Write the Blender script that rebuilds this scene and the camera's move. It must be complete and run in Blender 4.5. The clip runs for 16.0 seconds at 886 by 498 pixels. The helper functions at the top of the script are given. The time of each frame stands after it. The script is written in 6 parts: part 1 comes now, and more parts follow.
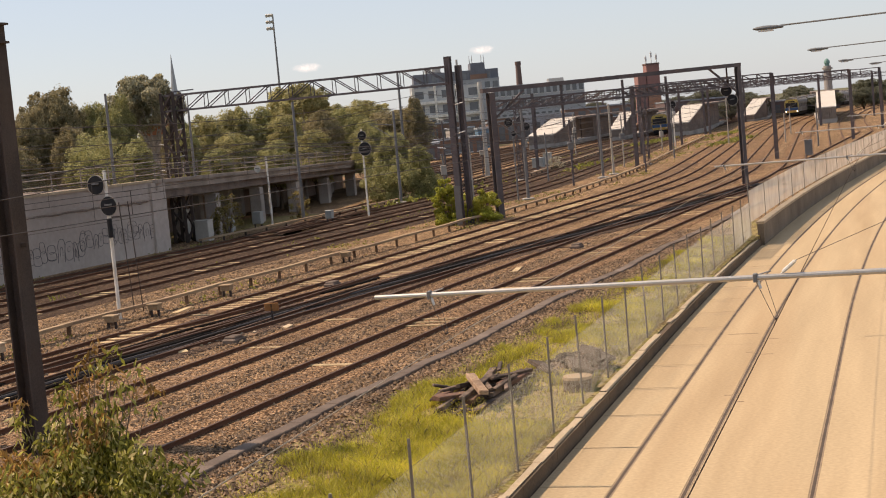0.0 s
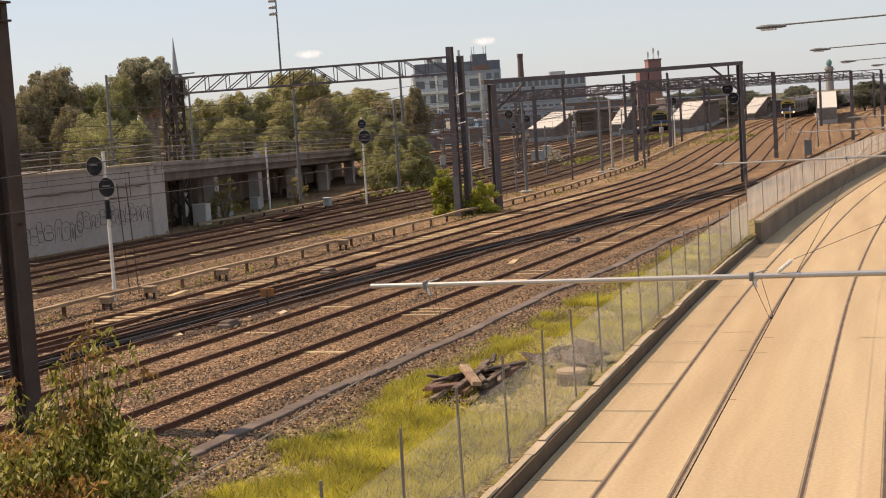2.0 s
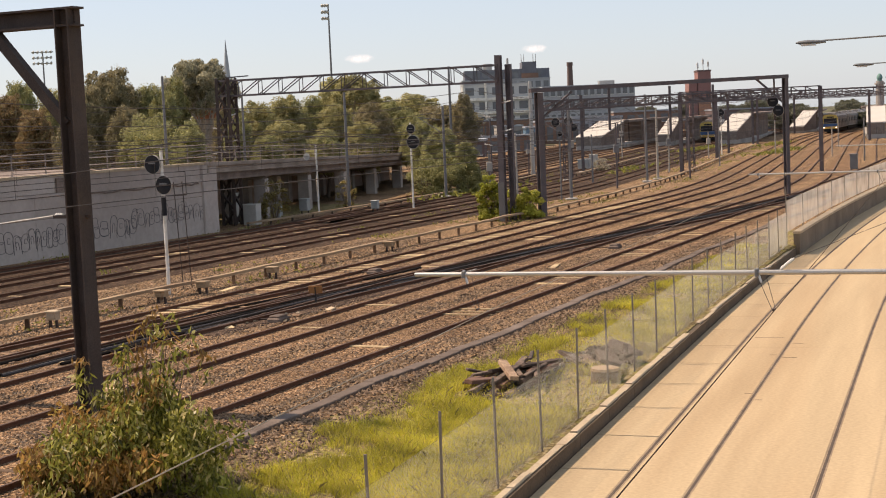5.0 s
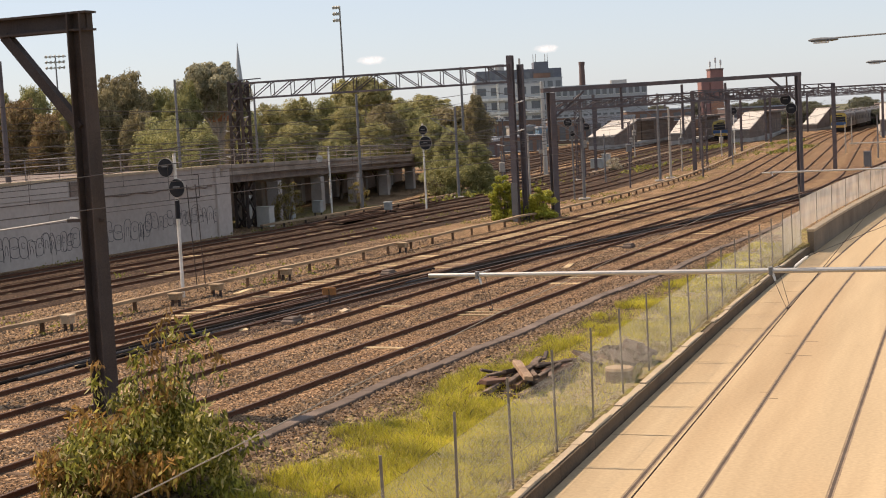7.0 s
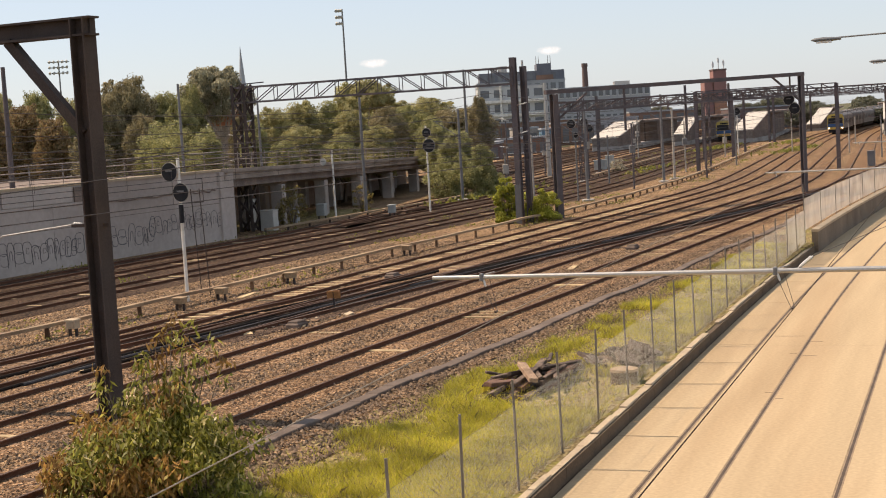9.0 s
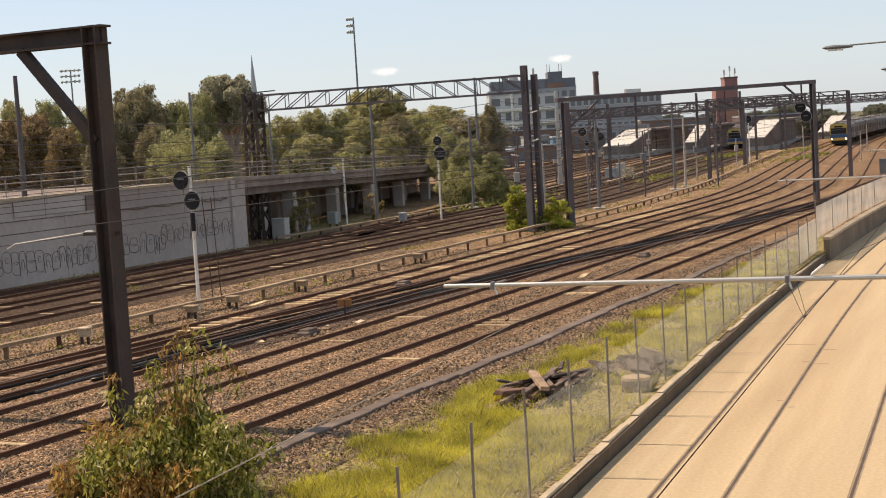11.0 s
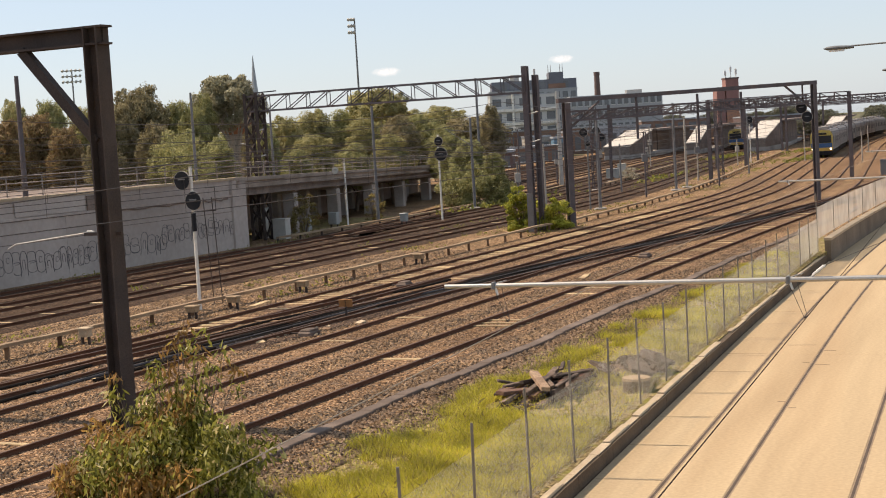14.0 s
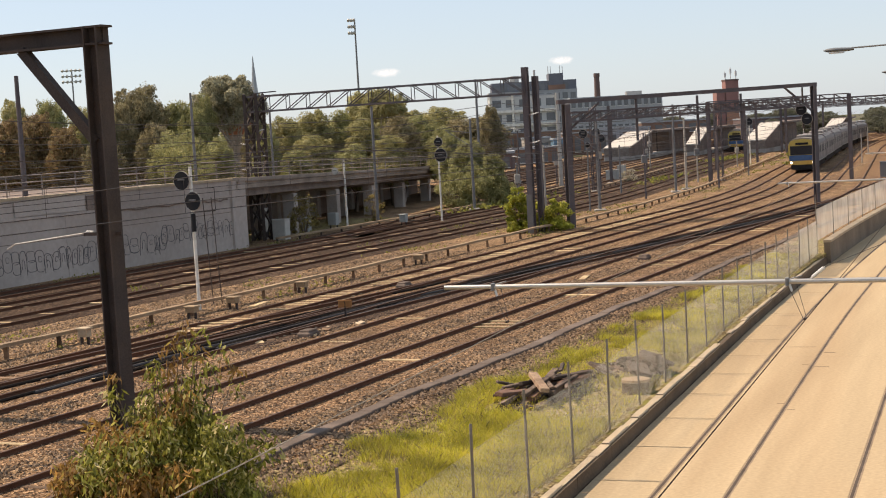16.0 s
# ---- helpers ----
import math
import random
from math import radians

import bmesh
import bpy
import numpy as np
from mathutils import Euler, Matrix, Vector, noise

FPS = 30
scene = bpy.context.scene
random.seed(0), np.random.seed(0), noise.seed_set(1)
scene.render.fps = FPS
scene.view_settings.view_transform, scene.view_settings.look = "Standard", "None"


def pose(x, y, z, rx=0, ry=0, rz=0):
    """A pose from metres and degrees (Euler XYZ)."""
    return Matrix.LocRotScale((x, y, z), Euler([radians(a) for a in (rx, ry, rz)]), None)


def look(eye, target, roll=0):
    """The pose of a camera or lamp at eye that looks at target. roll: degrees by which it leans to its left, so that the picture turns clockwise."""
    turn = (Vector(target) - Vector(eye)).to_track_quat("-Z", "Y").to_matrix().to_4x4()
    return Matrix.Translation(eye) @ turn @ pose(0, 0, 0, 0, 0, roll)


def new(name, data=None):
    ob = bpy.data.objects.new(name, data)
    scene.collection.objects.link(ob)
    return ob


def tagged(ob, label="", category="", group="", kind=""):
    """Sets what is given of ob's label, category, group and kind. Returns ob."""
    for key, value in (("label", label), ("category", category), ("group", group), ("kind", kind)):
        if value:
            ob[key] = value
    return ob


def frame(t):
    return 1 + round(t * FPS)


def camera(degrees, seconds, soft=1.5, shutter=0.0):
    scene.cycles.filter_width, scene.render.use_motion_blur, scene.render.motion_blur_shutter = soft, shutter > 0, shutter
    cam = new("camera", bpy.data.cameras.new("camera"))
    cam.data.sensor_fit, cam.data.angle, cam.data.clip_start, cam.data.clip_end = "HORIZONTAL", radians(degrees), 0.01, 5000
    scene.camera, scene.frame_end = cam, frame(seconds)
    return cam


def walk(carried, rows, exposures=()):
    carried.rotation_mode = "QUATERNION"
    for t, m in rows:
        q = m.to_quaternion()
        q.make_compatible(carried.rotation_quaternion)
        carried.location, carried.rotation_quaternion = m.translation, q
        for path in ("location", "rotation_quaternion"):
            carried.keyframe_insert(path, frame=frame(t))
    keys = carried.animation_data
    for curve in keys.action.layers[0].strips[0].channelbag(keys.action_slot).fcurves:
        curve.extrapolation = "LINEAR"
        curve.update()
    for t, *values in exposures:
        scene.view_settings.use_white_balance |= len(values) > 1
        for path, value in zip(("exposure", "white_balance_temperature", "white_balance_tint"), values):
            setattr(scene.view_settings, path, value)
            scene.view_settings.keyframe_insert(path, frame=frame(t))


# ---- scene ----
# ---------------------------------------------------------------- camera and its walk
cam = camera(33.58, 16.0, soft=1.05)
EYE = 6.5
WALK = [  # seconds, metres forward, yaw, pitch down, roll in degrees
    (0, 1.80, 2.815, 4.931, 5.150), (0.5, 1.80, 2.780, 5.203, 5.062), (1, 1.80, 2.790, 5.370, 4.741),
    (1.5, 1.80, 2.845, 5.394, 4.172), (2, 1.80, 2.906, 5.315, 3.607), (2.5, 1.72, 2.947, 5.190, 3.013),
    (3, 0.97, 2.534, 5.134, 2.644), (3.5, 0.34, 2.156, 5.086, 2.379), (4, 0.04, 1.754, 5.044, 2.320),
    (6.5, 0.00, 0.636, 4.919, 2.829), (7, 0.00, 0.608, 4.918, 2.963), (7.5, 0.00, 0.581, 4.921, 3.128),
    (8, 0.00, 0.552, 4.927, 3.267), (8.5, 0.00, 0.536, 4.919, 3.369), (9, 0.00, 0.452, 4.814, 3.373),
    (11.5, 0.00, -0.004, 4.457, 3.420), (12, 0.00, 0.000, 4.457, 3.401), (12.5, 0.00, 0.000, 4.457, 3.400),
    (13, 0.00, 0.000, 4.456, 3.392), (13.5, 0.00, 0.000, 4.455, 3.390), (14, 0.00, 0.001, 4.454, 3.381),
    (14.5, 0.00, 0.014, 4.454, 3.360), (15, 0.00, 0.019, 4.448, 3.314), (15.5, 0.00, 0.024, 4.433, 3.250),
    (16, 0.00, 0.023, 4.418, 3.228)]


def stand(forward, yaw, pitch, roll):
    a, p = radians(yaw), radians(pitch)
    eye = Vector((0, forward, EYE))
    return look(eye, eye + Vector((math.sin(a) * math.cos(p), math.cos(a) * math.cos(p), -math.sin(p))), -roll)


walk(cam, [(t, stand(*row)) for t, *row in WALK], [(0, 0.49, 7080, 20), (2.6, 0.50, 7050, 20), (3.4, 0.57, 7000, 20), (6.5, 0.58, 6900, 19), (9, 0.60, 6900, 18), (12, 0.60, 6780, 16), (16, 0.60, 6760, 16)])

# ---------------------------------------------------------------- world and sun
SUN_AZ, SUN_EL = radians(-69), radians(53)      # azimuth from +Y towards +X
world = bpy.data.worlds.new("sky")
scene.world = world
world.use_nodes = True
wn, wl = world.node_tree.nodes, world.node_tree.links
sky = wn.new("ShaderNodeTexSky")
sky.sky_type, sky.sun_disc = "NISHITA", False
sky.sun_elevation, sky.sun_rotation = SUN_EL, SUN_AZ
sky.dust_density, sky.ozone_density, sky.air_density = 0.6, 2.4, 1.0
haze = wn.new("ShaderNodeMix")          # an even summer haze over the whole sky
haze.data_type = "RGBA"
haze.inputs["Factor"].default_value = 0.60
haze.inputs["B"].default_value = (3.92, 4.74, 5.48, 1)
wl.new(sky.outputs[0], haze.inputs["A"])
wl.new(haze.outputs["Result"], wn["Background"].inputs[0])
wn["Background"].inputs[1].default_value = 0.103
sun = new("sun", bpy.data.lights.new("sun", "SUN"))
sun.data.energy, sun.data.angle, sun.data.color = 4.2, radians(0.55), (1.0, 0.86, 0.66)
sun.matrix_world = look((math.sin(SUN_AZ) * math.cos(SUN_EL) * 90, math.cos(SUN_AZ) * math.cos(SUN_EL) * 90, math.sin(SUN_EL) * 90), (0, 0, 0))


# ---------------------------------------------------------------- materials
def material(name, colour, rough=0.8, metal=0.0, vary=0.25, scale=6.0, fine=60.0, bump=0.15, bump_scale=None, tint=None, random_vary=0.0, spec=0.3):
    """Two scales of colour variation, a bump, and a stain tint that blends in by noise."""
    m = bpy.data.materials.new(name)
    m.use_nodes = True
    n, l = m.node_tree.nodes, m.node_tree.links
    b = n["Principled BSDF"]
    b.inputs["Roughness"].default_value, b.inputs["Metallic"].default_value = rough, metal
    b.inputs["Specular IOR Level"].default_value = spec
    tc = n.new("ShaderNodeTexCoord")
    big, small = n.new("ShaderNodeTexNoise"), n.new("ShaderNodeTexNoise")
    big.inputs["Scale"].default_value, small.inputs["Scale"].default_value = scale, fine
    big.inputs["Detail"].default_value, small.inputs["Detail"].default_value = 5, 3
    for t in (big, small):
        l.new(tc.outputs["Object"], t.inputs["Vector"])
    add = n.new("ShaderNodeMath")
    add.operation = "ADD"
    l.new(big.outputs[0], add.inputs[0]), l.new(small.outputs[0], add.inputs[1])
    rng = n.new("ShaderNodeMapRange")
    rng.inputs[1].default_value, rng.inputs[2].default_value = 0.7, 1.3
    rng.inputs[3].default_value, rng.inputs[4].default_value = 1 - vary, 1 + vary
    l.new(add.outputs[0], rng.inputs[0])
    value = rng.outputs[0]
    if random_vary:
        info = n.new("ShaderNodeObjectInfo")
        r2 = n.new("ShaderNodeMapRange")
        r2.inputs[3].default_value, r2.inputs[4].default_value = 1 - random_vary, 1 + random_vary
        l.new(info.outputs["Random"], r2.inputs[0])
        mul = n.new("ShaderNodeMath")
        mul.operation = "MULTIPLY"
        l.new(value, mul.inputs[0]), l.new(r2.outputs[0], mul.inputs[1])
        value = mul.outputs[0]
    mix = n.new("ShaderNodeMix")
    mix.data_type = "RGBA"
    mix.inputs["A"].default_value = (*colour, 1)
    mix.inputs["B"].default_value = (*(tint or colour), 1)
    ramp = n.new("ShaderNodeMapRange")
    ramp.inputs[1].default_value, ramp.inputs[2].default_value = 0.45, 0.68
    stain = n.new("ShaderNodeTexNoise")
    stain.inputs["Scale"].default_value, stain.inputs["Detail"].default_value = scale * 0.37, 6
    l.new(tc.outputs["Object"], stain.inputs["Vector"])
    l.new(stain.outputs[0], ramp.inputs[0]), l.new(ramp.outputs[0], mix.inputs["Factor"])
    vec = n.new("ShaderNodeVectorMath")
    vec.operation = "SCALE"
    l.new(mix.outputs["Result"], vec.inputs[0]), l.new(value, vec.inputs["Scale"])
    l.new(vec.outputs[0], b.inputs["Base Color"])
    if bump:
        bm = n.new("ShaderNodeBump")
        bm.inputs["Strength"].default_value, bm.inputs["Distance"].default_value = bump, 0.02
        l.new(small.outputs[0], bm.inputs["Height"])
        l.new(bm.outputs[0], b.inputs["Normal"])
    return m


def leaf_material(name, dark, light, dry=None):
    m = bpy.data.materials.new(name)
    m.use_nodes = True
    n, l = m.node_tree.nodes, m.node_tree.links
    b = n["Principled BSDF"]
    b.inputs["Roughness"].default_value = 0.55
    b.inputs["Specular IOR Level"].default_value = 0.35
    geo, ramp = n.new("ShaderNodeNewGeometry"), n.new("ShaderNodeValToRGB")
    l.new(geo.outputs["Random Per Island"], ramp.inputs[0])
    ramp.color_ramp.elements[0].color, ramp.color_ramp.elements[1].color = (*dark, 1), (*light, 1)
    if dry:
        e = ramp.color_ramp.elements.new(0.82)
        e.color = (*light, 1)
        ramp.color_ramp.elements[-1].color = (*dry, 1)
    tc, noi = n.new("ShaderNodeTexCoord"), n.new("ShaderNodeTexNoise")
    noi.inputs["Scale"].default_value = 0.8
    l.new(tc.outputs["Object"], noi.inputs["Vector"])
    r = n.new("ShaderNodeMapRange")
    r.inputs[1].default_value, r.inputs[2].default_value, r.inputs[3].default_value, r.inputs[4].default_value = 0.3, 0.7, 0.65, 1.3
    l.new(noi.outputs[0], r.inputs[0])
    vec = n.new("ShaderNodeVectorMath")
    vec.operation = "SCALE"
    l.new(ramp.outputs[0], vec.inputs[0]), l.new(r.outputs[0], vec.inputs["Scale"])
    l.new(vec.outputs[0], b.inputs["Base Color"])
    tr, mx = n.new("ShaderNodeBsdfTranslucent"), n.new("ShaderNodeMixShader")
    l.new(vec.outputs[0], tr.inputs["Color"])
    mx.inputs[0].default_value = 0.5
    l.new(b.outputs[0], mx.inputs[1]), l.new(tr.outputs[0], mx.inputs[2])
    l.new(mx.outputs[0], n["Material Output"].inputs["Surface"])
    return m


def ground_material(name, base, light, dark, stone=14.0, strength=0.6, moss=None, moss_amount=0.6):
    """Crushed stone: cells of uneven tone, broad patches, relief."""
    m = bpy.data.materials.new(name)
    m.use_nodes = True
    n, l = m.node_tree.nodes, m.node_tree.links
    b = n["Principled BSDF"]
    b.inputs["Roughness"].default_value, b.inputs["Specular IOR Level"].default_value = 0.95, 0.1
    tc = n.new("ShaderNodeTexCoord")
    vor, patch, fine = n.new("ShaderNodeTexVoronoi"), n.new("ShaderNodeTexNoise"), n.new("ShaderNodeTexNoise")
    vor.inputs["Scale"].default_value = stone
    patch.inputs["Scale"].default_value, patch.inputs["Detail"].default_value = 0.22, 6
    fine.inputs["Scale"].default_value, fine.inputs["Detail"].default_value = 3.0, 8
    for t in (vor, patch, fine):
        l.new(tc.outputs["Object"], t.inputs["Vector"])
    bw = n.new("ShaderNodeRGBToBW")
    l.new(vor.outputs["Color"], bw.inputs[0])
    ramp = n.new("ShaderNodeValToRGB")
    ramp.color_ramp.elements[0].color, ramp.color_ramp.elements[1].color = (*dark, 1), (*light, 1)
    ramp.color_ramp.elements[0].position, ramp.color_ramp.elements[1].position = 0.12, 0.88
    e = ramp.color_ramp.elements.new(0.5)
    e.color = (*base, 1)
    l.new(bw.outputs[0], ramp.inputs[0])
    r = n.new("ShaderNodeMapRange")
    r.inputs[1].default_value, r.inputs[2].default_value, r.inputs[3].default_value, r.inputs[4].default_value = 0.35, 0.65, 0.75, 1.22
    l.new(patch.outputs[0], r.inputs[0])
    vec = n.new("ShaderNodeVectorMath")
    vec.operation = "SCALE"
    l.new(ramp.outputs[0], vec.inputs[0]), l.new(r.outputs[0], vec.inputs["Scale"])
    col = vec.outputs[0]
    if moss:
        mix = n.new("ShaderNodeMix")
        mix.data_type = "RGBA"
        mix.inputs["B"].default_value = (*moss, 1)
        rr = n.new("ShaderNodeMapRange")
        rr.inputs[1].default_value, rr.inputs[2].default_value, rr.inputs[4].default_value = 0.5, 0.62, moss_amount
        l.new(fine.outputs[0], rr.inputs[0]), l.new(rr.outputs[0], mix.inputs["Factor"])
        l.new(col, mix.inputs["A"])
        col = mix.outputs["Result"]
    l.new(col, b.inputs["Base Color"])
    bm = n.new("ShaderNodeBump")
    bm.inputs["Strength"].default_value, bm.inputs["Distance"].default_value = strength, 0.05
    l.new(vor.outputs["Distance"], bm.inputs["Height"])
    l.new(bm.outputs[0], b.inputs["Normal"])
    return m


def glow(name, colour, power):
    m = bpy.data.materials.new(name)
    m.use_nodes = True
    b = m.node_tree.nodes["Principled BSDF"]
    b.inputs["Base Color"].default_value = (*colour, 1)
    b.inputs["Emission Color"].default_value, b.inputs["Emission Strength"].default_value = (*colour, 1), power
    return m


def mesh_material(name, colour, cover):
    """Woven wire: thin strands with open gaps between them."""
    m = bpy.data.materials.new(name)
    m.use_nodes = True
    n, l = m.node_tree.nodes, m.node_tree.links
    b = n["Principled BSDF"]
    b.inputs["Base Color"].default_value, b.inputs["Roughness"].default_value = (*colour, 1), 0.5
    b.inputs["Transmission Weight"].default_value = 0.0
    tr, mx, tc, noi = n.new("ShaderNodeBsdfTransparent"), n.new("ShaderNodeMixShader"), n.new("ShaderNodeTexCoord"), n.new("ShaderNodeTexNoise")
    noi.inputs["Scale"].default_value = 0.7
    l.new(tc.outputs["Object"], noi.inputs["Vector"])
    r = n.new("ShaderNodeMapRange")
    r.inputs[1].default_value, r.inputs[2].default_value, r.inputs[3].default_value, r.inputs[4].default_value = 0.3, 0.7, cover * 0.75, cover * 1.25
    l.new(noi.outputs[0], r.inputs[0]), l.new(r.outputs[0], mx.inputs[0])
    tl, both = n.new("ShaderNodeBsdfTranslucent"), n.new("ShaderNodeMixShader")
    tl.inputs["Color"].default_value = (*colour, 1)
    l.new(b.outputs[0], both.inputs[1]), l.new(tl.outputs[0], both.inputs[2])
    l.new(tr.outputs[0], mx.inputs[1]), l.new(both.outputs[0], mx.inputs[2])
    l.new(mx.outputs[0], n["Material Output"].inputs["Surface"])
    return m


BALLAST = ground_material("ballast", (0.182, 0.11, 0.057), (0.49, 0.325, 0.187), (0.026, 0.015, 0.009), 17.0, 1.0)
OILY_BALLAST = ground_material("oily_ballast", (0.055, 0.033, 0.021), (0.13, 0.085, 0.055), (0.014, 0.010, 0.008), 15.0, 1.0)
LADDER_BALLAST = ground_material("sooty_ballast", (0.075, 0.047, 0.032), (0.19, 0.125, 0.085), (0.018, 0.013, 0.011), 15.0, 1.0)
# rust-stained bed, lightened a little to stand in for haze down the line
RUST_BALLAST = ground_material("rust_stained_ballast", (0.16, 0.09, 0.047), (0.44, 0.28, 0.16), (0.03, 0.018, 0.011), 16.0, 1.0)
DIRT = ground_material("rough_ground", (0.21, 0.155, 0.075), (0.38, 0.295, 0.15), (0.05, 0.036, 0.02), 13.0, 0.9, (0.22, 0.20, 0.045), 0.8)
CITY_GROUND = ground_material("far_ground", (0.13, 0.115, 0.07), (0.2, 0.18, 0.12), (0.06, 0.06, 0.035), 0.6, 0.2, (0.06, 0.08, 0.025), 0.8)
RAIL = material("rusty_rail", (0.125, 0.058, 0.034), 0.8, 0, 0.3, 1.5, 40, 0.1, spec=0.15)
RAIL_HEAD = material("worn_rail_head", (0.10, 0.06, 0.04), 0.65, 0.1, 0.3, 1.0, 30, 0.0, spec=0.2)
TIMBER = material("pale_sleeper", (0.46, 0.34, 0.19), 0.9, 0, 0.3, 3, 40, 0.3, tint=(0.28, 0.19, 0.105), random_vary=0.35)
BROWN_TIMBER = material("brown_sleeper", (0.14, 0.085, 0.05), 0.92, 0, 0.35, 3, 40, 0.3, tint=(0.21, 0.135, 0.08), random_vary=0.35)
SLAB = material("tram_concrete", (0.415, 0.312, 0.19), 0.9, 0, 0.14, 0.35, 11, 0.02, tint=(0.355, 0.252, 0.147), spec=0.1)
for node in list(SLAB.node_tree.nodes):
    if node.type == "TEX_NOISE" and node.inputs["Scale"].default_value < 10:
        # wear runs along the way of the trams
        rot, mp = SLAB.node_tree.nodes.new("ShaderNodeMapping"), SLAB.node_tree.nodes.new("ShaderNodeMapping")
        rot.inputs["Rotation"].default_value[2] = radians(20.4)
        mp.inputs["Scale"].default_value = (3.4, 0.22, 1)
        SLAB.node_tree.links.new(SLAB.node_tree.nodes["Texture Coordinate"].outputs["Object"], rot.inputs[0])
        SLAB.node_tree.links.new(rot.outputs[0], mp.inputs[0])
        SLAB.node_tree.links.new(mp.outputs[0], node.inputs["Vector"])
CONCRETE = material("grey_concrete", (0.36, 0.335, 0.30), 0.88, 0, 0.14, 0.5, 12, 0.12, tint=(0.22, 0.20, 0.175))
WHITE_WALL = material("painted_wall", (0.44, 0.375, 0.325), 0.9, 0, 0.12, 0.25, 3, 0.02, tint=(0.33, 0.275, 0.235))
# old concrete brown, darkened further for the shade on the kerb's slab side
DARK_CONCRETE = material("dark_kerb", (0.115, 0.08, 0.05), 0.9, 0, 0.3, 1.2, 20, 0.2)
# retaining wall: the shade on its tram-side face is put into this brown
SHADED_WALL = material("shaded_brown_concrete", (0.20, 0.155, 0.11), 0.92, 0, 0.2, 0.7, 12, 0.12, tint=(0.14, 0.105, 0.075))
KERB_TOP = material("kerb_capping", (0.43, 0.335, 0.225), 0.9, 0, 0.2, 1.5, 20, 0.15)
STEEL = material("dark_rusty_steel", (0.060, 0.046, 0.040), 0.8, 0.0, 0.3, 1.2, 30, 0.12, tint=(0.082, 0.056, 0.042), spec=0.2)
# paler, greyer copy of the steel: haze over distance put into the colour
HAZED_STEEL = material("hazed_steel", (0.108, 0.094, 0.096), 0.8, 0.0, 0.25, 1.2, 30, 0.1, tint=(0.135, 0.102, 0.095), spec=0.2)
GALV = material("galvanised_steel", (0.42, 0.40, 0.37), 0.45, 0.6, 0.12, 2, 40, 0.04)
GREY_STEEL = material("grey_painted_steel", (0.17, 0.168, 0.165), 0.6, 0.2, 0.15, 2, 30, 0.05)
WHITE_PAINT = material("white_post_paint", (0.72, 0.69, 0.62), 0.6, 0, 0.12, 3, 40, 0.05, tint=(0.52, 0.47, 0.38))
BLACK = material("black_paint", (0.018, 0.018, 0.020), 0.85, 0, 0.2, 5, 40, 0.03)
WIRE = material("wire", (0.075, 0.062, 0.054), 0.7, 0.0, 0.1, 2, 10, 0)
PALE_WIRE = material("pale_wire", (0.17, 0.125, 0.085), 0.85, 0, 0.1, 2, 10, 0, spec=0.08)
PORCELAIN = material("porcelain", (0.62, 0.60, 0.56), 0.3, 0, 0.1, 8, 30, 0)
TROUGH = material("trough_lid", (0.128, 0.098, 0.080), 0.95, 0, 0.22, 1.2, 20, 0.12, tint=(0.175, 0.135, 0.11), spec=0.1, random_vary=0.12)
TROUGH_RAISED = material("raised_trough", (0.33, 0.235, 0.14), 0.9, 0, 0.25, 1.0, 15, 0.15, tint=(0.25, 0.165, 0.10))
BARK = material("bark", (0.15, 0.11, 0.08), 0.9, 0, 0.3, 4, 30, 0.3)
PALE_BARK = material("gum_bark", (0.42, 0.36, 0.30), 0.85, 0, 0.25, 2, 20, 0.15)
# far cladding, its grey raised to stand in for haze
GREY_METAL = material("cladding", (0.33, 0.34, 0.35), 0.6, 0.1, 0.15, 0.2, 3, 0.03)
# cab blue and yellow, dulled in the colour itself to stand in for haze
BLUE = material("blue_paint", (0.055, 0.11, 0.22), 0.5, 0, 0.1, 2, 10, 0.02)
YELLOW = material("yellow_paint", (0.50, 0.37, 0.09), 0.45, 0, 0.08, 2, 10, 0.02)
ROOF_WHITE = material("white_roof_sheet", (0.56, 0.505, 0.43), 0.5, 0, 0.05, 0.6, 4, 0.05)
# far windows: haze and reflected sky are put into the grey base
FAR_GLASS = material("hazed_window_glass", (0.13, 0.135, 0.14), 0.25, 0, 0.15, 0.3, 3, 0, spec=0.6)
TRAIN_STEEL = material("stainless_body", (0.20, 0.178, 0.16), 0.65, 0.1, 0.1, 0.5, 10, 0.03)
CABLE = material("black_cable", (0.030, 0.024, 0.020), 0.95, 0, 0.2, 5, 20, 0, spec=0.03)
FENCE_POST = material("dull_fence_post", (0.20, 0.175, 0.145), 0.6, 0.3, 0.15, 2, 30, 0.05)
MESH_WIRE = material("galvanised_mesh_wire", (0.44, 0.41, 0.34), 0.55, 0.0, 0.12, 1.5, 20, 0)
RAILING_PAINT = material("faded_railing_paint", (0.34, 0.285, 0.245), 0.7, 0.1, 0.2, 2, 20, 0.05)
TRAM_RAIL = material("dark_groove_rail", (0.085, 0.062, 0.046), 0.75, 0, 0.3, 1.5, 20, 0, spec=0.15)
TRAIN_GLASS = material("dark_train_glass", (0.035, 0.033, 0.033), 0.6, 0, 0.1, 1, 5, 0, spec=0.15)
SLATE = material("slate_cladding", (0.145, 0.15, 0.17), 0.8, 0, 0.2, 0.3, 4, 0.03)
SCREEN_MESH = mesh_material("dense_mesh_screen", (0.66, 0.63, 0.57), 0.50)
STONE = material("broken_stone", (0.095, 0.07, 0.052), 0.95, 0, 0.35, 5, 20, 0.3, random_vary=0.3)
GREEN_BOX = material("grey_green_cabinet", (0.33, 0.34, 0.32), 0.6, 0.1, 0.12, 2, 20, 0.03)
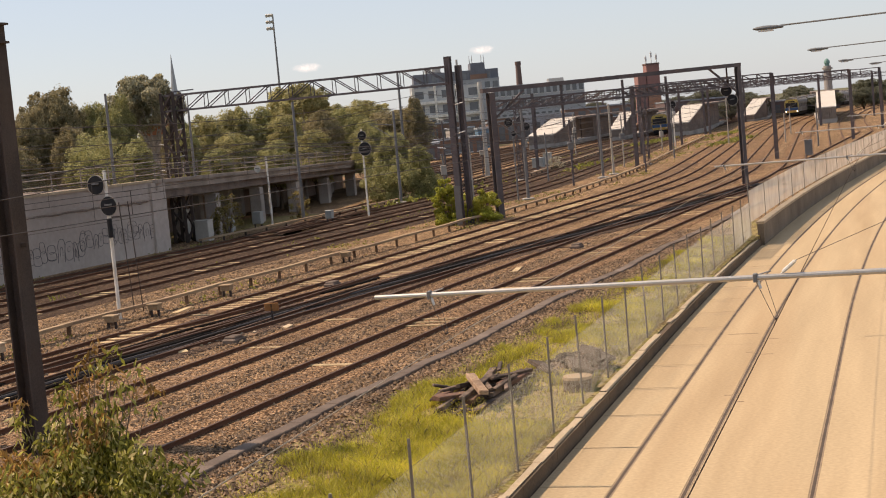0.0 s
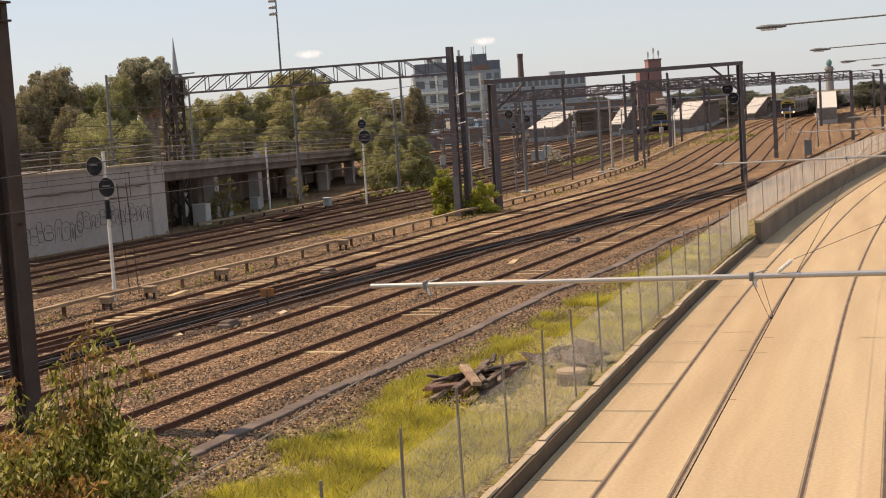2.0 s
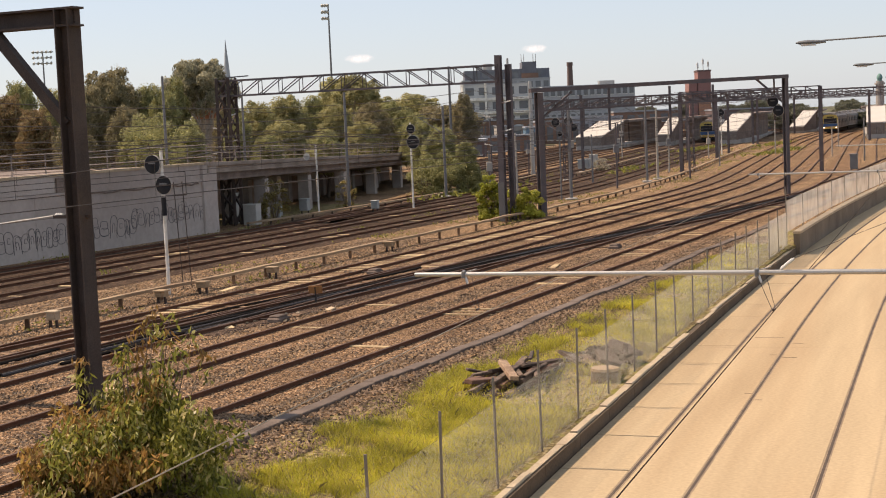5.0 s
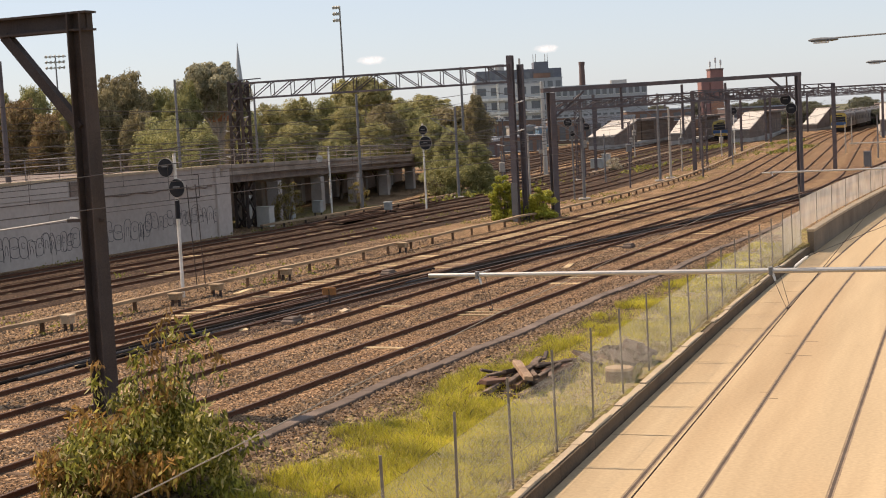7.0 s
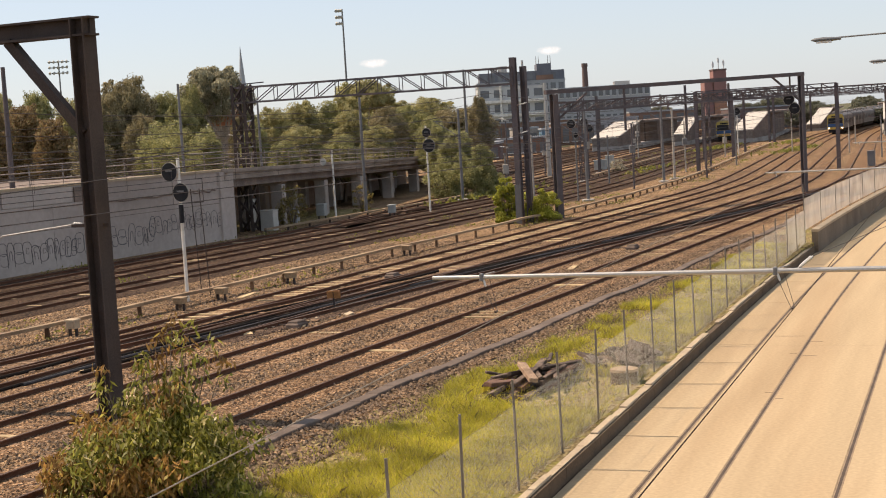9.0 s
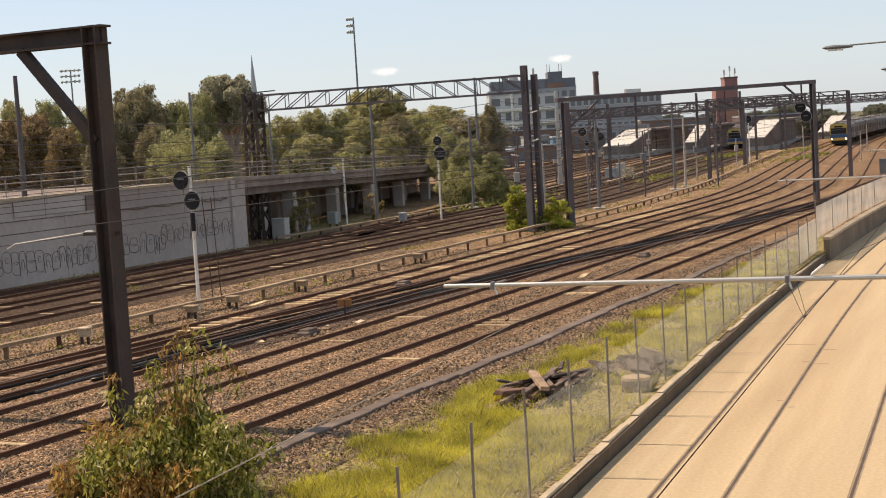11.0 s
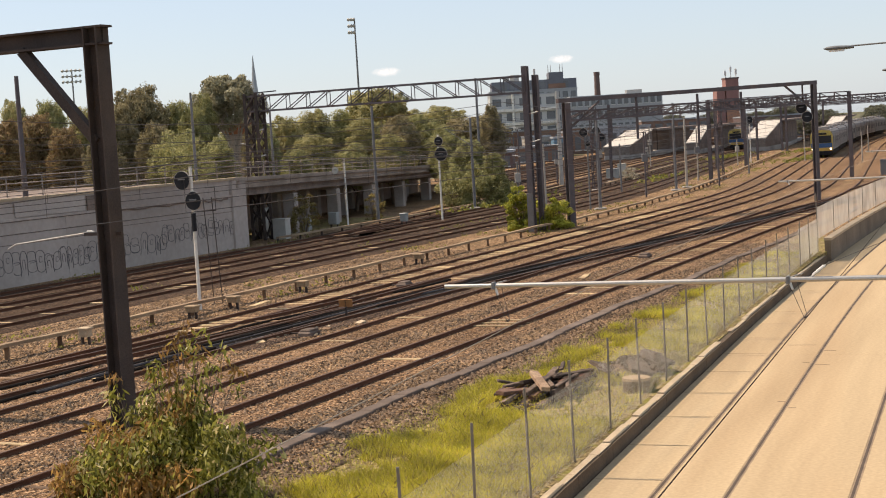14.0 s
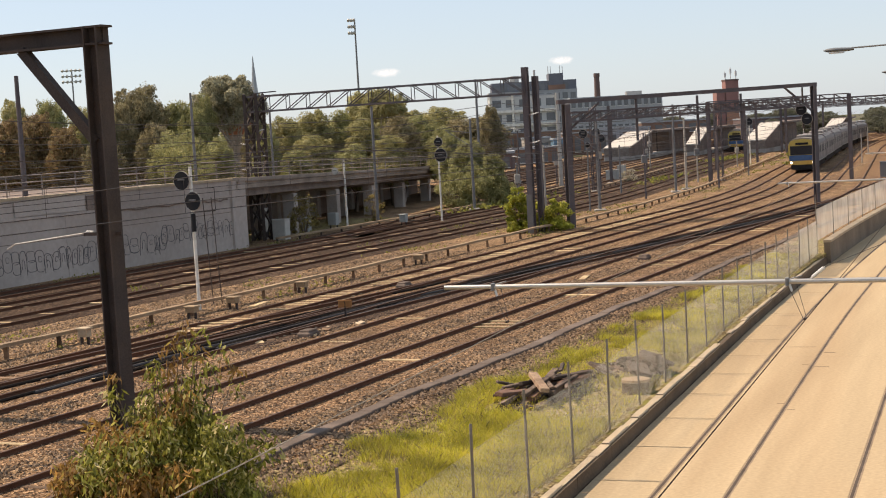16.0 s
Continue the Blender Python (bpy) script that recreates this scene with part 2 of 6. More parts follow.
ORANGE = material("faded_orange", (0.30, 0.135, 0.045), 0.8, 0, 0.2, 6, 30, 0.05)
# background tree greens, raised well above real leaf tones in place of haze
GUM_LEAF = leaf_material("gum_leaves", (0.19, 0.165, 0.09), (0.37, 0.31, 0.165))
GREY_LEAF = leaf_material("grey_gum_leaves", (0.25, 0.235, 0.15), (0.47, 0.43, 0.28))
GREEN_LEAF = leaf_material("green_leaves", (0.22, 0.22, 0.095), (0.42, 0.395, 0.165))
# dark end stands in for the shaded interior, pale ends for leaf highlights
NEAR_LEAF = leaf_material("near_gum_leaves", (0.06, 0.065, 0.01), (0.41, 0.39, 0.08), (0.70, 0.57, 0.30))
SHRUB_LEAF = leaf_material("shrub_leaves", (0.20, 0.22, 0.025), (0.56, 0.53, 0.08))
GRASS = leaf_material("grass_blades", (0.42, 0.40, 0.04), (0.66, 0.58, 0.09), (0.66, 0.53, 0.18))
for node in NEAR_LEAF.node_tree.nodes:      # waxy, glossy leaves
    if node.type == "BSDF_PRINCIPLED":
        node.inputs["Roughness"].default_value, node.inputs["Specular IOR Level"].default_value = 0.4, 0.3
FLOWER = leaf_material("yellow_petals", (0.52, 0.43, 0.03), (0.68, 0.57, 0.07))
DRY_GRASS = leaf_material("dry_grass", (0.20, 0.165, 0.07), (0.38, 0.31, 0.14), (0.18, 0.20, 0.045))
# olive likewise paled for haze
OLIVE_LEAF = leaf_material("olive_leaves", (0.25, 0.235, 0.10), (0.46, 0.41, 0.18))
FAR_LEAF = leaf_material("dark_park_leaves", (0.11, 0.115, 0.075), (0.20, 0.195, 0.125))
DRY_LEAF = leaf_material("dry_vine_leaves", (0.16, 0.13, 0.04), (0.40, 0.31, 0.10))
PLUME = leaf_material("feathery_plumes", (0.30, 0.26, 0.18), (0.55, 0.50, 0.38))
BALLAST_STONE = leaf_material("stone_chips", (0.05, 0.03, 0.018), (0.52, 0.36, 0.225))
RED_TIMBER = material("reddish_timber", (0.17, 0.095, 0.065), 0.9, 0, 0.3, 3, 30, 0.2)
PINK_TIMBER = material("bleached_timber", (0.33, 0.225, 0.145), 0.9, 0, 0.35, 5, 30, 0.4, tint=(0.20, 0.125, 0.08))
PALE_BOX = material("pale_cabinet_paint", (0.44, 0.42, 0.37), 0.6, 0, 0.12, 2, 20, 0.03)
RUSTY_LEAF = leaf_material("rusty_gum_leaves", (0.12, 0.07, 0.018), (0.48, 0.27, 0.085), (0.42, 0.36, 0.09))
SCRIBBLE = material("faded_spray_paint", (0.11, 0.10, 0.10), 0.8, 0, 0.2, 5, 30, 0)
WEED_LEAF = leaf_material("weed_leaves", (0.14, 0.15, 0.03), (0.34, 0.31, 0.07))
PALE_POST = material("pale_post_paint", (0.36, 0.325, 0.275), 0.7, 0, 0.15, 2, 20, 0.03)
RUSSET_LEAF = leaf_material("russet_leaves", (0.15, 0.10, 0.05), (0.37, 0.25, 0.12), (0.28, 0.28, 0.11))
OLD_BEAM = material("old_dark_timber", (0.06, 0.043, 0.033), 0.92, 0, 0.45, 4, 40, 0.35, tint=(0.19, 0.135, 0.10))
SPOIL = ground_material("spoil", (0.12, 0.082, 0.055), (0.26, 0.185, 0.125), (0.035, 0.028, 0.02), 12.0, 1.0)
DARK_BRICK = material("dark_brick", (0.145, 0.098, 0.088), 0.9, 0, 0.15, 0.4, 6, 0.1)
ROOF_TILE = material("orange_roof_tile", (0.44, 0.19, 0.11), 0.85, 0, 0.15, 1.5, 12, 0.1)
PINK_BRICK = material("pinkish_brick", (0.27, 0.145, 0.125), 0.9, 0, 0.12, 0.4, 6, 0.05)
ORANGE_BRICK = material("orange_brick", (0.38, 0.20, 0.125), 0.9, 0, 0.15, 0.4, 6, 0.05)
BROWN_BRICK = material("brown_brick", (0.20, 0.12, 0.085), 0.9, 0, 0.2, 0.4, 6, 0.1)
WHITE_BLOCK = material("white_render", (0.50, 0.50, 0.48), 0.8, 0, 0.1, 0.3, 5, 0.05)
ORANGE_YELLOW = material("orange_yellow_paint", (0.58, 0.36, 0.08), 0.5, 0, 0.1, 2, 10, 0.02)
HEADLIGHT = glow("headlight", (1.0, 0.93, 0.78), 3.0)
BLUE_SHED = material("blue_shed_paint", (0.12, 0.21, 0.29), 0.6, 0, 0.1, 1, 8, 0.03)
COPPER = material("green_copper", (0.14, 0.25, 0.22), 0.7, 0, 0.15, 1, 8, 0.03)
DOOR_STEEL = material("dull_door_steel", (0.235, 0.21, 0.188), 0.5, 0.2, 0.1, 1, 10, 0.02)
PALING = material("weathered_paling", (0.21, 0.175, 0.145), 0.9, 0, 0.3, 3, 20, 0.1)
GRIME = material("underframe_grime", (0.05, 0.039, 0.032), 0.95, 0, 0.3, 2, 20, 0.05, spec=0.02)
PALE_SHED = material("weathered_render", (0.30, 0.27, 0.24), 0.9, 0, 0.2, 0.5, 6, 0.05)


# ---------------------------------------------------------------- mesh helpers
class Shape:
    """Collects vertices and faces of one mesh."""

    def __init__(self):
        self.v, self.f, self.smooth = [], [], False

    def box(self, x0, y0, z0, x1, y1, z1, m=None):
        k = len(self.v)
        pts = [(x, y, z) for z in (z0, z1) for y in (y0, y1) for x in (x0, x1)]
        self.v += [tuple(m @ Vector(p)) for p in pts] if m else pts
        self.f += [tuple(k + i for i in q) for q in ((0, 2, 3, 1), (4, 5, 7, 6), (0, 1, 5, 4), (2, 6, 7, 3), (0, 4, 6, 2), (1, 3, 7, 5))]
        return self

    def bevel_box(self, x0, y0, z0, x1, y1, z1, c, m=None):
        """A box with its upright and top edges chamfered by c."""
        k = len(self.v)
        pts = []
        for z, e in ((z0, 0), (z1 - c, 0), (z1, c)):
            a0, a1, b0, b1 = x0 + e, x1 - e, y0 + e, y1 - e
            pts += [(a0 + c, b0, z), (a1 - c, b0, z), (a1, b0 + c, z), (a1, b1 - c, z), (a1 - c, b1, z), (a0 + c, b1, z), (a0, b1 - c, z), (a0, b0 + c, z)]
        self.v += [tuple(m @ Vector(p)) for p in pts] if m else pts
        for r in (0, 8):
            for i in range(8):
                j = (i + 1) % 8
                self.f.append((k + r + i, k + r + j, k + r + 8 + j, k + r + 8 + i))
        self.f += [tuple(k + 16 + i for i in range(8)), tuple(k + 7 - i for i in range(8))]
        return self

    def beam(self, p, q, w, h=None, up=(0, 0, 1)):
        """A square bar from p to q, w across and h along up."""
        p, q = Vector(p), Vector(q)
        d = (q - p).normalized()
        side = d.cross(Vector(up))
        side = side.normalized() if side.length > 1e-4 else Vector((1, 0, 0))
        top = side.cross(d)
        a, b = side * w / 2, top * (h or w) / 2
        k = len(self.v)
        self.v += [tuple(c + s * a + t * b) for c in (p, q) for s, t in ((-1, -1), (1, -1), (1, 1), (-1, 1))]
        self.f += [tuple(k + i for i in f) for f in ((0, 3, 2, 1), (4, 5, 6, 7), (0, 1, 5, 4), (1, 2, 6, 5), (2, 3, 7, 6), (3, 0, 4, 7))]
        return self

    def tube(self, p, q, r0, r1=None, n=8, caps=True):
        p, q = Vector(p), Vector(q)
        r1 = r0 if r1 is None else r1
        d = (q - p).normalized()
        a = d.orthogonal().normalized()
        b = d.cross(a)
        k = len(self.v)
        for c, r in ((p, r0), (q, r1)):
            self.v += [tuple(c + r * (math.cos(t) * a + math.sin(t) * b)) for t in (2 * math.pi * i / n for i in range(n))]
        self.f += [(k + i, k + (i + 1) % n, k + n + (i + 1) % n, k + n + i) for i in range(n)]
        if caps:
            self.f += [tuple(k + n - 1 - i for i in range(n)), tuple(k + n + i for i in range(n))]
        return self

    def line(self, pts, r, n=5):
        """A thin round line through points."""
        k = len(self.v)
        pts = [Vector(p) for p in pts]
        for i, p in enumerate(pts):
            d = (pts[min(i + 1, len(pts) - 1)] - pts[max(i - 1, 0)]).normalized()
            a = d.cross(Vector((0, 0, 1)))
            a = a.normalized() if a.length > 1e-3 else Vector((1, 0, 0))
            b = a.cross(d)
            self.v += [tuple(p + r * (math.cos(t) * a + math.sin(t) * b)) for t in (2 * math.pi * j / n for j in range(n))]
        for i in range(len(pts) - 1):
            for j in range(n):
                self.f.append((k + i * n + j, k + i * n + (j + 1) % n, k + (i + 1) * n + (j + 1) % n, k + (i + 1) * n + j))
        return self

    def sweep(self, pts, profile, closed=True):
        """A profile of (across, up) drawn along level points; across is to the right of the way."""
        k, m = len(self.v), len(profile)
        pts = [Vector(p) for p in pts]
        for i, p in enumerate(pts):
            d = pts[min(i + 1, len(pts) - 1)] - pts[max(i - 1, 0)]
            d.z = 0
            d.normalize()
            side = Vector((d.y, -d.x, 0))
            self.v += [tuple(p + side * a + Vector((0, 0, h))) for a, h in profile]
        for i in range(len(pts) - 1):
            for j in range(m if closed else m - 1):
                j2 = (j + 1) % m
                self.f.append((k + i * m + j, k + (i + 1) * m + j, k + (i + 1) * m + j2, k + i * m + j2))
        if closed:
            self.f += [tuple(k + j for j in range(m)), tuple(k + (len(pts) - 1) * m + m - 1 - j for j in range(m))]
        return self

    def disc(self, c, axis, r, depth, n=20, inner=0.0):
        c, axis = Vector(c), Vector(axis).normalized()
        if not inner:
            return self.tube(c - axis * depth / 2, c + axis * depth / 2, r, r, n)
        a = axis.orthogonal().normalized()
        b = axis.cross(a)
        k = len(self.v)
        for rr, dd in ((inner, -1), (r, -1), (r, 1), (inner, 1)):
            self.v += [tuple(c + axis * depth / 2 * dd + rr * (math.cos(t) * a + math.sin(t) * b)) for t in (2 * math.pi * i / n for i in range(n))]
        for ring in range(4):
            r2 = (ring + 1) % 4
            self.f += [(k + ring * n + i, k + ring * n + (i + 1) % n, k + r2 * n + (i + 1) % n, k + r2 * n + i) for i in range(n)]
        return self

    def poly(self, pts):
        k = len(self.v)
        self.v += [tuple(p) for p in pts]
        self.f.append(tuple(range(k, k + len(pts))))
        return self

    def prism(self, outline, depth, m):
        """An outline in local x, z, given depth in local y, placed by m."""
        k, n = len(self.v), len(outline)
        self.v += [tuple(m @ Vector((x, y, z))) for y in (0, depth) for x, z in outline]
        self.f += [tuple(k + i for i in range(n)), tuple(k + 2 * n - 1 - i for i in range(n))]
        self.f += [(k + (i + 1) % n, k + i, k + n + i, k + n + (i + 1) % n) for i in range(n)]
        return self

    def data(self, name, mat):
        me = bpy.data.meshes.new(name)
        me.from_pydata(self.v, [], self.f)
        if mat:
            me.materials.append(mat)
        if self.smooth:
            me.polygons.foreach_set("use_smooth", [True] * len(me.polygons))
        me.update()
        return me


def part(name, shape, mat, parent, label=""):
    ob = new(name, shape.data(name, mat))
    ob.parent = parent
    if label:
        ob["label"] = label
    return ob


def thing(name, label, category, at=(0, 0, 0), group="", kind="", turn=0.0):
    ob = new(name)
    ob.empty_display_size = 0.3
    ob.matrix_basis = pose(*at, 0, 0, turn)
    return tagged(ob, label, category, group, kind)


def solid(name, shape, mat, label, category, group="", kind=""):
    return tagged(new(name, shape.data(name, mat)), label, category, group, kind)


# ---------------------------------------------------------------- the plan: s runs along the railway, v to its right
HEAD = radians(25.3)
U, N = Vector((math.sin(HEAD), math.cos(HEAD), 0)), Vector((math.cos(HEAD), -math.sin(HEAD), 0))


def bend(s):
    """The railway swings left past s = 105 and back to the right past the platform ends."""
    if s < 105:
        return 0.0
    left = -0.0019 * (s - 105) ** 2 if s < 140 else -2.3275 - 0.133 * (s - 140)
    return left + 0.0004 * max(0.0, min(s, 480) - 230) ** 2


def grade(s):
    """The line climbs gently towards the station."""
    return 0.0045 * max(0.0, min(s, 400) - 150)


def rw(s, v, z=0.0):
    return U * s + N * (v + bend(s)) + Vector((0, 0, z + grade(s)))


def along(s0, s1, v, z=0.0, step=5.0):
    n = max(2, int((s1 - s0) / step) + 1)
    vv = v if callable(v) else (lambda s: v)
    return [rw(s, vv(s), z) for s in (s0 + (s1 - s0) * i / (n - 1) for i in range(n))]


TRAM_HEAD = radians(20.4)
TU, TN = Vector((math.sin(TRAM_HEAD), math.cos(TRAM_HEAD), 0)), Vector((math.cos(TRAM_HEAD), -math.sin(TRAM_HEAD), 0))
SLAB_Z = -0.75


def tram_bend(s):
    """The tramway eases to the right."""
    return 0.0006 * max(0.0, s - 45) ** 2 if s < 120 else 3.375 + 0.09 * (s - 120)


def tw(s, v, z=0.0):
    return TU * s + TN * (v + tram_bend(s)) + Vector((0, 0, z))


def tram_line(s0, s1, v, z=0.0, step=4.0):
    n = max(2, int((s1 - s0) / step) + 1)
    return [tw(s0 + (s1 - s0) * i / (n - 1), v, z) for i in range(n)]


# ---------------------------------------------------------------- ground
def edge_of(s):
    """Where the kerb line lies across the railway's plan at s."""
    q = s
    for _ in range(6):
        e = tw(q, -7.96 if q < 73 else -7.8)
        q += s - (e.x * U.x + e.y * U.y)
    return e.x * N.x + e.y * N.y - bend(s)


def ground_height(s, v):
    """Level formation and a bank that falls to the foot of the fence."""
    if v < -16.2:
        return -0.13 + grade(s)
    k = min(1.0, max(0.0, (-v - 12.0) / 4.2))
    far = min(1.0, max(0.0, (s - 68) / 14))
    return (-0.42 + 0.25 * k) * (1 - far) + (grade(s) - 0.13) * far


def make_ground():
    ss = [-4000, -1500, -600, -200, -60] + [-30 + 2.5 * i for i in range(72)] + [150 + 10 * i for i in range(26)] + [500, 900, 1800, 4200]
    vs = [-4000, -1500, -600, -250, -120] + [-100 + 4 * i for i in range(20)] + [-20, -18.5, -17.4, -16.2]
    bank, right = 12, (0.001, 6, 60, 400, 4000)
    sh = Shape()
    for s in ss:
        b = bend(s) if -30 <= s <= 400 else bend(400) if s > 400 else 0.0
        edge = edge_of(s) if -30 <= s <= 400 else edge_of(400 if s > 0 else -30)
        row = [(v, ground_height(s, v)) for v in vs]
        row += [(-16.2 + (edge + 16.2) * (i + 1) / bank, None) for i in range(bank)]
        row = [(v, ground_height(s, v) if z is None else z) for v, z in row]
        row += [(edge + d, -1.35) for d in right]
        for v, z in row:
            p = U * s + N * (v + b) + Vector((0, 0, z))
            if -19 < v < edge - 0.3 and -30 <= s < 150:
                p.z += 0.05 * noise.noise(Vector((p.x, p.y, 0)) * 0.9)
            sh.v.append(tuple(p))
    w = len(vs) + bank + len(right)
    sh.f = [(i * w + j, (i + 1) * w + j, (i + 1) * w + j + 1, i * w + j + 1) for i in range(len(ss) - 1) for j in range(w - 1)]
    me = sh.data("ground", BALLAST)
    me.materials.append(DIRT)
    me.materials.append(CITY_GROUND)
    idx = []
    for i in range(len(ss) - 1):
        for j in range(w - 1):
            s, v = ss[i], (vs[j] if j < len(vs) else 0)
            far = s > 420 or s < -60 or v < -85 or j > w - 4
            idx.append(2 if far else 1 if (j >= len(vs) - 1 and s < 80) or (v < -58 and s < 110) else 0)
    me.polygons.foreach_set("material_index", idx)
    ob = new("ground", me)
    tagged(ob, "brown crushed-stone railway yard ground with weedy verge", "ground", kind="structure")


make_ground()

# ---------------------------------------------------------------- railway tracks
RAIL_PROFILE = [(-0.08, -0.16), (0.08, -0.16), (0.08, -0.14), (0.018, -0.115), (0.016, -0.03), (0.039, -0.01), (0.039, 0.025), (-0.039, 0.025), (-0.039, -0.01), (-0.016, -0.03), (-0.018, -0.115), (-0.08, -0.14)]


def rail_mesh(pts):
    sh = Shape().sweep(pts, RAIL_PROFILE)
    me = sh.data("rail", RAIL)
    me.materials.append(RAIL_HEAD)
    n = len(RAIL_PROFILE)
    for i, p in enumerate(me.polygons):
        if i < (len(pts) - 1) * n and i % n == 6:
            p.material_index = 1
    return me


def sleeper_mesh(name, mat, length=2.6):
    return Shape().bevel_box(-length / 2, -0.125, -0.17, length / 2, 0.125, 0.0, 0.02).data(name, mat)


SLEEPER_PALE, SLEEPER_BROWN = sleeper_mesh("sleeper", TIMBER), sleeper_mesh("sleeper", BROWN_TIMBER)


def railway_track(v, s0, s1, label, pale=0.25, near=None, gauge=1.6, bed=None):
    """Two rails on sleepers that lie nearly buried; those in the near stretch are single parts."""
    tr = thing("railway_track", label, "railway track", tuple(rw(max(s0, -20), v if not callable(v) else v(s0), -0.17)), "railway tracks of the yard")
    inv = tr.matrix_basis.inverted()
    vv = v if callable(v) else (lambda s: v)
    for side in (-1, 1):
        pts = [inv @ p for p in along(s0, s1, lambda s: vv(s) + side * (gauge / 2 + 0.035), 0.0, 3.0)]
        ob = new("rail", rail_mesh(pts))
        ob.parent = tr
    if bed:
        pts = [inv @ p for p in along(s0, s1, vv, 0.0, 3.0)]
        wide = 2.1 if bed is OILY_BALLAST else 1.5
        top = -0.092 if bed is LADDER_BALLAST else -0.103
        part("ballast_bed", Shape().sweep(pts, [(-wide - 0.3, -0.2), (wide + 0.3, -0.2), (wide, top), (-wide, top)]), bed, tr)
    near = near or (s0, s0)
    rnd = random.Random(int(abs(vv(s0)) * 10))
    far_sh = Shape()
    s = s0
    while s < min(s1, 260):
        p, q = rw(s, vv(s)), rw(s + 0.5, vv(s + 0.5))
        ang = math.atan2(q.y - p.y, q.x - p.x) - math.pi / 2
        bright = rnd.random() < (pale * 1.1 if s > 44 else min(pale, 0.12)) + (0.3 if bed is OILY_BALLAST else 0.9) * noise.noise(Vector((s * 0.23, vv(s) * 3.1, 0)))
        z = -0.094 + rnd.uniform(-0.028, 0.010) + (0.02 if bright else -0.005)
        m = Matrix.Translation((p.x, p.y, z)) @ Matrix.Rotation(ang + rnd.uniform(-0.015, 0.015), 4, "Z")
        if near[0] <= s <= near[1]:
            ob = new("sleeper", SLEEPER_PALE if bright else SLEEPER_BROWN)
            ob.parent = tr
            ob.matrix_basis = inv @ m @ Matrix.Translation((rnd.uniform(-0.06, 0.06), 0, 0)) @ Matrix.Diagonal((rnd.uniform(0.58, 0.8) if bright else rnd.uniform(0.85, 1.0), rnd.uniform(0.5, 0.95), 1, 1))
        else:
            far_sh.bevel_box(-1.3, -0.125, -0.17, 1.3, 0.125, 0.0, 0.02, inv @ m)
        s += 0.69
    if far_sh.v:
        ob = part("sleeper_run", far_sh, BROWN_TIMBER, tr)
        ob["kind"] = "stuff"
    return tr


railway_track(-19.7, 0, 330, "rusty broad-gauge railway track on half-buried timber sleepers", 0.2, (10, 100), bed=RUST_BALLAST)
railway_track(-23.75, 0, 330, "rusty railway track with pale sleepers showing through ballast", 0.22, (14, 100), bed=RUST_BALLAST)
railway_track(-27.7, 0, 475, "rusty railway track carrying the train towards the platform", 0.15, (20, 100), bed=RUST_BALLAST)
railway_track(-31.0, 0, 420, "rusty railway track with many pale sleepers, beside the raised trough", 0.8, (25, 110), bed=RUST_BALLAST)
railway_track(-41.55, 0, 420, "dark rusty railway track beyond the raised trough", 0.12, (30, 110), bed=OILY_BALLAST)
railway_track(-45.8, 0, 420, "dark railway track with oily ballast", 0.10, (50, 110), bed=OILY_BALLAST)
railway_track(-49.8, 0, 420, "dark railway track along the painted retaining wall", 0.10, (55, 110), bed=OILY_BALLAST)
railway_track(lambda s: -49.8 - 4.2 * min(1, max(0, (s - 88) / 35)), 88, 420, "railway track branching off past the viaduct", 0.2, bed=OILY_BALLAST)
railway_track(lambda s: -54.0 - 4.2 * min(1, max(0, (s - 110) / 35)), 110, 420, "railway siding curving off past the viaduct", 0.2)
railway_track(lambda s: -58.2 - 4.2 * min(1, max(0, (s - 130) / 35)), 130, 420, "far railway siding towards the platforms", 0.2)
railway_track(lambda s: -19.7 + 4.1 * min(1, max(0, (s - 125) / 40)), 125, 420, "railway track branching towards the far platform", 0.2)
railway_track(lambda s: -15.6 + 4.1 * min(1, max(0, (s - 165) / 40)), 165, 420, "outer railway track towards the far platform", 0.2)
for dv, s0 in ((-62.4, 150), (-66.8, 165), (-71.2, 180), (-75.6, 196)):
    railway_track(dv, s0, 420, "rusty far siding in front of the old sheds", 0.1, bed=OILY_BALLAST)
# crossovers: rails of the turnout between two running lines
def ladder(s):
    """The diagonal route that leads from the third line across the second to the first."""
    k = min(1.0, max(0.0, (s - 40) / 74))
    return -27.7 + 8.0 * (k + 0.06 * math.sin(2 * math.pi * (k - 0.5)))


railway_track(ladder, 40, 116, "dark diagonal crossover track joining three running lines", 0.08, bed=LADDER_BALLAST)
railway_track(lambda s: -31.0 + 3.3 * (lambda k: k * k * (3 - 2 * k))(min(1, max(0, (s - 28) / 36))), 28, 64, "turnout track joining two running lines", 0.1)

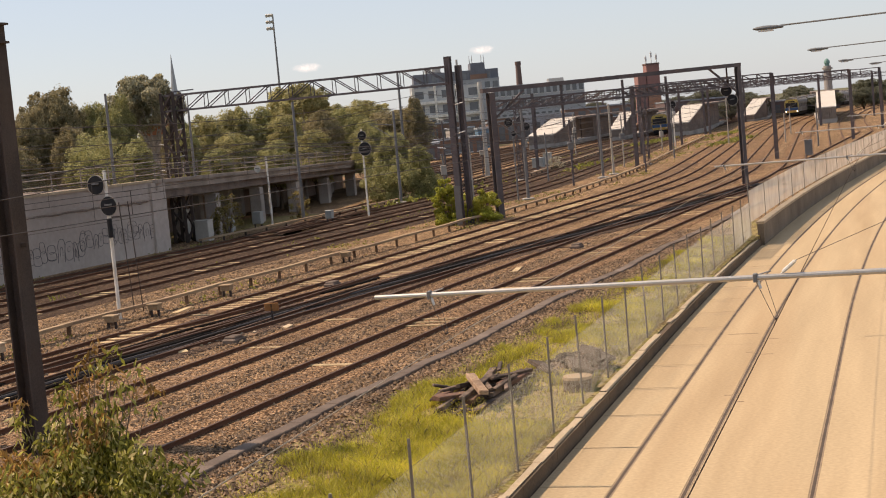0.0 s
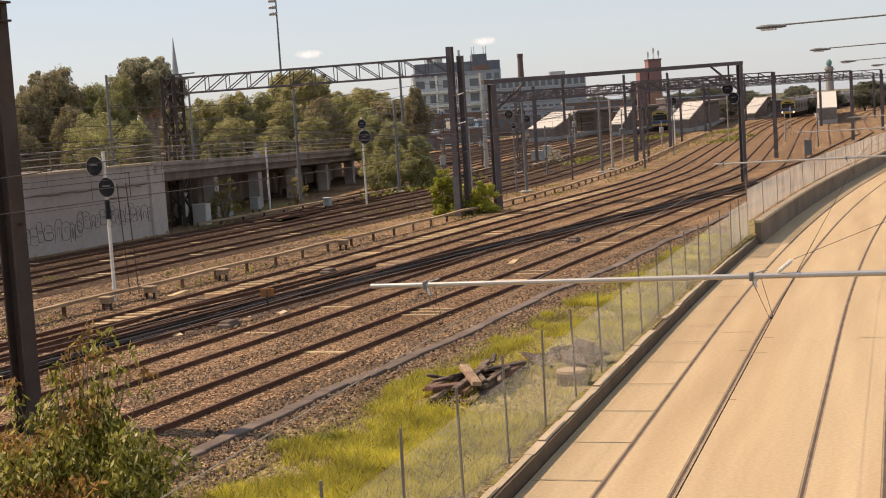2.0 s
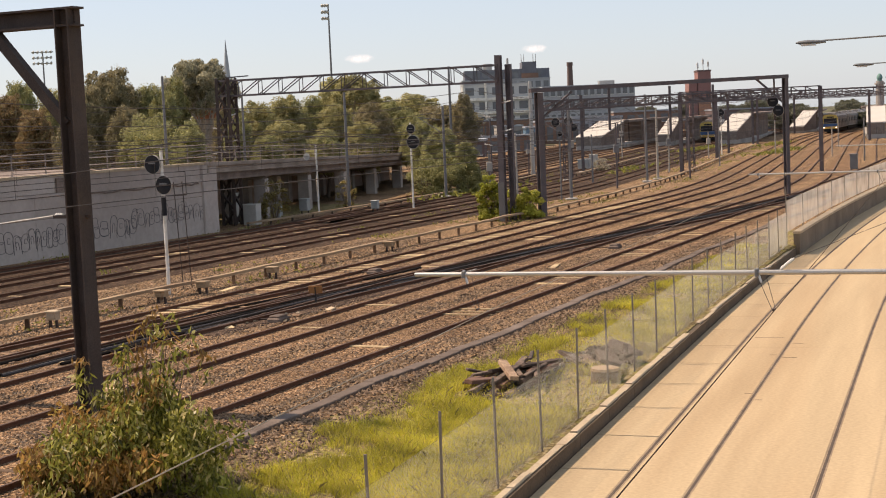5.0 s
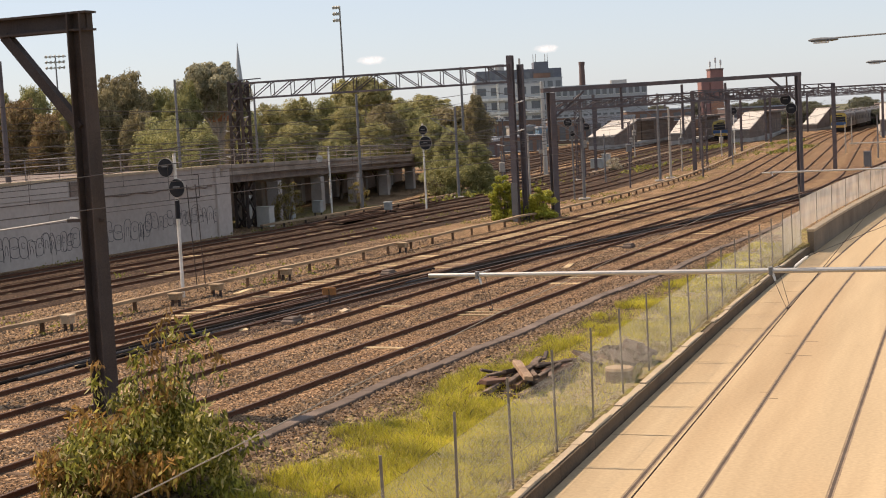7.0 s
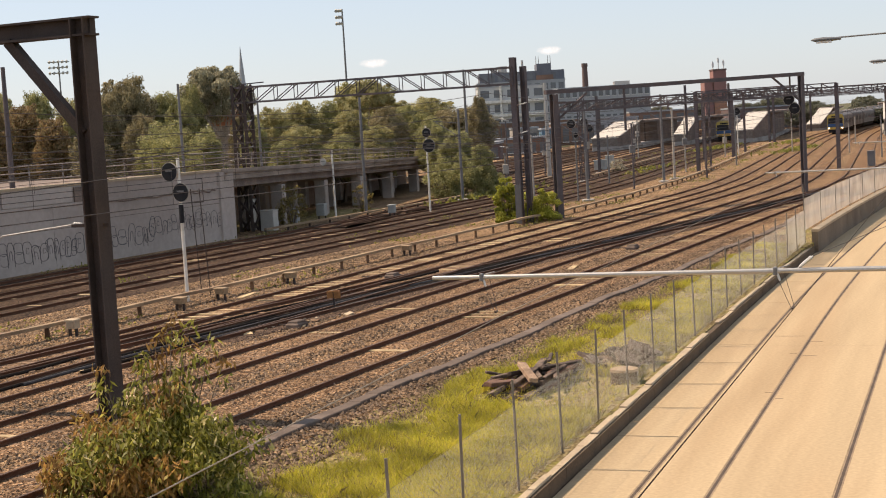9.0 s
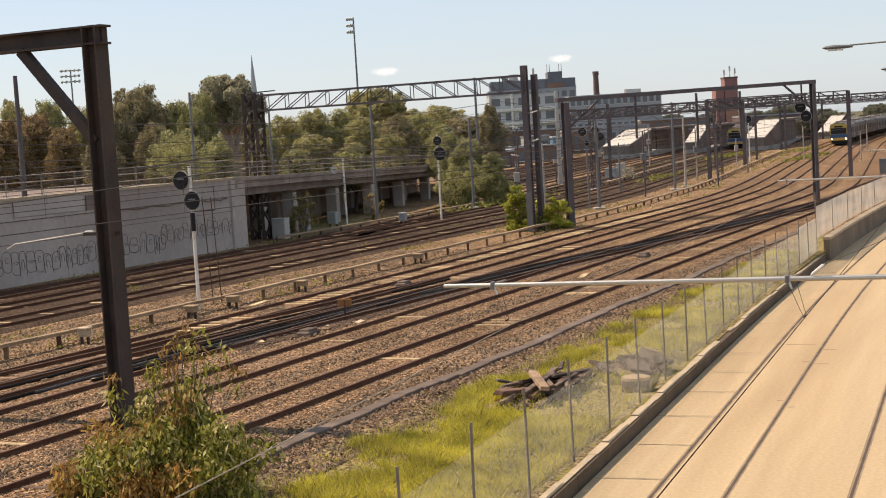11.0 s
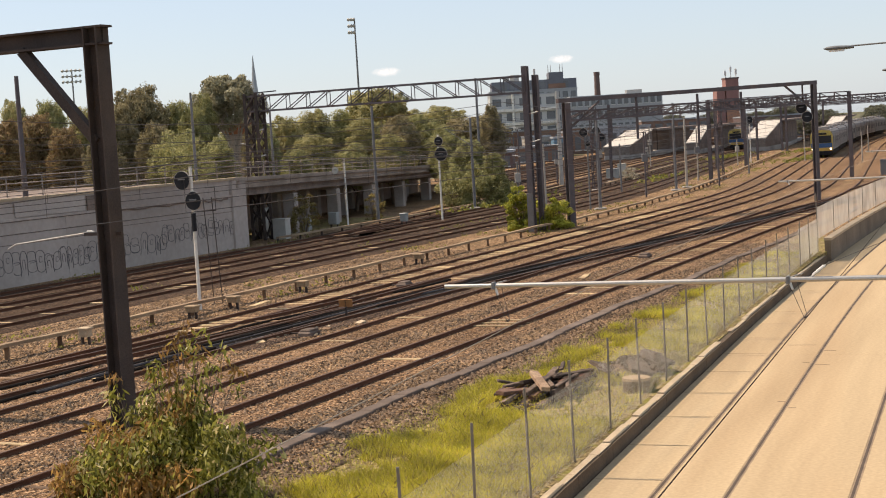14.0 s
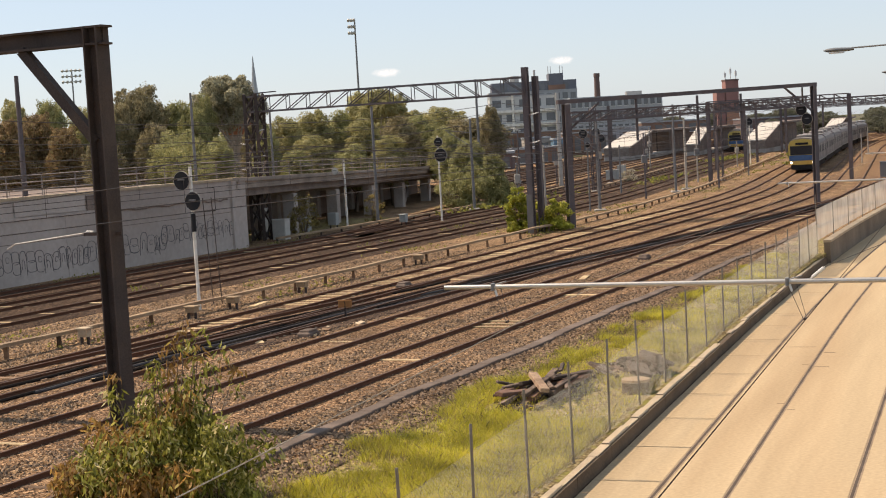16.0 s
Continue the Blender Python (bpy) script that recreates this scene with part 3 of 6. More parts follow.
# ---------------------------------------------------------------- tramway
def make_slab():
    slab = thing("tram_slab", "pale warm concrete tramway slab with grooved rails", "road", tuple(tw(30, -3, SLAB_Z)), kind="structure")
    inv = slab.matrix_basis.inverted()
    gauge_rails = (-6.25, -4.84, -2.52, -1.10)
    base = Shape().sweep([inv @ p for p in tram_line(-5, 260, -3, 0)], [(-4.8, -0.95), (4.3, -0.95), (4.3, -1.6), (-4.8, -1.6)][::-1])
    part("bed", base, CONCRETE, slab)
    edges = [-7.75] + [e for v in gauge_rails for e in (v - 0.062, v + 0.062)] + [1.3]
    for k, (a, b) in enumerate(zip(edges[::2], edges[1::2])):
        h, pitch, s = (b - a) / 2, 3.23 if k == 0 else 24.4, -3.37 if k == 0 else -4.0
        while s < (110 if k == 0 else 240):
            e = s + pitch
            gap = 0.014 if k == 0 else 0.004
            n = 2 if k == 0 else 9
            pts = [inv @ tw(s + gap + (e - s - 2 * gap) * i / (n - 1), (a + b) / 2, SLAB_Z) for i in range(n)]
            part("panel", Shape().sweep(pts, [(-h, -0.2), (h, -0.2), (h, -0.008), (h - 0.008, 0), (-h + 0.008, 0), (-h, -0.008)]), SLAB, slab)
            s = e
        if k == 0:
            part("panel", Shape().sweep([inv @ p for p in tram_line(s, 240, (a + b) / 2, SLAB_Z)], [(-h, -0.2), (h, -0.2), (h, -0.008), (h - 0.008, 0), (-h + 0.008, 0), (-h, -0.008)]), SLAB, slab)
    for q, a, b in ((46.7, -6.0, -5.1), (45.6, -4.75, -4.4), (43.0, -4.75, -4.35), (43.4, -5.15, -4.95), (37.4, -5.1, -4.9), (36.6, -4.75, -4.55), (31.5, -1.0, 0.4)):
        part("saw_cut", Shape().beam(inv @ tw(q, a, SLAB_Z + 0.004), inv @ tw(q, b, SLAB_Z + 0.004), 0.04, 0.006), RUBBER, slab)
    for v in gauge_rails:
        pts = [inv @ p for p in tram_line(-4, 240, v, SLAB_Z)]
        part("rail", Shape().sweep(pts, [(-0.061, -0.15), (0.061, -0.15), (0.061, -0.004), (-0.061, -0.004)]), RUBBER, slab)
        part("rail", Shape().sweep(pts, [(-0.03, -0.1), (0.026, -0.1), (0.026, 0.001), (-0.03, 0.001)]), TRAM_RAIL, slab)


RUBBER = material("rail_joint_filler", (0.25, 0.18, 0.115), 0.8, 0, 0.3, 1.5, 20, 0.05)
make_slab()


def make_kerb():
    wall = thing("kerb_wall", "low weathered concrete kerb wall with pale chipped capping", "low wall", tuple(tw(30, -7.95, SLAB_Z - 0.1)), kind="structure")
    inv = wall.matrix_basis.inverted()
    rnd = random.Random(4)
    s = -4.0
    while s < 73:
        e = min(s + 2.9, 73.2)
        pts = [inv @ tw(q, -7.92, SLAB_Z) for q in (s + 0.01, e - 0.01)]
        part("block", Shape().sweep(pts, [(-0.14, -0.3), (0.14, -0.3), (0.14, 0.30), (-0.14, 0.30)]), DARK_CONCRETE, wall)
        p = s
        while p < e - 0.1:
            q = min(p + rnd.uniform(0.8, 2.2), e)
            w, dz = rnd.uniform(0.075, 0.105), rnd.uniform(-0.03, 0.005)
            if rnd.random() < 0.93:
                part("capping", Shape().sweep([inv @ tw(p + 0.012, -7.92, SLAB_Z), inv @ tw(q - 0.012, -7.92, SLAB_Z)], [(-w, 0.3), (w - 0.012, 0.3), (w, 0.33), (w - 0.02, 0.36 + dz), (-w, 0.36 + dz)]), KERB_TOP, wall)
            p = q
        s = e
    tall = thing("retaining_wall", "smooth pale concrete retaining wall beside the tramway", "retaining wall", tuple(tw(75, -7.8, SLAB_Z - 0.1)), kind="structure")
    inv = tall.matrix_basis.inverted()
    s = 73.2
    while s < 230:
        e = s + 6
        pts = [inv @ tw(q, -7.75, SLAB_Z) for q in (s + 0.012, (s + e) / 2, e - 0.012)]
        part("panel", Shape().sweep(pts, [(-0.15, -0.3), (0.15, -0.3), (0.15, 1.02), (-0.15, 1.02)]), SHADED_WALL, tall)
        part("coping", Shape().sweep(pts, [(-0.19, 1.02), (0.19, 1.02), (0.19, 1.12), (0.17, 1.14), (-0.17, 1.14), (-0.19, 1.12)]), KERB_TOP, tall)
        s = e


make_kerb()


def woven_wire(p, q, h, pitch=0.071, r=0.0013):
    """Chain-link between two feet: slanting strands both ways, clipped to the panel."""
    d = q - p
    L = d.length
    d.normalize()
    side = d.cross(Vector((0, 0, 1))).normalized()
    sh = Shape()
    for sign in (1, -1):
        c = -h + pitch / 2 if sign > 0 else pitch / 2
        while c < (L if sign > 0 else L + h):
            # strand: x = c + sign * z
            z0, z1 = ((max(0, -c), min(h, L - c)) if sign > 0 else (max(0, c - L), min(h, c)))
            if z1 - z0 > 0.02:
                a, b = (p + d * (c + sign * z) + Vector((0, 0, z)) + side * 0.002 * sign for z in (z0, z1))
                sh.tube(a, b, r, r, 3, False)
            c += pitch
    return sh


def make_fence():
    f = thing("chain_link_fence", "grey steel post and chain-link fence behind the kerb", "fence", tuple(tw(30, -8.15, -0.5)))
    inv = f.matrix_basis.inverted()
    s, k = 3.8, 0
    while s < 72:
        p = inv @ tw(s, -8.15, -0.55)
        lean = Vector((0.03 * math.sin(k * 2.3), 0.02 * math.cos(k * 1.7), 0))
        part("post", Shape().tube(p, p + lean + Vector((0, 0, 2.25)), 0.025, 0.025, 8), FENCE_POST, f)
        nxt = inv @ tw(s + 3.15, -8.15, -0.55)
        if s + 3 < 73:
            top = 1.78
            part("wire_mesh", woven_wire(p + Vector((0, 0, 0.06)), nxt + Vector((0, 0, 0.06)), top - 0.06), MESH_WIRE, f)
            part("strain_wire", Shape().line([p + Vector((0, 0, 0.72)), nxt + Vector((0, 0, 0.70))], 0.0035), PALE_WIRE, f)
            part("strain_wire", Shape().line([p + Vector((0, 0, top)), (p + nxt) / 2 + Vector((0, 0, top - 0.02)), nxt + Vector((0, 0, top))], 0.0025), PALE_WIRE, f)
        s += 3.15
        k += 1
    g = thing("mesh_screen", "pale dense mesh screen on steel posts above the wall", "fence", tuple(tw(74, -8.1, 0.39)))
    inv = g.matrix_basis.inverted()
    s = 67.0
    while s < 200:
        e = s + 6
        p, q = inv @ tw(s, -8.2, 0), inv @ tw(e, -8.2, 0)
        lo, hi = (-0.3, 1.35) if s < 73 else (0.36, 1.9)
        if s >= 73:
            part("post", Shape().tube(p + Vector((0, 0, -0.5)), p + Vector((0, 0, hi + (0.7 if s == 73 else 0.05))), 0.028, 0.028, 8), FENCE_POST, g)
        part("screen", Shape().poly([p + Vector((0, 0, lo)), q + Vector((0, 0, lo)), q + Vector((0, 0, hi)), p + Vector((0, 0, hi))]), SCREEN_MESH, g)
        s = e


make_fence()


# ---------------------------------------------------------------- cable troughs
def make_troughs():
    t = thing("cable_trough", "grey concrete cable trough with loose lids beside the track", "cable trough", tuple(rw(40, -16.9, -0.2)))
    inv = t.matrix_basis.inverted()
    rnd = random.Random(8)
    s = -2.0
    while s < 110:
        v = -16.9 + 0.10 * math.sin(s * 0.35) + 0.05 * math.sin(s * 1.1)
        m = inv @ Matrix.Translation(rw(s + 0.5, v, -0.20 + rnd.uniform(-0.01, 0.015))) @ Matrix.Rotation(-HEAD + rnd.uniform(-0.02, 0.02), 4, "Z")
        part("lid", Shape().bevel_box(-0.19, -0.495, 0.0, 0.19, 0.495, 0.15, 0.02, m), TROUGH, t)
        s += 1.0
    r = thing("raised_trough", "rusty brown raised cable trough on short posts", "cable trough", tuple(rw(70, -36, -0.17)))
    inv = r.matrix_basis.inverted()
    s = 8.0
    while s < 240:
        e = s + 2.7
        dv = lambda q: -34.1 - 0.035 * max(0, min(q, 122) - 80) + 0.06 * math.sin(q * 0.09)
        up = lambda q: 0.34 - 0.13 * max(0, min(1, (q - 86) / 8)) + 0.02 * math.sin(q * 1.7)
        part("trough", Shape().beam(inv @ rw(s, dv(s), up(s)), inv @ rw(e, dv(e), up(e)), 0.24, 0.12), TROUGH_RAISED, r)
        part("post", Shape().box(-0.07, -0.07, 0, 0.07, 0.07, up(s) + 0.12, inv @ Matrix.Translation(rw(s, dv(s), -0.18))), BROWN_TIMBER, r)
        s = e
    r2 = thing("raised_trough", "rusty raised cable trough among the far tracks", "cable trough", tuple(rw(100, -43.2, -0.17)))
    inv = r2.matrix_basis.inverted()
    s = 85.0
    while s < 230:
        part("trough", Shape().beam(inv @ rw(s, -52.5 if s < 150 else -47.8, 0.19), inv @ rw(s + 3, -52.5 if s < 150 else -47.8, 0.19), 0.24, 0.12), TROUGH_RAISED, r2)
        part("post", Shape().box(-0.07, -0.07, 0, 0.07, 0.07, 0.31, inv @ Matrix.Translation(rw(s, -52.5 if s < 150 else -47.8, -0.18))), STEEL, r2)
        s += 3


make_troughs()


# ---------------------------------------------------------------- retaining wall and viaduct
def make_viaduct():
    w = thing("painted_wall", "pale grey painted concrete wall with dark scribbles", "retaining wall", tuple(rw(60, -53, -0.2)), kind="structure")
    inv = w.matrix_basis.inverted()
    m0 = inv @ Matrix.Translation(rw(0, -53, 0)) @ Matrix.Rotation(-HEAD, 4, "Z")
    s = -20
    while s < 81:
        e = min(s + 14, 81.8)
        sh = Shape().box(-0.5, s + 0.01, -0.6, 0.0, e - 0.01, 3.3, m0)
        sh.box(-0.5, s + 0.01, 3.3, 0.07, e - 0.01, 3.42, m0).box(-0.5, s + 0.01, 3.42, -0.06, e - 0.01, 4.35, m0)
        part("panel", sh, WHITE_WALL, w)
        part("coping", Shape().box(-0.55, s + 0.01, 4.35, 0.0, e - 0.01, 4.5, m0), KERB_TOP, w)
        s = e
    part("buttress", Shape().box(-0.6, 80.4, -0.6, 0.16, 82.0, 4.3, m0), WHITE_WALL, w)
    # scribbles: rounded outline strokes of spray paint, side by side
    rnd = random.Random(21)
    for s0, s1, z0, tall_ in ((34, 57, 0.25, 1.3), (58.2, 72.4, 0.5, 1.1), (72.6, 80.3, 0.95, 0.95)):
        s = s0
        while s < s1:
            sh = Shape()
            wd, hh, up = rnd.uniform(0.42, 0.85), tall_ * rnd.uniform(0.7, 1.12), rnd.uniform(-0.1, 0.14)
            lean, waist, kind = rnd.uniform(-0.18, 0.18), rnd.uniform(0.0, 0.22), rnd.random()

            def stroke(c, half, low, high, a0, a1, thick, n=26):
                # part of a rounded, upright letter outline: square-shouldered oval, leaning, pinched at the middle
                pts = []
                for k in range(n + 1):
                    q = a0 + (a1 - a0) * k / n
                    cx, sz = math.cos(q), math.sin(q)
                    x = math.copysign(abs(cx) ** 0.7, cx) * half * (1 - waist * math.exp(-(sz * 3) ** 2))
                    z = (low + high) / 2 + math.copysign(abs(sz) ** 0.8, sz) * (high - low) / 2
                    pts.append(m0 @ Vector((0.006, s + c + x + lean * (z - z0), z)))
                sh.line(pts, thick, 4)

            lo, hi = z0 + up, z0 + up + hh
            if kind < 0.4:          # a closed bubble with a short counter
                stroke(wd / 2, wd * 0.5, lo, hi, 0, 6.283, 0.016)
                stroke(wd / 2, wd * 0.16, lo + hh * 0.45, lo + hh * 0.72, 0.4, 5.6, 0.014)
            elif kind < 0.75:       # an arch on two legs
                stroke(wd / 2, wd * 0.5, lo - hh * 0.6, hi, -0.35, 3.49, 0.018)
                stroke(wd / 2, wd * 0.2, lo - hh * 0.3, lo + hh * 0.6, 0.0, 3.14, 0.016)
            else:                   # two stacked bowls
                stroke(wd / 2, wd * 0.46, lo + hh * 0.45, hi, -1.9, 3.6, 0.016)
                stroke(wd / 2, wd * 0.52, lo, lo + hh * 0.55, -2.8, 2.3, 0.016)
            if rnd.random() < 0.4:  # a loose flourish over its neighbour
                stroke(wd * rnd.uniform(0.2, 1.0), wd * rnd.uniform(0.3, 0.8), lo + hh * rnd.uniform(-0.1, 0.4), lo + hh * rnd.uniform(0.7, 1.25), rnd.uniform(0, 3), rnd.uniform(3.5, 7), 0.015)
            part("scribble", sh, SCRIBBLE, w)
            s += wd * rnd.uniform(0.8, 1.08)
    # stains and cracks along the pour line, a mended patch, a rust-edged recess
    for s0, L, z in ((68.6, 6.6, 3.22), (77, 3.0, 3.16)):
        pts = [m0 @ Vector((0.02, s0 + L * k / 8, z + 0.06 * math.sin(k * 1.9))) for k in range(9)]
        part("crack", Shape().line(pts, 0.05, 5), DARK_STONE, w)
    for s0, L, z in ((40, 26, 2.05), (67.5, 13.5, 2.3)):
        part("pour_line", Shape().box(-0.01, s0, z, 0.004, s0 + L, z + 0.035, m0), DARK_STONE, w)
    part("patch", Shape().box(-0.02, 60.0, 3.46, 0.03, 65.7, 4.30, m0), PATCH_WALL, w, "smooth lighter repair on the upper band")
    part("recess", Shape().box(-0.02, 65.9, 3.3, 0.05, 66.7, 4.25, m0), DARK_STONE, w, "dark box fixed to the wall")
    # railing along the top
    rail = thing("railing", "pale weathered pipe railing along the wall top", "railing", tuple(rw(60, -53.4, 4.5)))
    inv = rail.matrix_basis.inverted()
    m1 = inv @ Matrix.Translation(rw(0, -53.4, 0)) @ Matrix.Rotation(-HEAD, 4, "Z")
    s = -10.0
    while s < 81:
        part("post", Shape().tube(m1 @ Vector((0, s, 4.45)), m1 @ Vector((0, s, 5.65)), 0.04, 0.04, 6), RAILING_PAINT, rail)
        for z in (5.62, 5.25, 4.85):
            part("bar", Shape().tube(m1 @ Vector((0, s, z)), m1 @ Vector((0, s + 2.8, z)), 0.03, 0.03, 6), RAILING_PAINT, rail)
        s += 2.8
    a = rw(81.9, -53)
    via = thing("viaduct", "old dark concrete viaduct on square piers", "bridge", (a.x, a.y, -0.2), kind="structure", turn=-12.7)
    s, bay = -1.0, 11.0
    for i in range(7):
        z = 4.55 - 0.2 * i
        e1, z1 = s + bay - 0.02, z - 0.2
        part("deck", Shape().beam((-3.5, s, z - 0.32), (-3.5, e1, z1 - 0.32), 7.0, 0.45), OLD_CONCRETE, via)
        part("kerb", Shape().beam((-0.2, s, z + 0.02), (-0.2, e1, z1 + 0.02), 0.75, 0.24), OLD_CONCRETE, via)
        for x in (-0.5, -2.4, -4.4, -6.3):
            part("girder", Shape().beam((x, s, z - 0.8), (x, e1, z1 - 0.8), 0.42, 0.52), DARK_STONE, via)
        for x in (-0.9, -3.5, -6.0):
            part("pier", Shape().bevel_box(x - 0.46, s + 12.9, -0.6, x + 0.46, s + 13.8, z - 1.5, 0.05), PIER, via)
        part("pier_cap", Shape().prism([(-6.7, z - 1.12), (-6.7, z - 1.32), (-6.2, z - 1.55), (-0.8, z - 1.55), (-0.3, z - 1.32), (-0.3, z - 1.12)][::-1], 1.2, Matrix.Translation((0, s + 12.75, 0))), OLD_CONCRETE, via)
        part("wall_patch", Shape().box(-6.89, s + 1.5, -0.4, -6.8, s + 1.5 + 3 + i % 3, 1.6 + 0.4 * (i % 2)), BROWN_BRICK, via, "brown brick infill behind the piers")
        for k in range(4):
            part("railing_post", Shape().tube((-0.1, s + 0.2 + 2.75 * k, z + 0.1), (-0.1, s + 0.2 + 2.75 * k, z + 1.15), 0.035, 0.035, 6), RAILING_PAINT, via)
        for h in (1.12, 0.75, 0.4):
            part("railing_bar", Shape().tube((-0.1, s, z + h), (-0.1, s + bay, z - 0.2 + h), 0.025, 0.025, 6), RAILING_PAINT, via)
        s += bay
    part("back_wall", Shape().box(-7.3, 0, -0.6, -6.9, 78, 3.1), BACK_WALL, via, "brown wall under the deck")
    fill = solid("earth_fill", Shape().box(-30, -20, -0.6, -0.6, 81.7, 4.3, Matrix.Translation(rw(0, -53, 0)) @ Matrix.Rotation(-HEAD, 4, "Z")), DARK_STONE, "dark earth fill behind the painted wall", "embankment", kind="structure")


PATCH_WALL = material("mended_wall", (0.44, 0.38, 0.33), 0.9, 0, 0.1, 0.3, 7, 0.02)
# viaduct concrete, back wall and girder tones are raised in place of haze
OLD_CONCRETE = material("stained_concrete", (0.33, 0.27, 0.22), 0.9, 0, 0.25, 0.7, 12, 0.15, tint=(0.21, 0.17, 0.135))
PIER = material("pale_pier_concrete", (0.40, 0.35, 0.31), 0.9, 0, 0.2, 0.7, 12, 0.12, tint=(0.31, 0.265, 0.225))
BACK_WALL = material("hazed_brown_wall", (0.30, 0.215, 0.165), 0.95, 0, 0.3, 0.5, 8, 0.2, tint=(0.22, 0.165, 0.135))
DARK_STONE = material("dark_brown_stone", (0.165, 0.128, 0.105), 0.95, 0, 0.35, 0.8, 12, 0.3, tint=(0.22, 0.165, 0.13))
make_viaduct()


# ---------------------------------------------------------------- masts and portals of the overhead line
def column(sh, p, h, w, d, turn):
    """A rolled-steel H column: two flanges joined by a web, drawn as one section."""
    m = Matrix.Translation(p) @ Matrix.Rotation(turn, 4, "Z")
    t, e = 0.0175, 0.035
    out = [(-w / 2, -d / 2), (w / 2, -d / 2), (w / 2, -d / 2 + e), (t, -d / 2 + e), (t, d / 2 - e), (w / 2, d / 2 - e), (w / 2, d / 2), (-w / 2, d / 2), (-w / 2, d / 2 - e), (-t, d / 2 - e), (-t, -d / 2 + e), (-w / 2, -d / 2 + e)]
    k, n = len(sh.v), len(out)
    sh.v += [tuple(m @ Vector((x, y, z))) for z in (0, h) for x, y in out]
    sh.f += [(k + i, k + (i + 1) % n, k + n + (i + 1) % n, k + n + i) for i in range(n)]
    for q in ((0, 1, 2, 11), (11, 2, 3, 10), (10, 3, 4, 9), (9, 4, 5, 8), (8, 5, 6, 7)):
        sh.f += [tuple(k + n + i for i in q), tuple(k + i for i in reversed(q))]
    return sh


def lattice(sh, p, h, w, turn, leg=0.09, lace=0.05):
    m = Matrix.Translation(p) @ Matrix.Rotation(turn, 4, "Z")
    c = [(-w / 2, -w / 2), (w / 2, -w / 2), (w / 2, w / 2), (-w / 2, w / 2)]
    for x, y in c:
        sh.beam(m @ Vector((x, y, 0)), m @ Vector((x, y, h)), leg)
    n = int(h / (w * 1.15))
    for i in range(n):
        for k in range(4):
            a, b = c[k], c[(k + 1) % 4]
            if i % 2:
                a, b = b, a
            sh.beam(m @ Vector((*a, h * i / n)), m @ Vector((*b, h * (i + 1) / n)), lace)
    return sh


def truss(sh, p, q, depth, chord=0.11, web=0.06, bays=14, width=0.5):
    """A flat-sided lattice girder between two points of its top chord."""
    p, q = Vector(p), Vector(q)
    d = (q - p).normalized()
    side = Vector((d.y, -d.x, 0)).normalized() * width / 2
    down = Vector((0, 0, -depth))
    for s in (-side, side):
        sh.beam(p + s, q + s, chord), sh.beam(p + s + down, q + s + down, chord)
        for i in range(bays):
            a, b = p.lerp(q, i / bays) + s, p.lerp(q, (i + 1) / bays) + s
            sh.beam(a + down, b, web) if i < bays / 2 else sh.beam(a, b + down, web)
            sh.beam(b, b + down, web)
    for i in range(bays + 1):
        a = p.lerp(q, i / bays)
        sh.beam(a - side, a + side, web), sh.beam(a - side + down, a + side + down, web)
    return sh


def insulator(parent, p, q, r=0.06):
    """A string of discs between two points."""
    p, q = Vector(p), Vector(q)
    sh = Shape().tube(p, q, r * 0.35, r * 0.35, 6)
    d = (q - p)
    for i in range(4):
        c = p + d * (0.2 + 0.2 * i)
        sh.tube(c - d.normalized() * 0.02, c + d.normalized() * 0.02, r, r * 0.8, 8)
    part("insulator", sh, PORCELAIN, parent)


# the near portal, of which one column and the end of its beam show
near = thing("portal", "heavy dark rusty steel portal over the near tracks", "overhead line portal", (-7.88, 34.9, -0.2))
c0 = Vector((0, 0, 0))
face = -HEAD
part("column", column(Shape(), c0, 9.70, 0.48, 0.40, face + math.pi / 2), STEEL, near)
left = -N
part("beam", Shape().beam(c0 + N * 0.35 + Vector((0, 0, 9.70)), c0 + left * 21 + Vector((0, 0, 9.70)), 0.40, 0.05).beam(c0 + N * 0.33 + Vector((0, 0, 9.30)), c0 + left * 21 + Vector((0, 0, 9.30)), 0.40, 0.05).beam(c0 + N * 0.25 + Vector((0, 0, 9.50)), c0 + left * 21 + Vector((0, 0, 9.50)), 0.05, 0.40), STEEL, near)
part("knee_brace", Shape().beam(c0 + left * 0.15 + Vector((0, 0, 7.0)), c0 + left * 2.2 + Vector((0, 0, 9.3)), 0.22, 0.24), STEEL, near)
part("column", column(Shape(), c0 + left * 21, 9.70, 0.50, 0.46, face), STEEL, near)
part("bracket", Shape().beam(c0 + left * 0.75 + Vector((0, 0, 4.82)), c0 + N * 0.35 + Vector((0, 0, 4.82)), 0.08, 0.08), STEEL, near)
part("steady_arm", Shape().line([c0 + left * 0.62 + Vector((0, 0, 4.86)), c0 + left * 2.9 + Vector((0, 0, 4.62)), c0 + left * 3.15 + Vector((0, 0, 4.5))], 0.02, 6), GALV, near)
insulator(near, c0 + left * 0.45 + Vector((0, 0, 4.86)), c0 + left * 0.70 + Vector((0, 0, 4.88)), 0.042)

RISER = material("grey_riser_paint", (0.13, 0.125, 0.12), 0.7, 0, 0.15, 2, 20, 0.03)
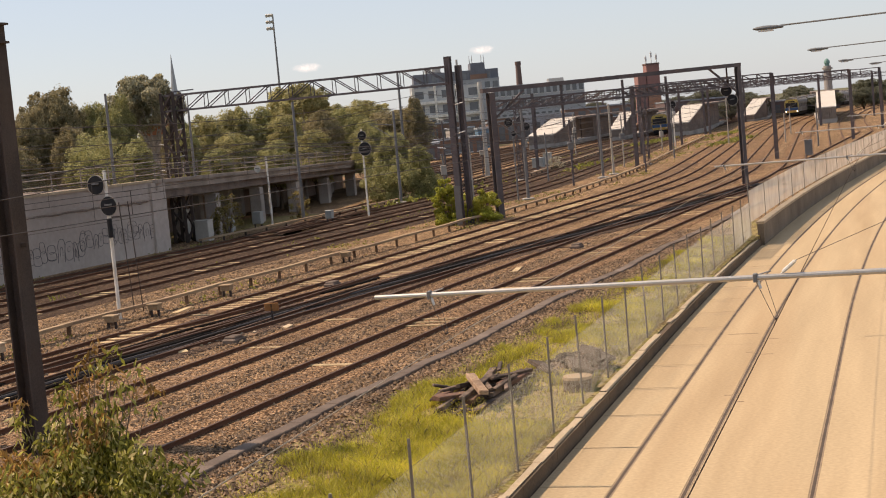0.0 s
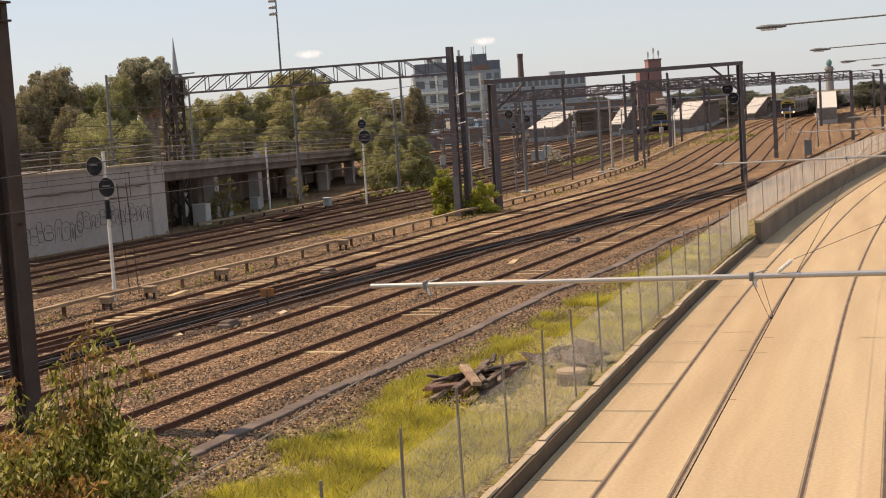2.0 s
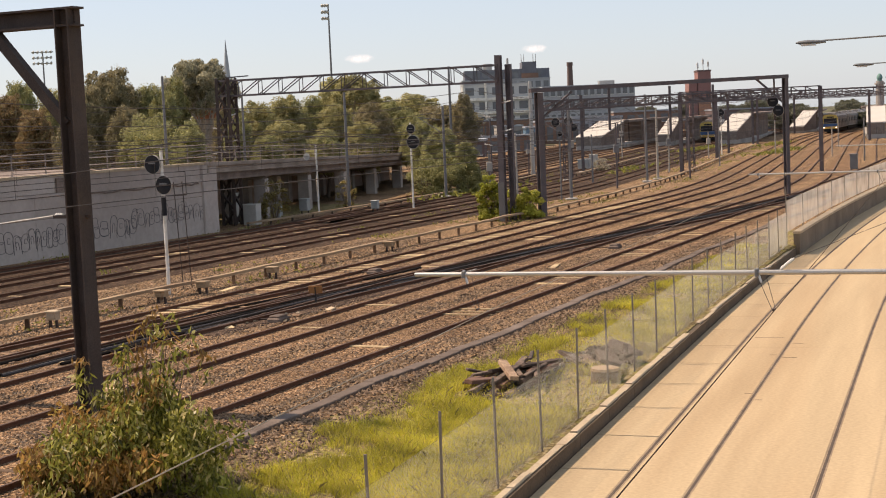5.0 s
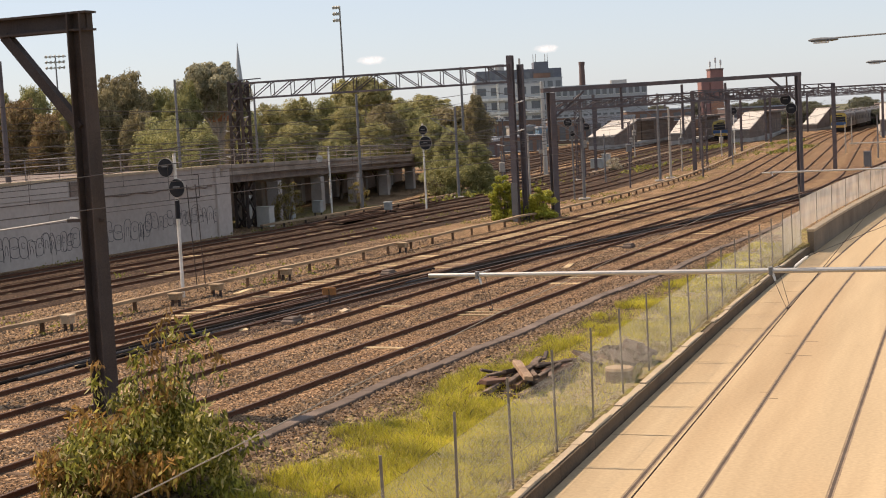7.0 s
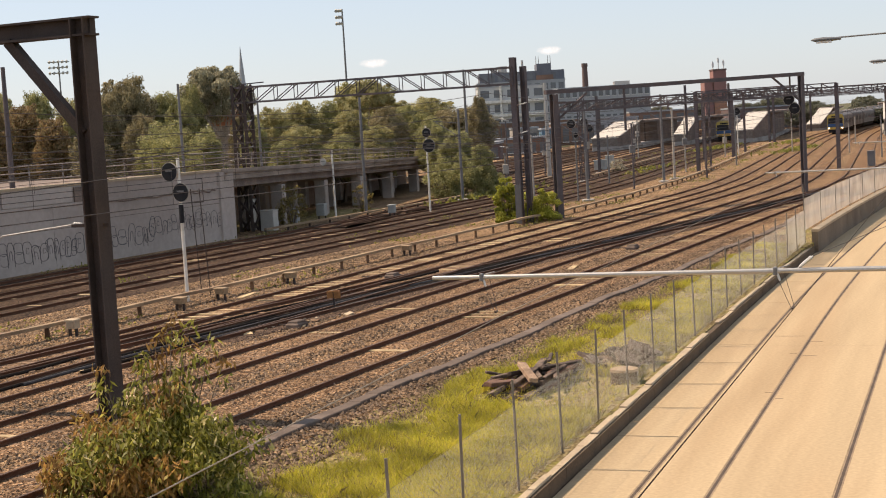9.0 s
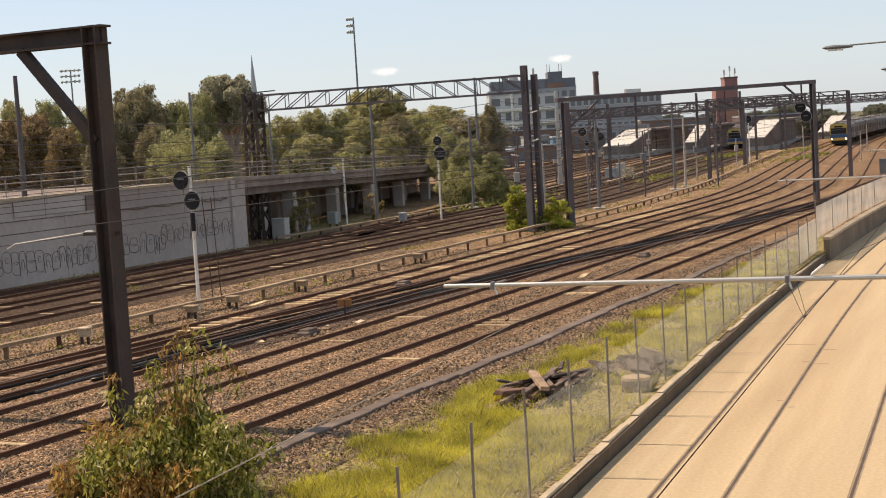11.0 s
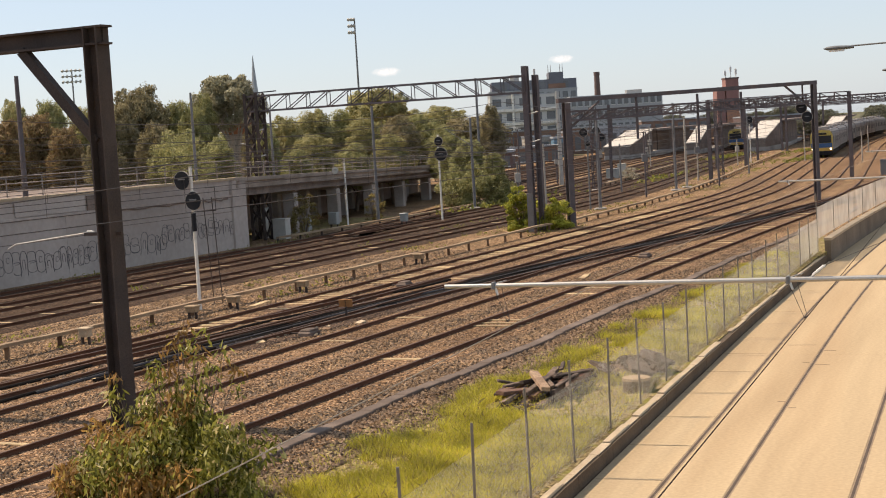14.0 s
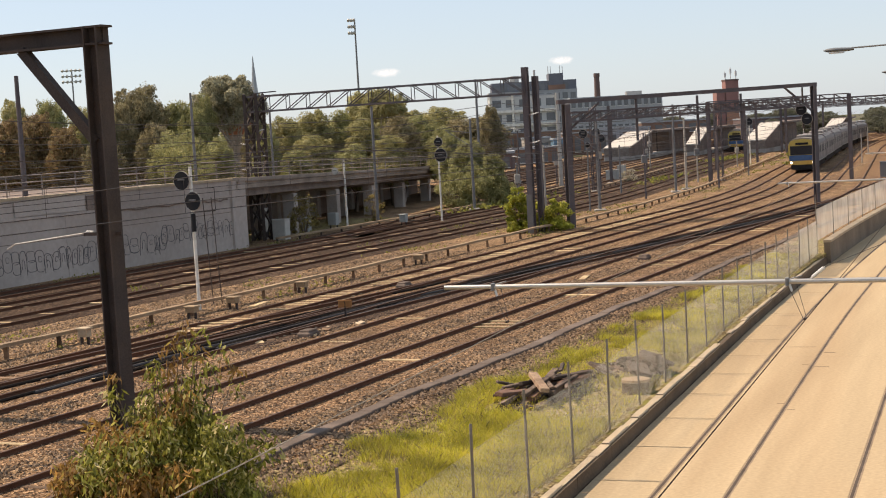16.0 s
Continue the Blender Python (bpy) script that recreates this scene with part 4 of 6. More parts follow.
# the long truss portal across the yard
PA, PB = Vector((5.9, 94.6, 0)), Vector((-12.6, 103.2, 0))
tp = thing("truss_portal", "long lattice truss portal of dark rusty steel", "overhead line portal", (PA.x, PA.y, -0.2))
part("column", column(Shape(), Vector((0, 0, 0)), 10.75, 0.38, 0.38, face), HAZED_STEEL, tp)
part("column", column(Shape(), Vector((0.72, 1.3, 0)), 10.2, 0.36, 0.36, face + math.pi / 2), HAZED_STEEL, tp)
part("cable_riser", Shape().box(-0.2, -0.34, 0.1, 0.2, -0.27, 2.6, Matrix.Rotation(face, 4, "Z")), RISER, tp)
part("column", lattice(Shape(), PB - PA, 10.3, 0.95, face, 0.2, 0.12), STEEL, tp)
part("truss", truss(Shape(), (PB - PA) + Vector((-0.4, 0.2, 10.12)), Vector((0, 0, 10.12)), 1.05, 0.12, 0.055, 13, 0.5), HAZED_STEEL, tp)
part("arm", Shape().beam((PB - PA) + Vector((0, 0, 10.35)), (PB - PA) + Vector((1.6, 0, 10.42)), 0.08), HAZED_STEEL, tp)

for base in (Vector((0, 0, 0)), PB - PA):
    for k in range(4):
        z, out = 5.0 + 0.9 * k, (N if k % 2 else -N)
        insulator(tp, base + out * 0.45 - U * 0.4 + Vector((0, 0, z)), base + out * 1.0 - U * 0.5 + Vector((0, 0, z + 0.12)), 0.05)
        part("bracket", Shape().beam(base + Vector((0, 0, z)), base + out * 0.5 - U * 0.4 + Vector((0, 0, z)), 0.06), HAZED_STEEL, tp)

# beam portal over the running lines
QA, QB = Vector((8.7, 97.8, 0)), Vector((28.4, 110.4, 0))
bp = thing("beam_portal", "dark steel beam portal with drop posts over the running lines", "overhead line portal", (QA.x, QA.y, -0.2))
d = (QB - QA)
turn = math.atan2(d.y, d.x)
part("column", column(Shape(), Vector((0, 0, 0)), 8.3, 0.45, 0.4, turn), HAZED_STEEL, bp)
part("column", column(Shape(), d, 8.95, 0.36, 0.34, turn), HAZED_STEEL, bp)
part("beam", Shape().beam(Vector((-0.6, -0.4, 8.45)), d + Vector((0.2, 0.1, 8.95)), 0.30, 0.28), HAZED_STEEL, bp)
part("lower_beam", truss(Shape(), Vector((0, 0, 7.7)), d * 0.96 + Vector((0, 0, 8.0)), 0.6, 0.13, 0.06, 16, 0.3), HAZED_STEEL, bp)
part("knee_brace", Shape().beam(d * 0.87 + Vector((0, 0, 8.8)), d * 0.99 + Vector((0, 0, 7.0)), 0.12), HAZED_STEEL, bp)
part("knee_brace", Shape().beam(d * 0.12 + Vector((0, 0, 8.3)), d * 0.01 + Vector((0, 0, 6.6)), 0.12), HAZED_STEEL, bp)
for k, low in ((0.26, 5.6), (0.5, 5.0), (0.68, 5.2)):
    part("drop_post", Shape().beam(d * k + Vector((0, 0, 8.5)), d * k + Vector((0, 0, low)), 0.16), HAZED_STEEL, bp)


# further portals and single masts, by place and height
def simple_mast(x, y, h, mat, label, kind="tube", r=0.14):
    m = thing("mast", label, "mast", (x, y, -0.2), "single masts among the tracks")
    if kind == "tube":
        part("pole", Shape().tube((0, 0, 0), (0, 0, h), r, r * 0.7, 10), mat, m)
    elif kind == "lattice":
        part("pole", lattice(Shape(), Vector((0, 0, 0)), h, 0.55, face), mat, m)
    else:
        part("pole", column(Shape(), Vector((0, 0, 0)), h, 0.28, 0.28, face), mat, m)
    part("base", Shape().bevel_box(-0.45, -0.45, -0.2, 0.45, 0.45, 0.22, 0.05), CONCRETE, m)
    return m


for x, y, h, mat, kind in ((12.6, 115.7, 7.3, GREY_STEEL, "tube"), (22.5, 139.6, 8.4, GREY_STEEL, "tube"), (24.3, 144.2, 7.0, PALE_POST, "tube"),
                           (30.7, 159.8, 8.5, HAZED_STEEL, "lattice"), (45.0, 206.8, 8.6, HAZED_STEEL, "column"),
                           (9.0, 131.0, 12.0, GALV, "tube"), (3.0, 128.0, 8.0, GREY_STEEL, "tube"),
                           (16.0, 150.0, 8.6, HAZED_STEEL, "lattice"), (20.0, 170.0, 9.0, HAZED_STEEL, "column"), (36.0, 190.0, 8.0, HAZED_STEEL, "column")):
    m = simple_mast(x, y, h, mat, {"tube": "slim round mast beside the tracks", "column": "dark steel column mast beside the tracks", "lattice": "dark riveted lattice mast beside the tracks"}[kind], kind)
    if kind != "lattice" and mat is not PALE_POST:
        part("arm", Shape().beam((0, 0, h - 1.2), tuple(-N * 2.4 + Vector((0, 0, h - 0.9))), 0.06).beam((0, 0, h - 2.4), tuple(-N * 2.2 + Vector((0, 0, h - 1.0))), 0.05), GREY_STEEL, m)
for x, y, z0, h, mat, r in ((-22.5, 80.0, 4.3, 6.7, HAZED_STEEL, 0.16), (-18.1, 110.0, 4.0, 6.7, GREY_STEEL, 0.12), (-5.0, 117.0, 0.0, 9.1, GREY_STEEL, 0.14), (4.3, 150.0, 0.0, 12.0, GREY_STEEL, 0.16), (14.0, 168.0, 0.0, 10.6, GALV, 0.28), (-14.3, 128.0, 4.0, 5.5, GREY_STEEL, 0.12)):
    m = thing("pole", "plain tall pole standing among the trees", "pole", (x, y, z0 - 0.3), "tall poles")
    part("shaft", Shape().tube((0, 0, 0), (0, 0, h + 0.3), r, r * 0.7, 10), mat, m)
for s, v0, v1, h in ((150, -36, -21.7, 8.6), (185, -36, -13.6, 8.6), (215, -60, -9.0, 8.8), (250, -36, -17.6, 8.8), (252, -75, -37, 8.8), (285, -75, -9, 9.0), (315, -36, -8, 9.0), (350, -75, -6, 9.0)):
    p, q = rw(s, v0), rw(s, v1)
    ob = thing("portal", "dark steel portal with lattice girder over the yard", "overhead line portal", (p.x, p.y, -0.2), "portals down the line")
    e = q - p
    part("column", column(Shape(), Vector((0, 0, 0)), h, 0.36, 0.34, face), HAZED_STEEL, ob)
    part("column", column(Shape(), e, h, 0.36, 0.34, face), HAZED_STEEL, ob)
    part("girder", truss(Shape(), Vector((0, 0, h)), e + Vector((0, 0, h)), 0.8, 0.1, 0.06, 10 if v1 - v0 < 30 else 20, 0.4), HAZED_STEEL, ob)


r3 = random.Random(17)
for s, v in ((112, -43.3), (118, -47.9), (126, -38.4), (131, -52.0), (137, -43.2), (143, -60.5), (149, -47.8), (156, -38.2), (163, -56.2), (171, -43.2), (178, -47.8), (188, -60.5), (196, -38.3), (205, -52.0), (140, -33.9), (168, -33.9), (200, -29.6), (190, -21.8), (172, -17.7), (222, -21.8)):
    p, h = rw(s, v), r3.uniform(3.6, 7.2)
    m = thing("post", "slim post with a small box among the far tracks", "post", (p.x, p.y, -0.2), "slim posts among the tracks")
    part("shaft", Shape().tube((0, 0, 0), (0, 0, h), 0.09, 0.07, 8), r3.choice((GREY_STEEL, HAZED_STEEL, PALE_POST, HAZED_STEEL, HAZED_STEEL)), m)
    if r3.random() < 0.3:
        part("box", Shape().bevel_box(-0.25, -0.2, h * 0.55, 0.25, 0.2, h * 0.55 + r3.uniform(0.4, 0.9), 0.03), r3.choice((GREY_STEEL, PALE_POST)), m)
    if r3.random() < 0.6:
        part("arm", Shape().beam((0, 0, h - 0.3), tuple(N * r3.choice((-1.4, 1.4)) + Vector((0, 0, h - 0.2))), 0.06), HAZED_STEEL, m)


# ---------------------------------------------------------------- overhead wires
def wires():
    rnd = random.Random(3)
    for v in (-19.7, -23.75, -27.7, -31.3, -40.8, -45.8, -49.8, -54):
        w = thing("contact_wire", "thin contact and messenger wires over the track", "overhead wire", tuple(rw(30, v, 5.0)), "overhead wires above the tracks")
        inv = w.matrix_basis.inverted()
        sag = lambda s, span=45: 4 * ((s % span) / span) * (1 - (s % span) / span)
        part("contact", Shape().line([inv @ p + Vector((0, 0, 0)) for p in along(-10, 330, v, 5.05, 6)], 0.011, 4), WIRE, w)
        pts = []
        s = -10.0
        while s < 330:
            pts.append(inv @ rw(s, v, 6.3 - 0.75 * sag(s + 9)))
            s += 3
        part("messenger", Shape().line(pts, 0.011, 4), WIRE, w)
        s = -8.0
        while s < 240:
            part("dropper", Shape().line([inv @ rw(s, v, 5.05), inv @ rw(s, v, 6.3 - 0.75 * sag(s + 9))], 0.006, 3), WIRE, w)
            s += 9
    for v, z in ((-36.5, 7.6), (-36.5, 7.0), (-55.5, 8.3), (-55.5, 7.6), (-55.5, 6.9), (-33.5, 8.2), (-38.0, 6.0), (-47.5, 6.4)):
        w = thing("feeder_wire", "dark feeder cable strung between the portals", "overhead wire", tuple(rw(30, v, z)), "feeder cables")
        inv = w.matrix_basis.inverted()
        pts = []
        s = -10.0
        while s < 330:
            k = ((s + 20) % 50) / 50
            pts.append(inv @ rw(s, v, z - 3.2 * k * (1 - k)))
            s += 2.5
        part("cable", Shape().line(pts, 0.014, 4), WIRE, w)


wires()


# ---------------------------------------------------------------- tram overhead: cantilevers, wires, lamps
def tram_cantilever(s, label, reach=8.85, rise=5.39):
    """A galvanised pipe arm that reaches over both tracks from a pole beyond them."""
    base = tw(s, 2.6, SLAB_Z)
    c = thing("tram_cantilever", label, "overhead line bracket", tuple(base), "cantilever arms of the tramway", turn=-math.degrees(TRAM_HEAD))
    part("pole", Shape().tube((0, 0, -0.2), (0, 0, 7.4), 0.13, 0.10, 12), GALV, c)
    part("arm", Shape().tube((0.0, 0, rise), (-reach, 0.0, rise), 0.032, 0.026, 10), GALV, c)
    part("stay", Shape().line([(0, 0, 7.2), (-4.30, 0, rise + 0.16)], 0.003, 5), WIRE, c)
    insulator(c, (-4.30, 0, rise + 0.16), (-4.46, 0, rise + 0.03), 0.022)
    for x in (-4.72, -8.22):
        part("clamp", Shape().bevel_box(x - 0.022, -0.04, rise - 0.045, x + 0.022, 0.04, rise + 0.045, 0.008), GREY_STEEL, c)
        part("registration_arm", Shape().tube((x + 0.16, 0.02, rise + 0.06), (x - 0.03, 0.04, rise + 0.01), 0.008, 0.008, 6), GREY_STEEL, c)
        insulator(c, (x + 0.02, 0, rise - 0.03), (x + 0.05, -0.02, rise - 0.11), 0.016)
        part("hanger", Shape().line([(x, 0, rise - 0.03), (x + 0.17, -0.1, rise - 0.41)], 0.004, 4), WIRE, c)
        part("hanger", Shape().line([(x + 0.1, 0, rise - 0.03), (x + 0.21, -0.1, rise - 0.41)], 0.004, 4), WIRE, c)
        part("ear", Shape().tube((x + 0.19, -0.14, rise - 0.415), (x + 0.19, -0.06, rise - 0.415), 0.014, 0.014, 6), STEEL, c)
    return c


for s in (16.8, 45.4, 74.0, 103.0):
    tram_cantilever(s, "galvanised pipe cantilever with insulators over the tramway", 8.85 if s < 40 else 8.5, 5.39 if s < 40 else 5.22)
WEATHERED_WIRE = material("weathered_wire", (0.40, 0.33, 0.25), 0.8, 0, 0.1, 2, 10, 0, spec=0.1)
BROWN_WIRE = material("brown_wire", (0.06, 0.042, 0.03), 0.9, 0, 0.1, 2, 10, 0, spec=0.04)
for v in (-5.28, -1.92):
    w = thing("tram_contact_wire", "dark contact wire above the tram track", "overhead wire", tuple(tw(15, v, 4.25)), "contact wires of the tramway")
    inv = w.matrix_basis.inverted()
    part("wire", Shape().line([inv @ tw(q, v + (0.027 * (16.8 - q) if v < -3 and q < 16.8 else 0), 4.22) for q in (-2, 2, 5, 8, 11, 14, 16.8, 20, 25, 30, 36, 45, 55, 65, 80, 95, 110, 130, 150)], 0.0055, 5), WEATHERED_WIRE if v < -3 else BROWN_WIRE, w)


LAMP_GREY = material("dark_lamp_paint", (0.13, 0.135, 0.14), 0.6, 0.1, 0.1, 3, 20, 0.02)


def street_lamp(s, label, v, drop):
    base = tw(s, v, SLAB_Z - drop)
    l = thing("street_lamp", label, "street lamp", tuple(base), "street lamps along the tramway", turn=-math.degrees(TRAM_HEAD))
    part("pole", Shape().tube((0, 0, -0.2), (0, 0, 9.6), 0.11, 0.07, 12), GALV, l)
    part("arm", Shape().line([(0, 0, 9.55), (-1.5, 0, 9.74), (-7.2, 0, 9.64)], 0.03, 8), GREY_STEEL, l)
    head = Shape()
    head.smooth = True
    for i, (x, ry, rz) in enumerate(((-7.1, 0.06, 0.05), (-7.35, 0.12, 0.07), (-7.75, 0.17, 0.09), (-8.05, 0.12, 0.07), (-8.2, 0.02, 0.02))):
        head.v += [(x, ry * math.cos(t), 9.60 + rz * math.sin(t)) for t in (2 * math.pi * j / 12 for j in range(12))]
    head.f = [(i * 12 + j, i * 12 + (j + 1) % 12, (i + 1) * 12 + (j + 1) % 12, (i + 1) * 12 + j) for i in range(4) for j in range(12)]
    part("head", head, LAMP_GREY, l)
    part("lens", Shape().box(-8.0, -0.10, 9.47, -7.45, 0.10, 9.54), PORCELAIN, l)
    return l


for s, v, drop in ((57.0, 2.57, 0.0), (85.0, 2.06, 0.24), (113.0, 0.80, 0.53), (141.0, 0.0, 0.58)):
    street_lamp(s, "grey curved-arm street lamp over the tramway", v, drop)


# ---------------------------------------------------------------- signals
def signal(x, y, h, heads, label, mat=None, z0=0.0, face_mat=None):
    s = thing("signal", label, "railway signal", (x, y, -0.2), "railway signals")
    part("post", Shape().tube((0, 0, z0), (0, 0, h), 0.075, 0.065, 10), mat or WHITE_PAINT, s)
    if not z0:
        part("base", Shape().bevel_box(-0.2, -0.2, -0.2, 0.2, 0.2, 0.12, 0.04), DARK_CONCRETE, s)
    back = -U
    for dx, z, r in heads:
        c = Vector((dx * N.x, dx * N.y, z)) + back * 0.12
        hd = part("target", Shape().disc(c, back, r, 0.05, 24), face_mat or BLACK, s)
        part("rim", Shape().disc(c - back * 0.01, back, r * 1.06, 0.064, 24, r * 0.88), PALE_POST, hd)
        part("lamp_case", Shape().disc(c - back * 0.16, back, r * 0.5, 0.24, 14), BLACK, hd)
        part("hood", Shape().box(-0.16, -0.02, -0.03, 0.16, 0.02, 0.03, Matrix.Translation(c + back * 0.05 + Vector((0, 0, 0.05))) @ Matrix.Rotation(face, 4, "Z")), GREY_STEEL, hd)
    return s


sg = signal(-10.1, 60.0, 6.0, ((-0.36, 5.45, 0.37), (0.13, 4.60, 0.37)), "white-posted railway signal with two black round heads")
part("ladder", Shape().beam((0.55, 0.3, 0.3), (0.4, 0.2, 4.7), 0.03).beam((0.9, 0.3, 0.3), (0.75, 0.2, 4.7), 0.03).beam((0.1, 0, 4.15), (0.9, 0.2, 4.15), 0.04).beam((0.9, 0.2, 4.15), (0.9, 0.2, 5.1), 0.025).beam((0.3, 0.2, 5.1), (0.9, 0.2, 5.1), 0.025), STEEL, sg)
part("sleeve", Shape().tube((0, 0, 3.35), (0, 0, 4.1), 0.1, 0.1, 10), BLACK, sg)
signal(-7.1, 111.6, 5.3, ((-0.75, 4.45, 0.26),), "white-posted signal with a round pale-backed disc", face_mat=PALE_BOX)
signal(0.1, 113.2, 6.7, ((0.1, 6.2, 0.34), (0.25, 5.2, 0.5)), "white-posted signal with dark stacked heads")
signal(11.85, 116.0, 6.6, ((-0.25, 6.2, 0.34), (0.1, 5.3, 0.2)), "dark signal with a round head beside the beam portal", GREY_STEEL)
signal(17.4, 160.0, 6.4, ((0.0, 6.1, 0.45), (0.6, 5.4, 0.4)), "far railway signal with round heads", GREY_STEEL)
signal(43.2, 203.0, 6.5, ((0.0, 6.2, 0.5),), "white signal post by the platform ramp")
signal(27.4, 109.75, 9.0, ((-0.1, 7.1, 0.4), (0.3, 6.4, 0.4)), "round signal heads hung from the beam beside the portal column", STEEL, z0=5.7)


# ---------------------------------------------------------------- plants
def leaf_quads(sh, c, r, n, size, rnd, droop=0.0, squash=0.8, slim=1.0):
    """n small leaves scattered about the point c."""
    for _ in range(n):
        d = Vector((rnd.gauss(0, 1), rnd.gauss(0, 1), rnd.gauss(0, 1))).normalized() * r * rnd.random() ** 0.4
        p = Vector(c) + Vector((d.x, d.y, d.z * squash))
        a = Vector((rnd.gauss(0, 1), rnd.gauss(0, 1), rnd.gauss(0, 0.7) - droop)).normalized()
        b = a.cross(Vector((rnd.gauss(0, 1), rnd.gauss(0, 1), rnd.gauss(0, 1)))).normalized()
        L, w = size * rnd.uniform(0.6, 1.4), size * rnd.uniform(0.25, 0.45) * slim
        k = len(sh.v)
        sh.v += [tuple(p), tuple(p + a * L * 0.5 + b * w), tuple(p + a * L), tuple(p + a * L * 0.5 - b * w)]
        sh.f.append((k, k + 1, k + 2, k + 3))


def tree_parts(seed, lobes, spread, leaf, per, trunk=0.30, low=0.25, droop=0.3, tall=False):
    """Meshes, 10 m high and 8 m across, of a trunk with limbs and of a crown of rounded leaf masses borne on the limb ends."""
    rnd = random.Random(seed)
    wood, crown = Shape(), Shape()
    fork = 2.6 if not tall else 4.4
    lean = Vector((rnd.uniform(-0.4, 0.4), rnd.uniform(-0.4, 0.4), 0))
    wood.tube((0, 0, -0.3), lean * 0.5 + Vector((0, 0, fork * 0.5)), trunk, trunk * 0.85, 8, False)
    wood.tube(lean * 0.5 + Vector((0, 0, fork * 0.5)), lean + Vector((0, 0, fork)), trunk * 0.85, trunk * 0.75, 8, False)
    base = lean + Vector((0, 0, fork))
    mid = (10 * low + 10) / 2
    ends = []
    for i in range(lobes):
        # spread the masses over an uneven dome, a few inside it
        f = (i + 0.5) / lobes
        phi, a = math.acos(1 - 1.55 * f), i * 2.39996 + rnd.uniform(-0.35, 0.35)
        k = rnd.uniform(0.62, 1.0) if i % 4 else rnd.uniform(0.2, 0.6)
        r = spread * rnd.uniform(0.75, 1.3)
        e = Vector((math.sin(phi) * math.cos(a) * (4.0 - r) * k, math.sin(phi) * math.sin(a) * (4.0 - r) * k, mid + (10 - mid - r * 0.8) * math.cos(phi) * (0.75 + 0.25 * k)))
        e.z = max(e.z + rnd.uniform(-0.5, 0.3), 10 * low + r * 0.4)
        knee = base.lerp(e, rnd.uniform(0.4, 0.6)) + Vector((rnd.uniform(-0.3, 0.3), rnd.uniform(-0.3, 0.3), -0.2))
        ends.append((knee, e))
        billow(crown, e, r, int(per * (r / spread) ** 2), leaf, rnd, droop)
        for _ in range(3):          # sprigs that break the outline
            d = Vector((rnd.gauss(0, 1), rnd.gauss(0, 1), rnd.gauss(0.4, 0.8))).normalized()
            billow(crown, e + d * r * 0.95, r * rnd.uniform(0.28, 0.45), per // 9, leaf, rnd, droop)
    # a few boughs, each forking into the branches that bear the masses on its side
    ends.sort(key=lambda q: math.atan2(q[1].y, q[1].x))
    many = 5
    for j in range(many):
        side = ends[j * lobes // many:(j + 1) * lobes // many]
        mean = sum((e for _, e in side), Vector()) / len(side)
        tip = base.lerp(mean, 0.5) + Vector((0, 0, -0.3))
        bend = base.lerp(tip, 0.5) + Vector((rnd.uniform(-0.2, 0.2), rnd.uniform(-0.2, 0.2), -0.15))
        wood.tube(base, bend, trunk * 0.5, trunk * 0.4, 7, False), wood.tube(bend, tip, trunk * 0.4, trunk * 0.3, 7, False)
        for knee, e in side:
            k = tip.lerp(e, 0.5) + (knee - base.lerp(e, 0.5)) * 0.7
            wood.tube(tip, k, trunk * 0.2, trunk * 0.13, 5, False), wood.tube(k, e, trunk * 0.13, trunk * 0.04, 5, False)
    return wood, crown


def billow(sh, c, r, n, size, rnd, droop):
    """A rounded mass of foliage: leaves lie along its lumpy skin, thinner underneath."""
    lump = Vector((rnd.uniform(-9, 9), rnd.uniform(-9, 9), rnd.uniform(-9, 9)))
    made = 0
    while made < n:
        d = Vector((rnd.gauss(0, 1), rnd.gauss(0, 1), rnd.gauss(0, 1))).normalized()
        if d.z < -0.35 and rnd.random() < 0.7:
            continue
        made += 1
        k = (0.78 + 0.26 * rnd.random() ** 0.7) * (1 + 0.55 * noise.noise(d * 1.7 + lump) + 0.22 * noise.noise(d * 4.3 - lump))
        p = c + Vector((d.x * r * k, d.y * r * k, d.z * r * k * 0.8))
        nrm = (d + Vector((rnd.gauss(0, 0.5), rnd.gauss(0, 0.5), rnd.gauss(0, 0.5) + 0.15))).normalized()
        a = nrm.cross(Vector((rnd.gauss(0, 1), rnd.gauss(0, 1), rnd.gauss(0, 1)))).normalized()
        a = (a - Vector((0, 0, droop * 0.5))).normalized()
        b = nrm.cross(a)
        L, w = size * rnd.uniform(0.6, 1.3), size * rnd.uniform(0.22, 0.4)
        i = len(sh.v)
        sh.v += [tuple(p - a * L * 0.5), tuple(p + b * w), tuple(p + a * L * 0.5), tuple(p - b * w)]
        sh.f.append((i, i + 1, i + 2, i + 3))


TREE_KINDS = []
for seed, leafmat, bark, droop, lobes, spread, low, tall in ((1, GUM_LEAF, BARK, 0.4, 34, 1.15, 0.16, False), (2, GREEN_LEAF, BARK, 0.2, 34, 1.15, 0.08, False), (3, GREY_LEAF, PALE_BARK, 0.5, 25, 0.80, 0.50, True), (14, GREEN_LEAF, BARK, 0.3, 30, 1.05, 0.10, False), (5, OLIVE_LEAF, BARK, 0.3, 34, 1.1, 0.10, False), (6, RUSSET_LEAF, BARK, 0.3, 30, 1.1, 0.10, False), (7, OLIVE_LEAF, PALE_BARK, 0.4, 22, 0.95, 0.56, True), (8, FAR_LEAF, BARK, 0.2, 22, 1.2, 0.08, False)):
    wood, crown = tree_parts(seed, lobes, spread, 0.19, 1150, droop=droop, low=low, tall=tall)
    TREE_KINDS.append((wood.data("trunk", bark), crown.data("crown", leafmat)))


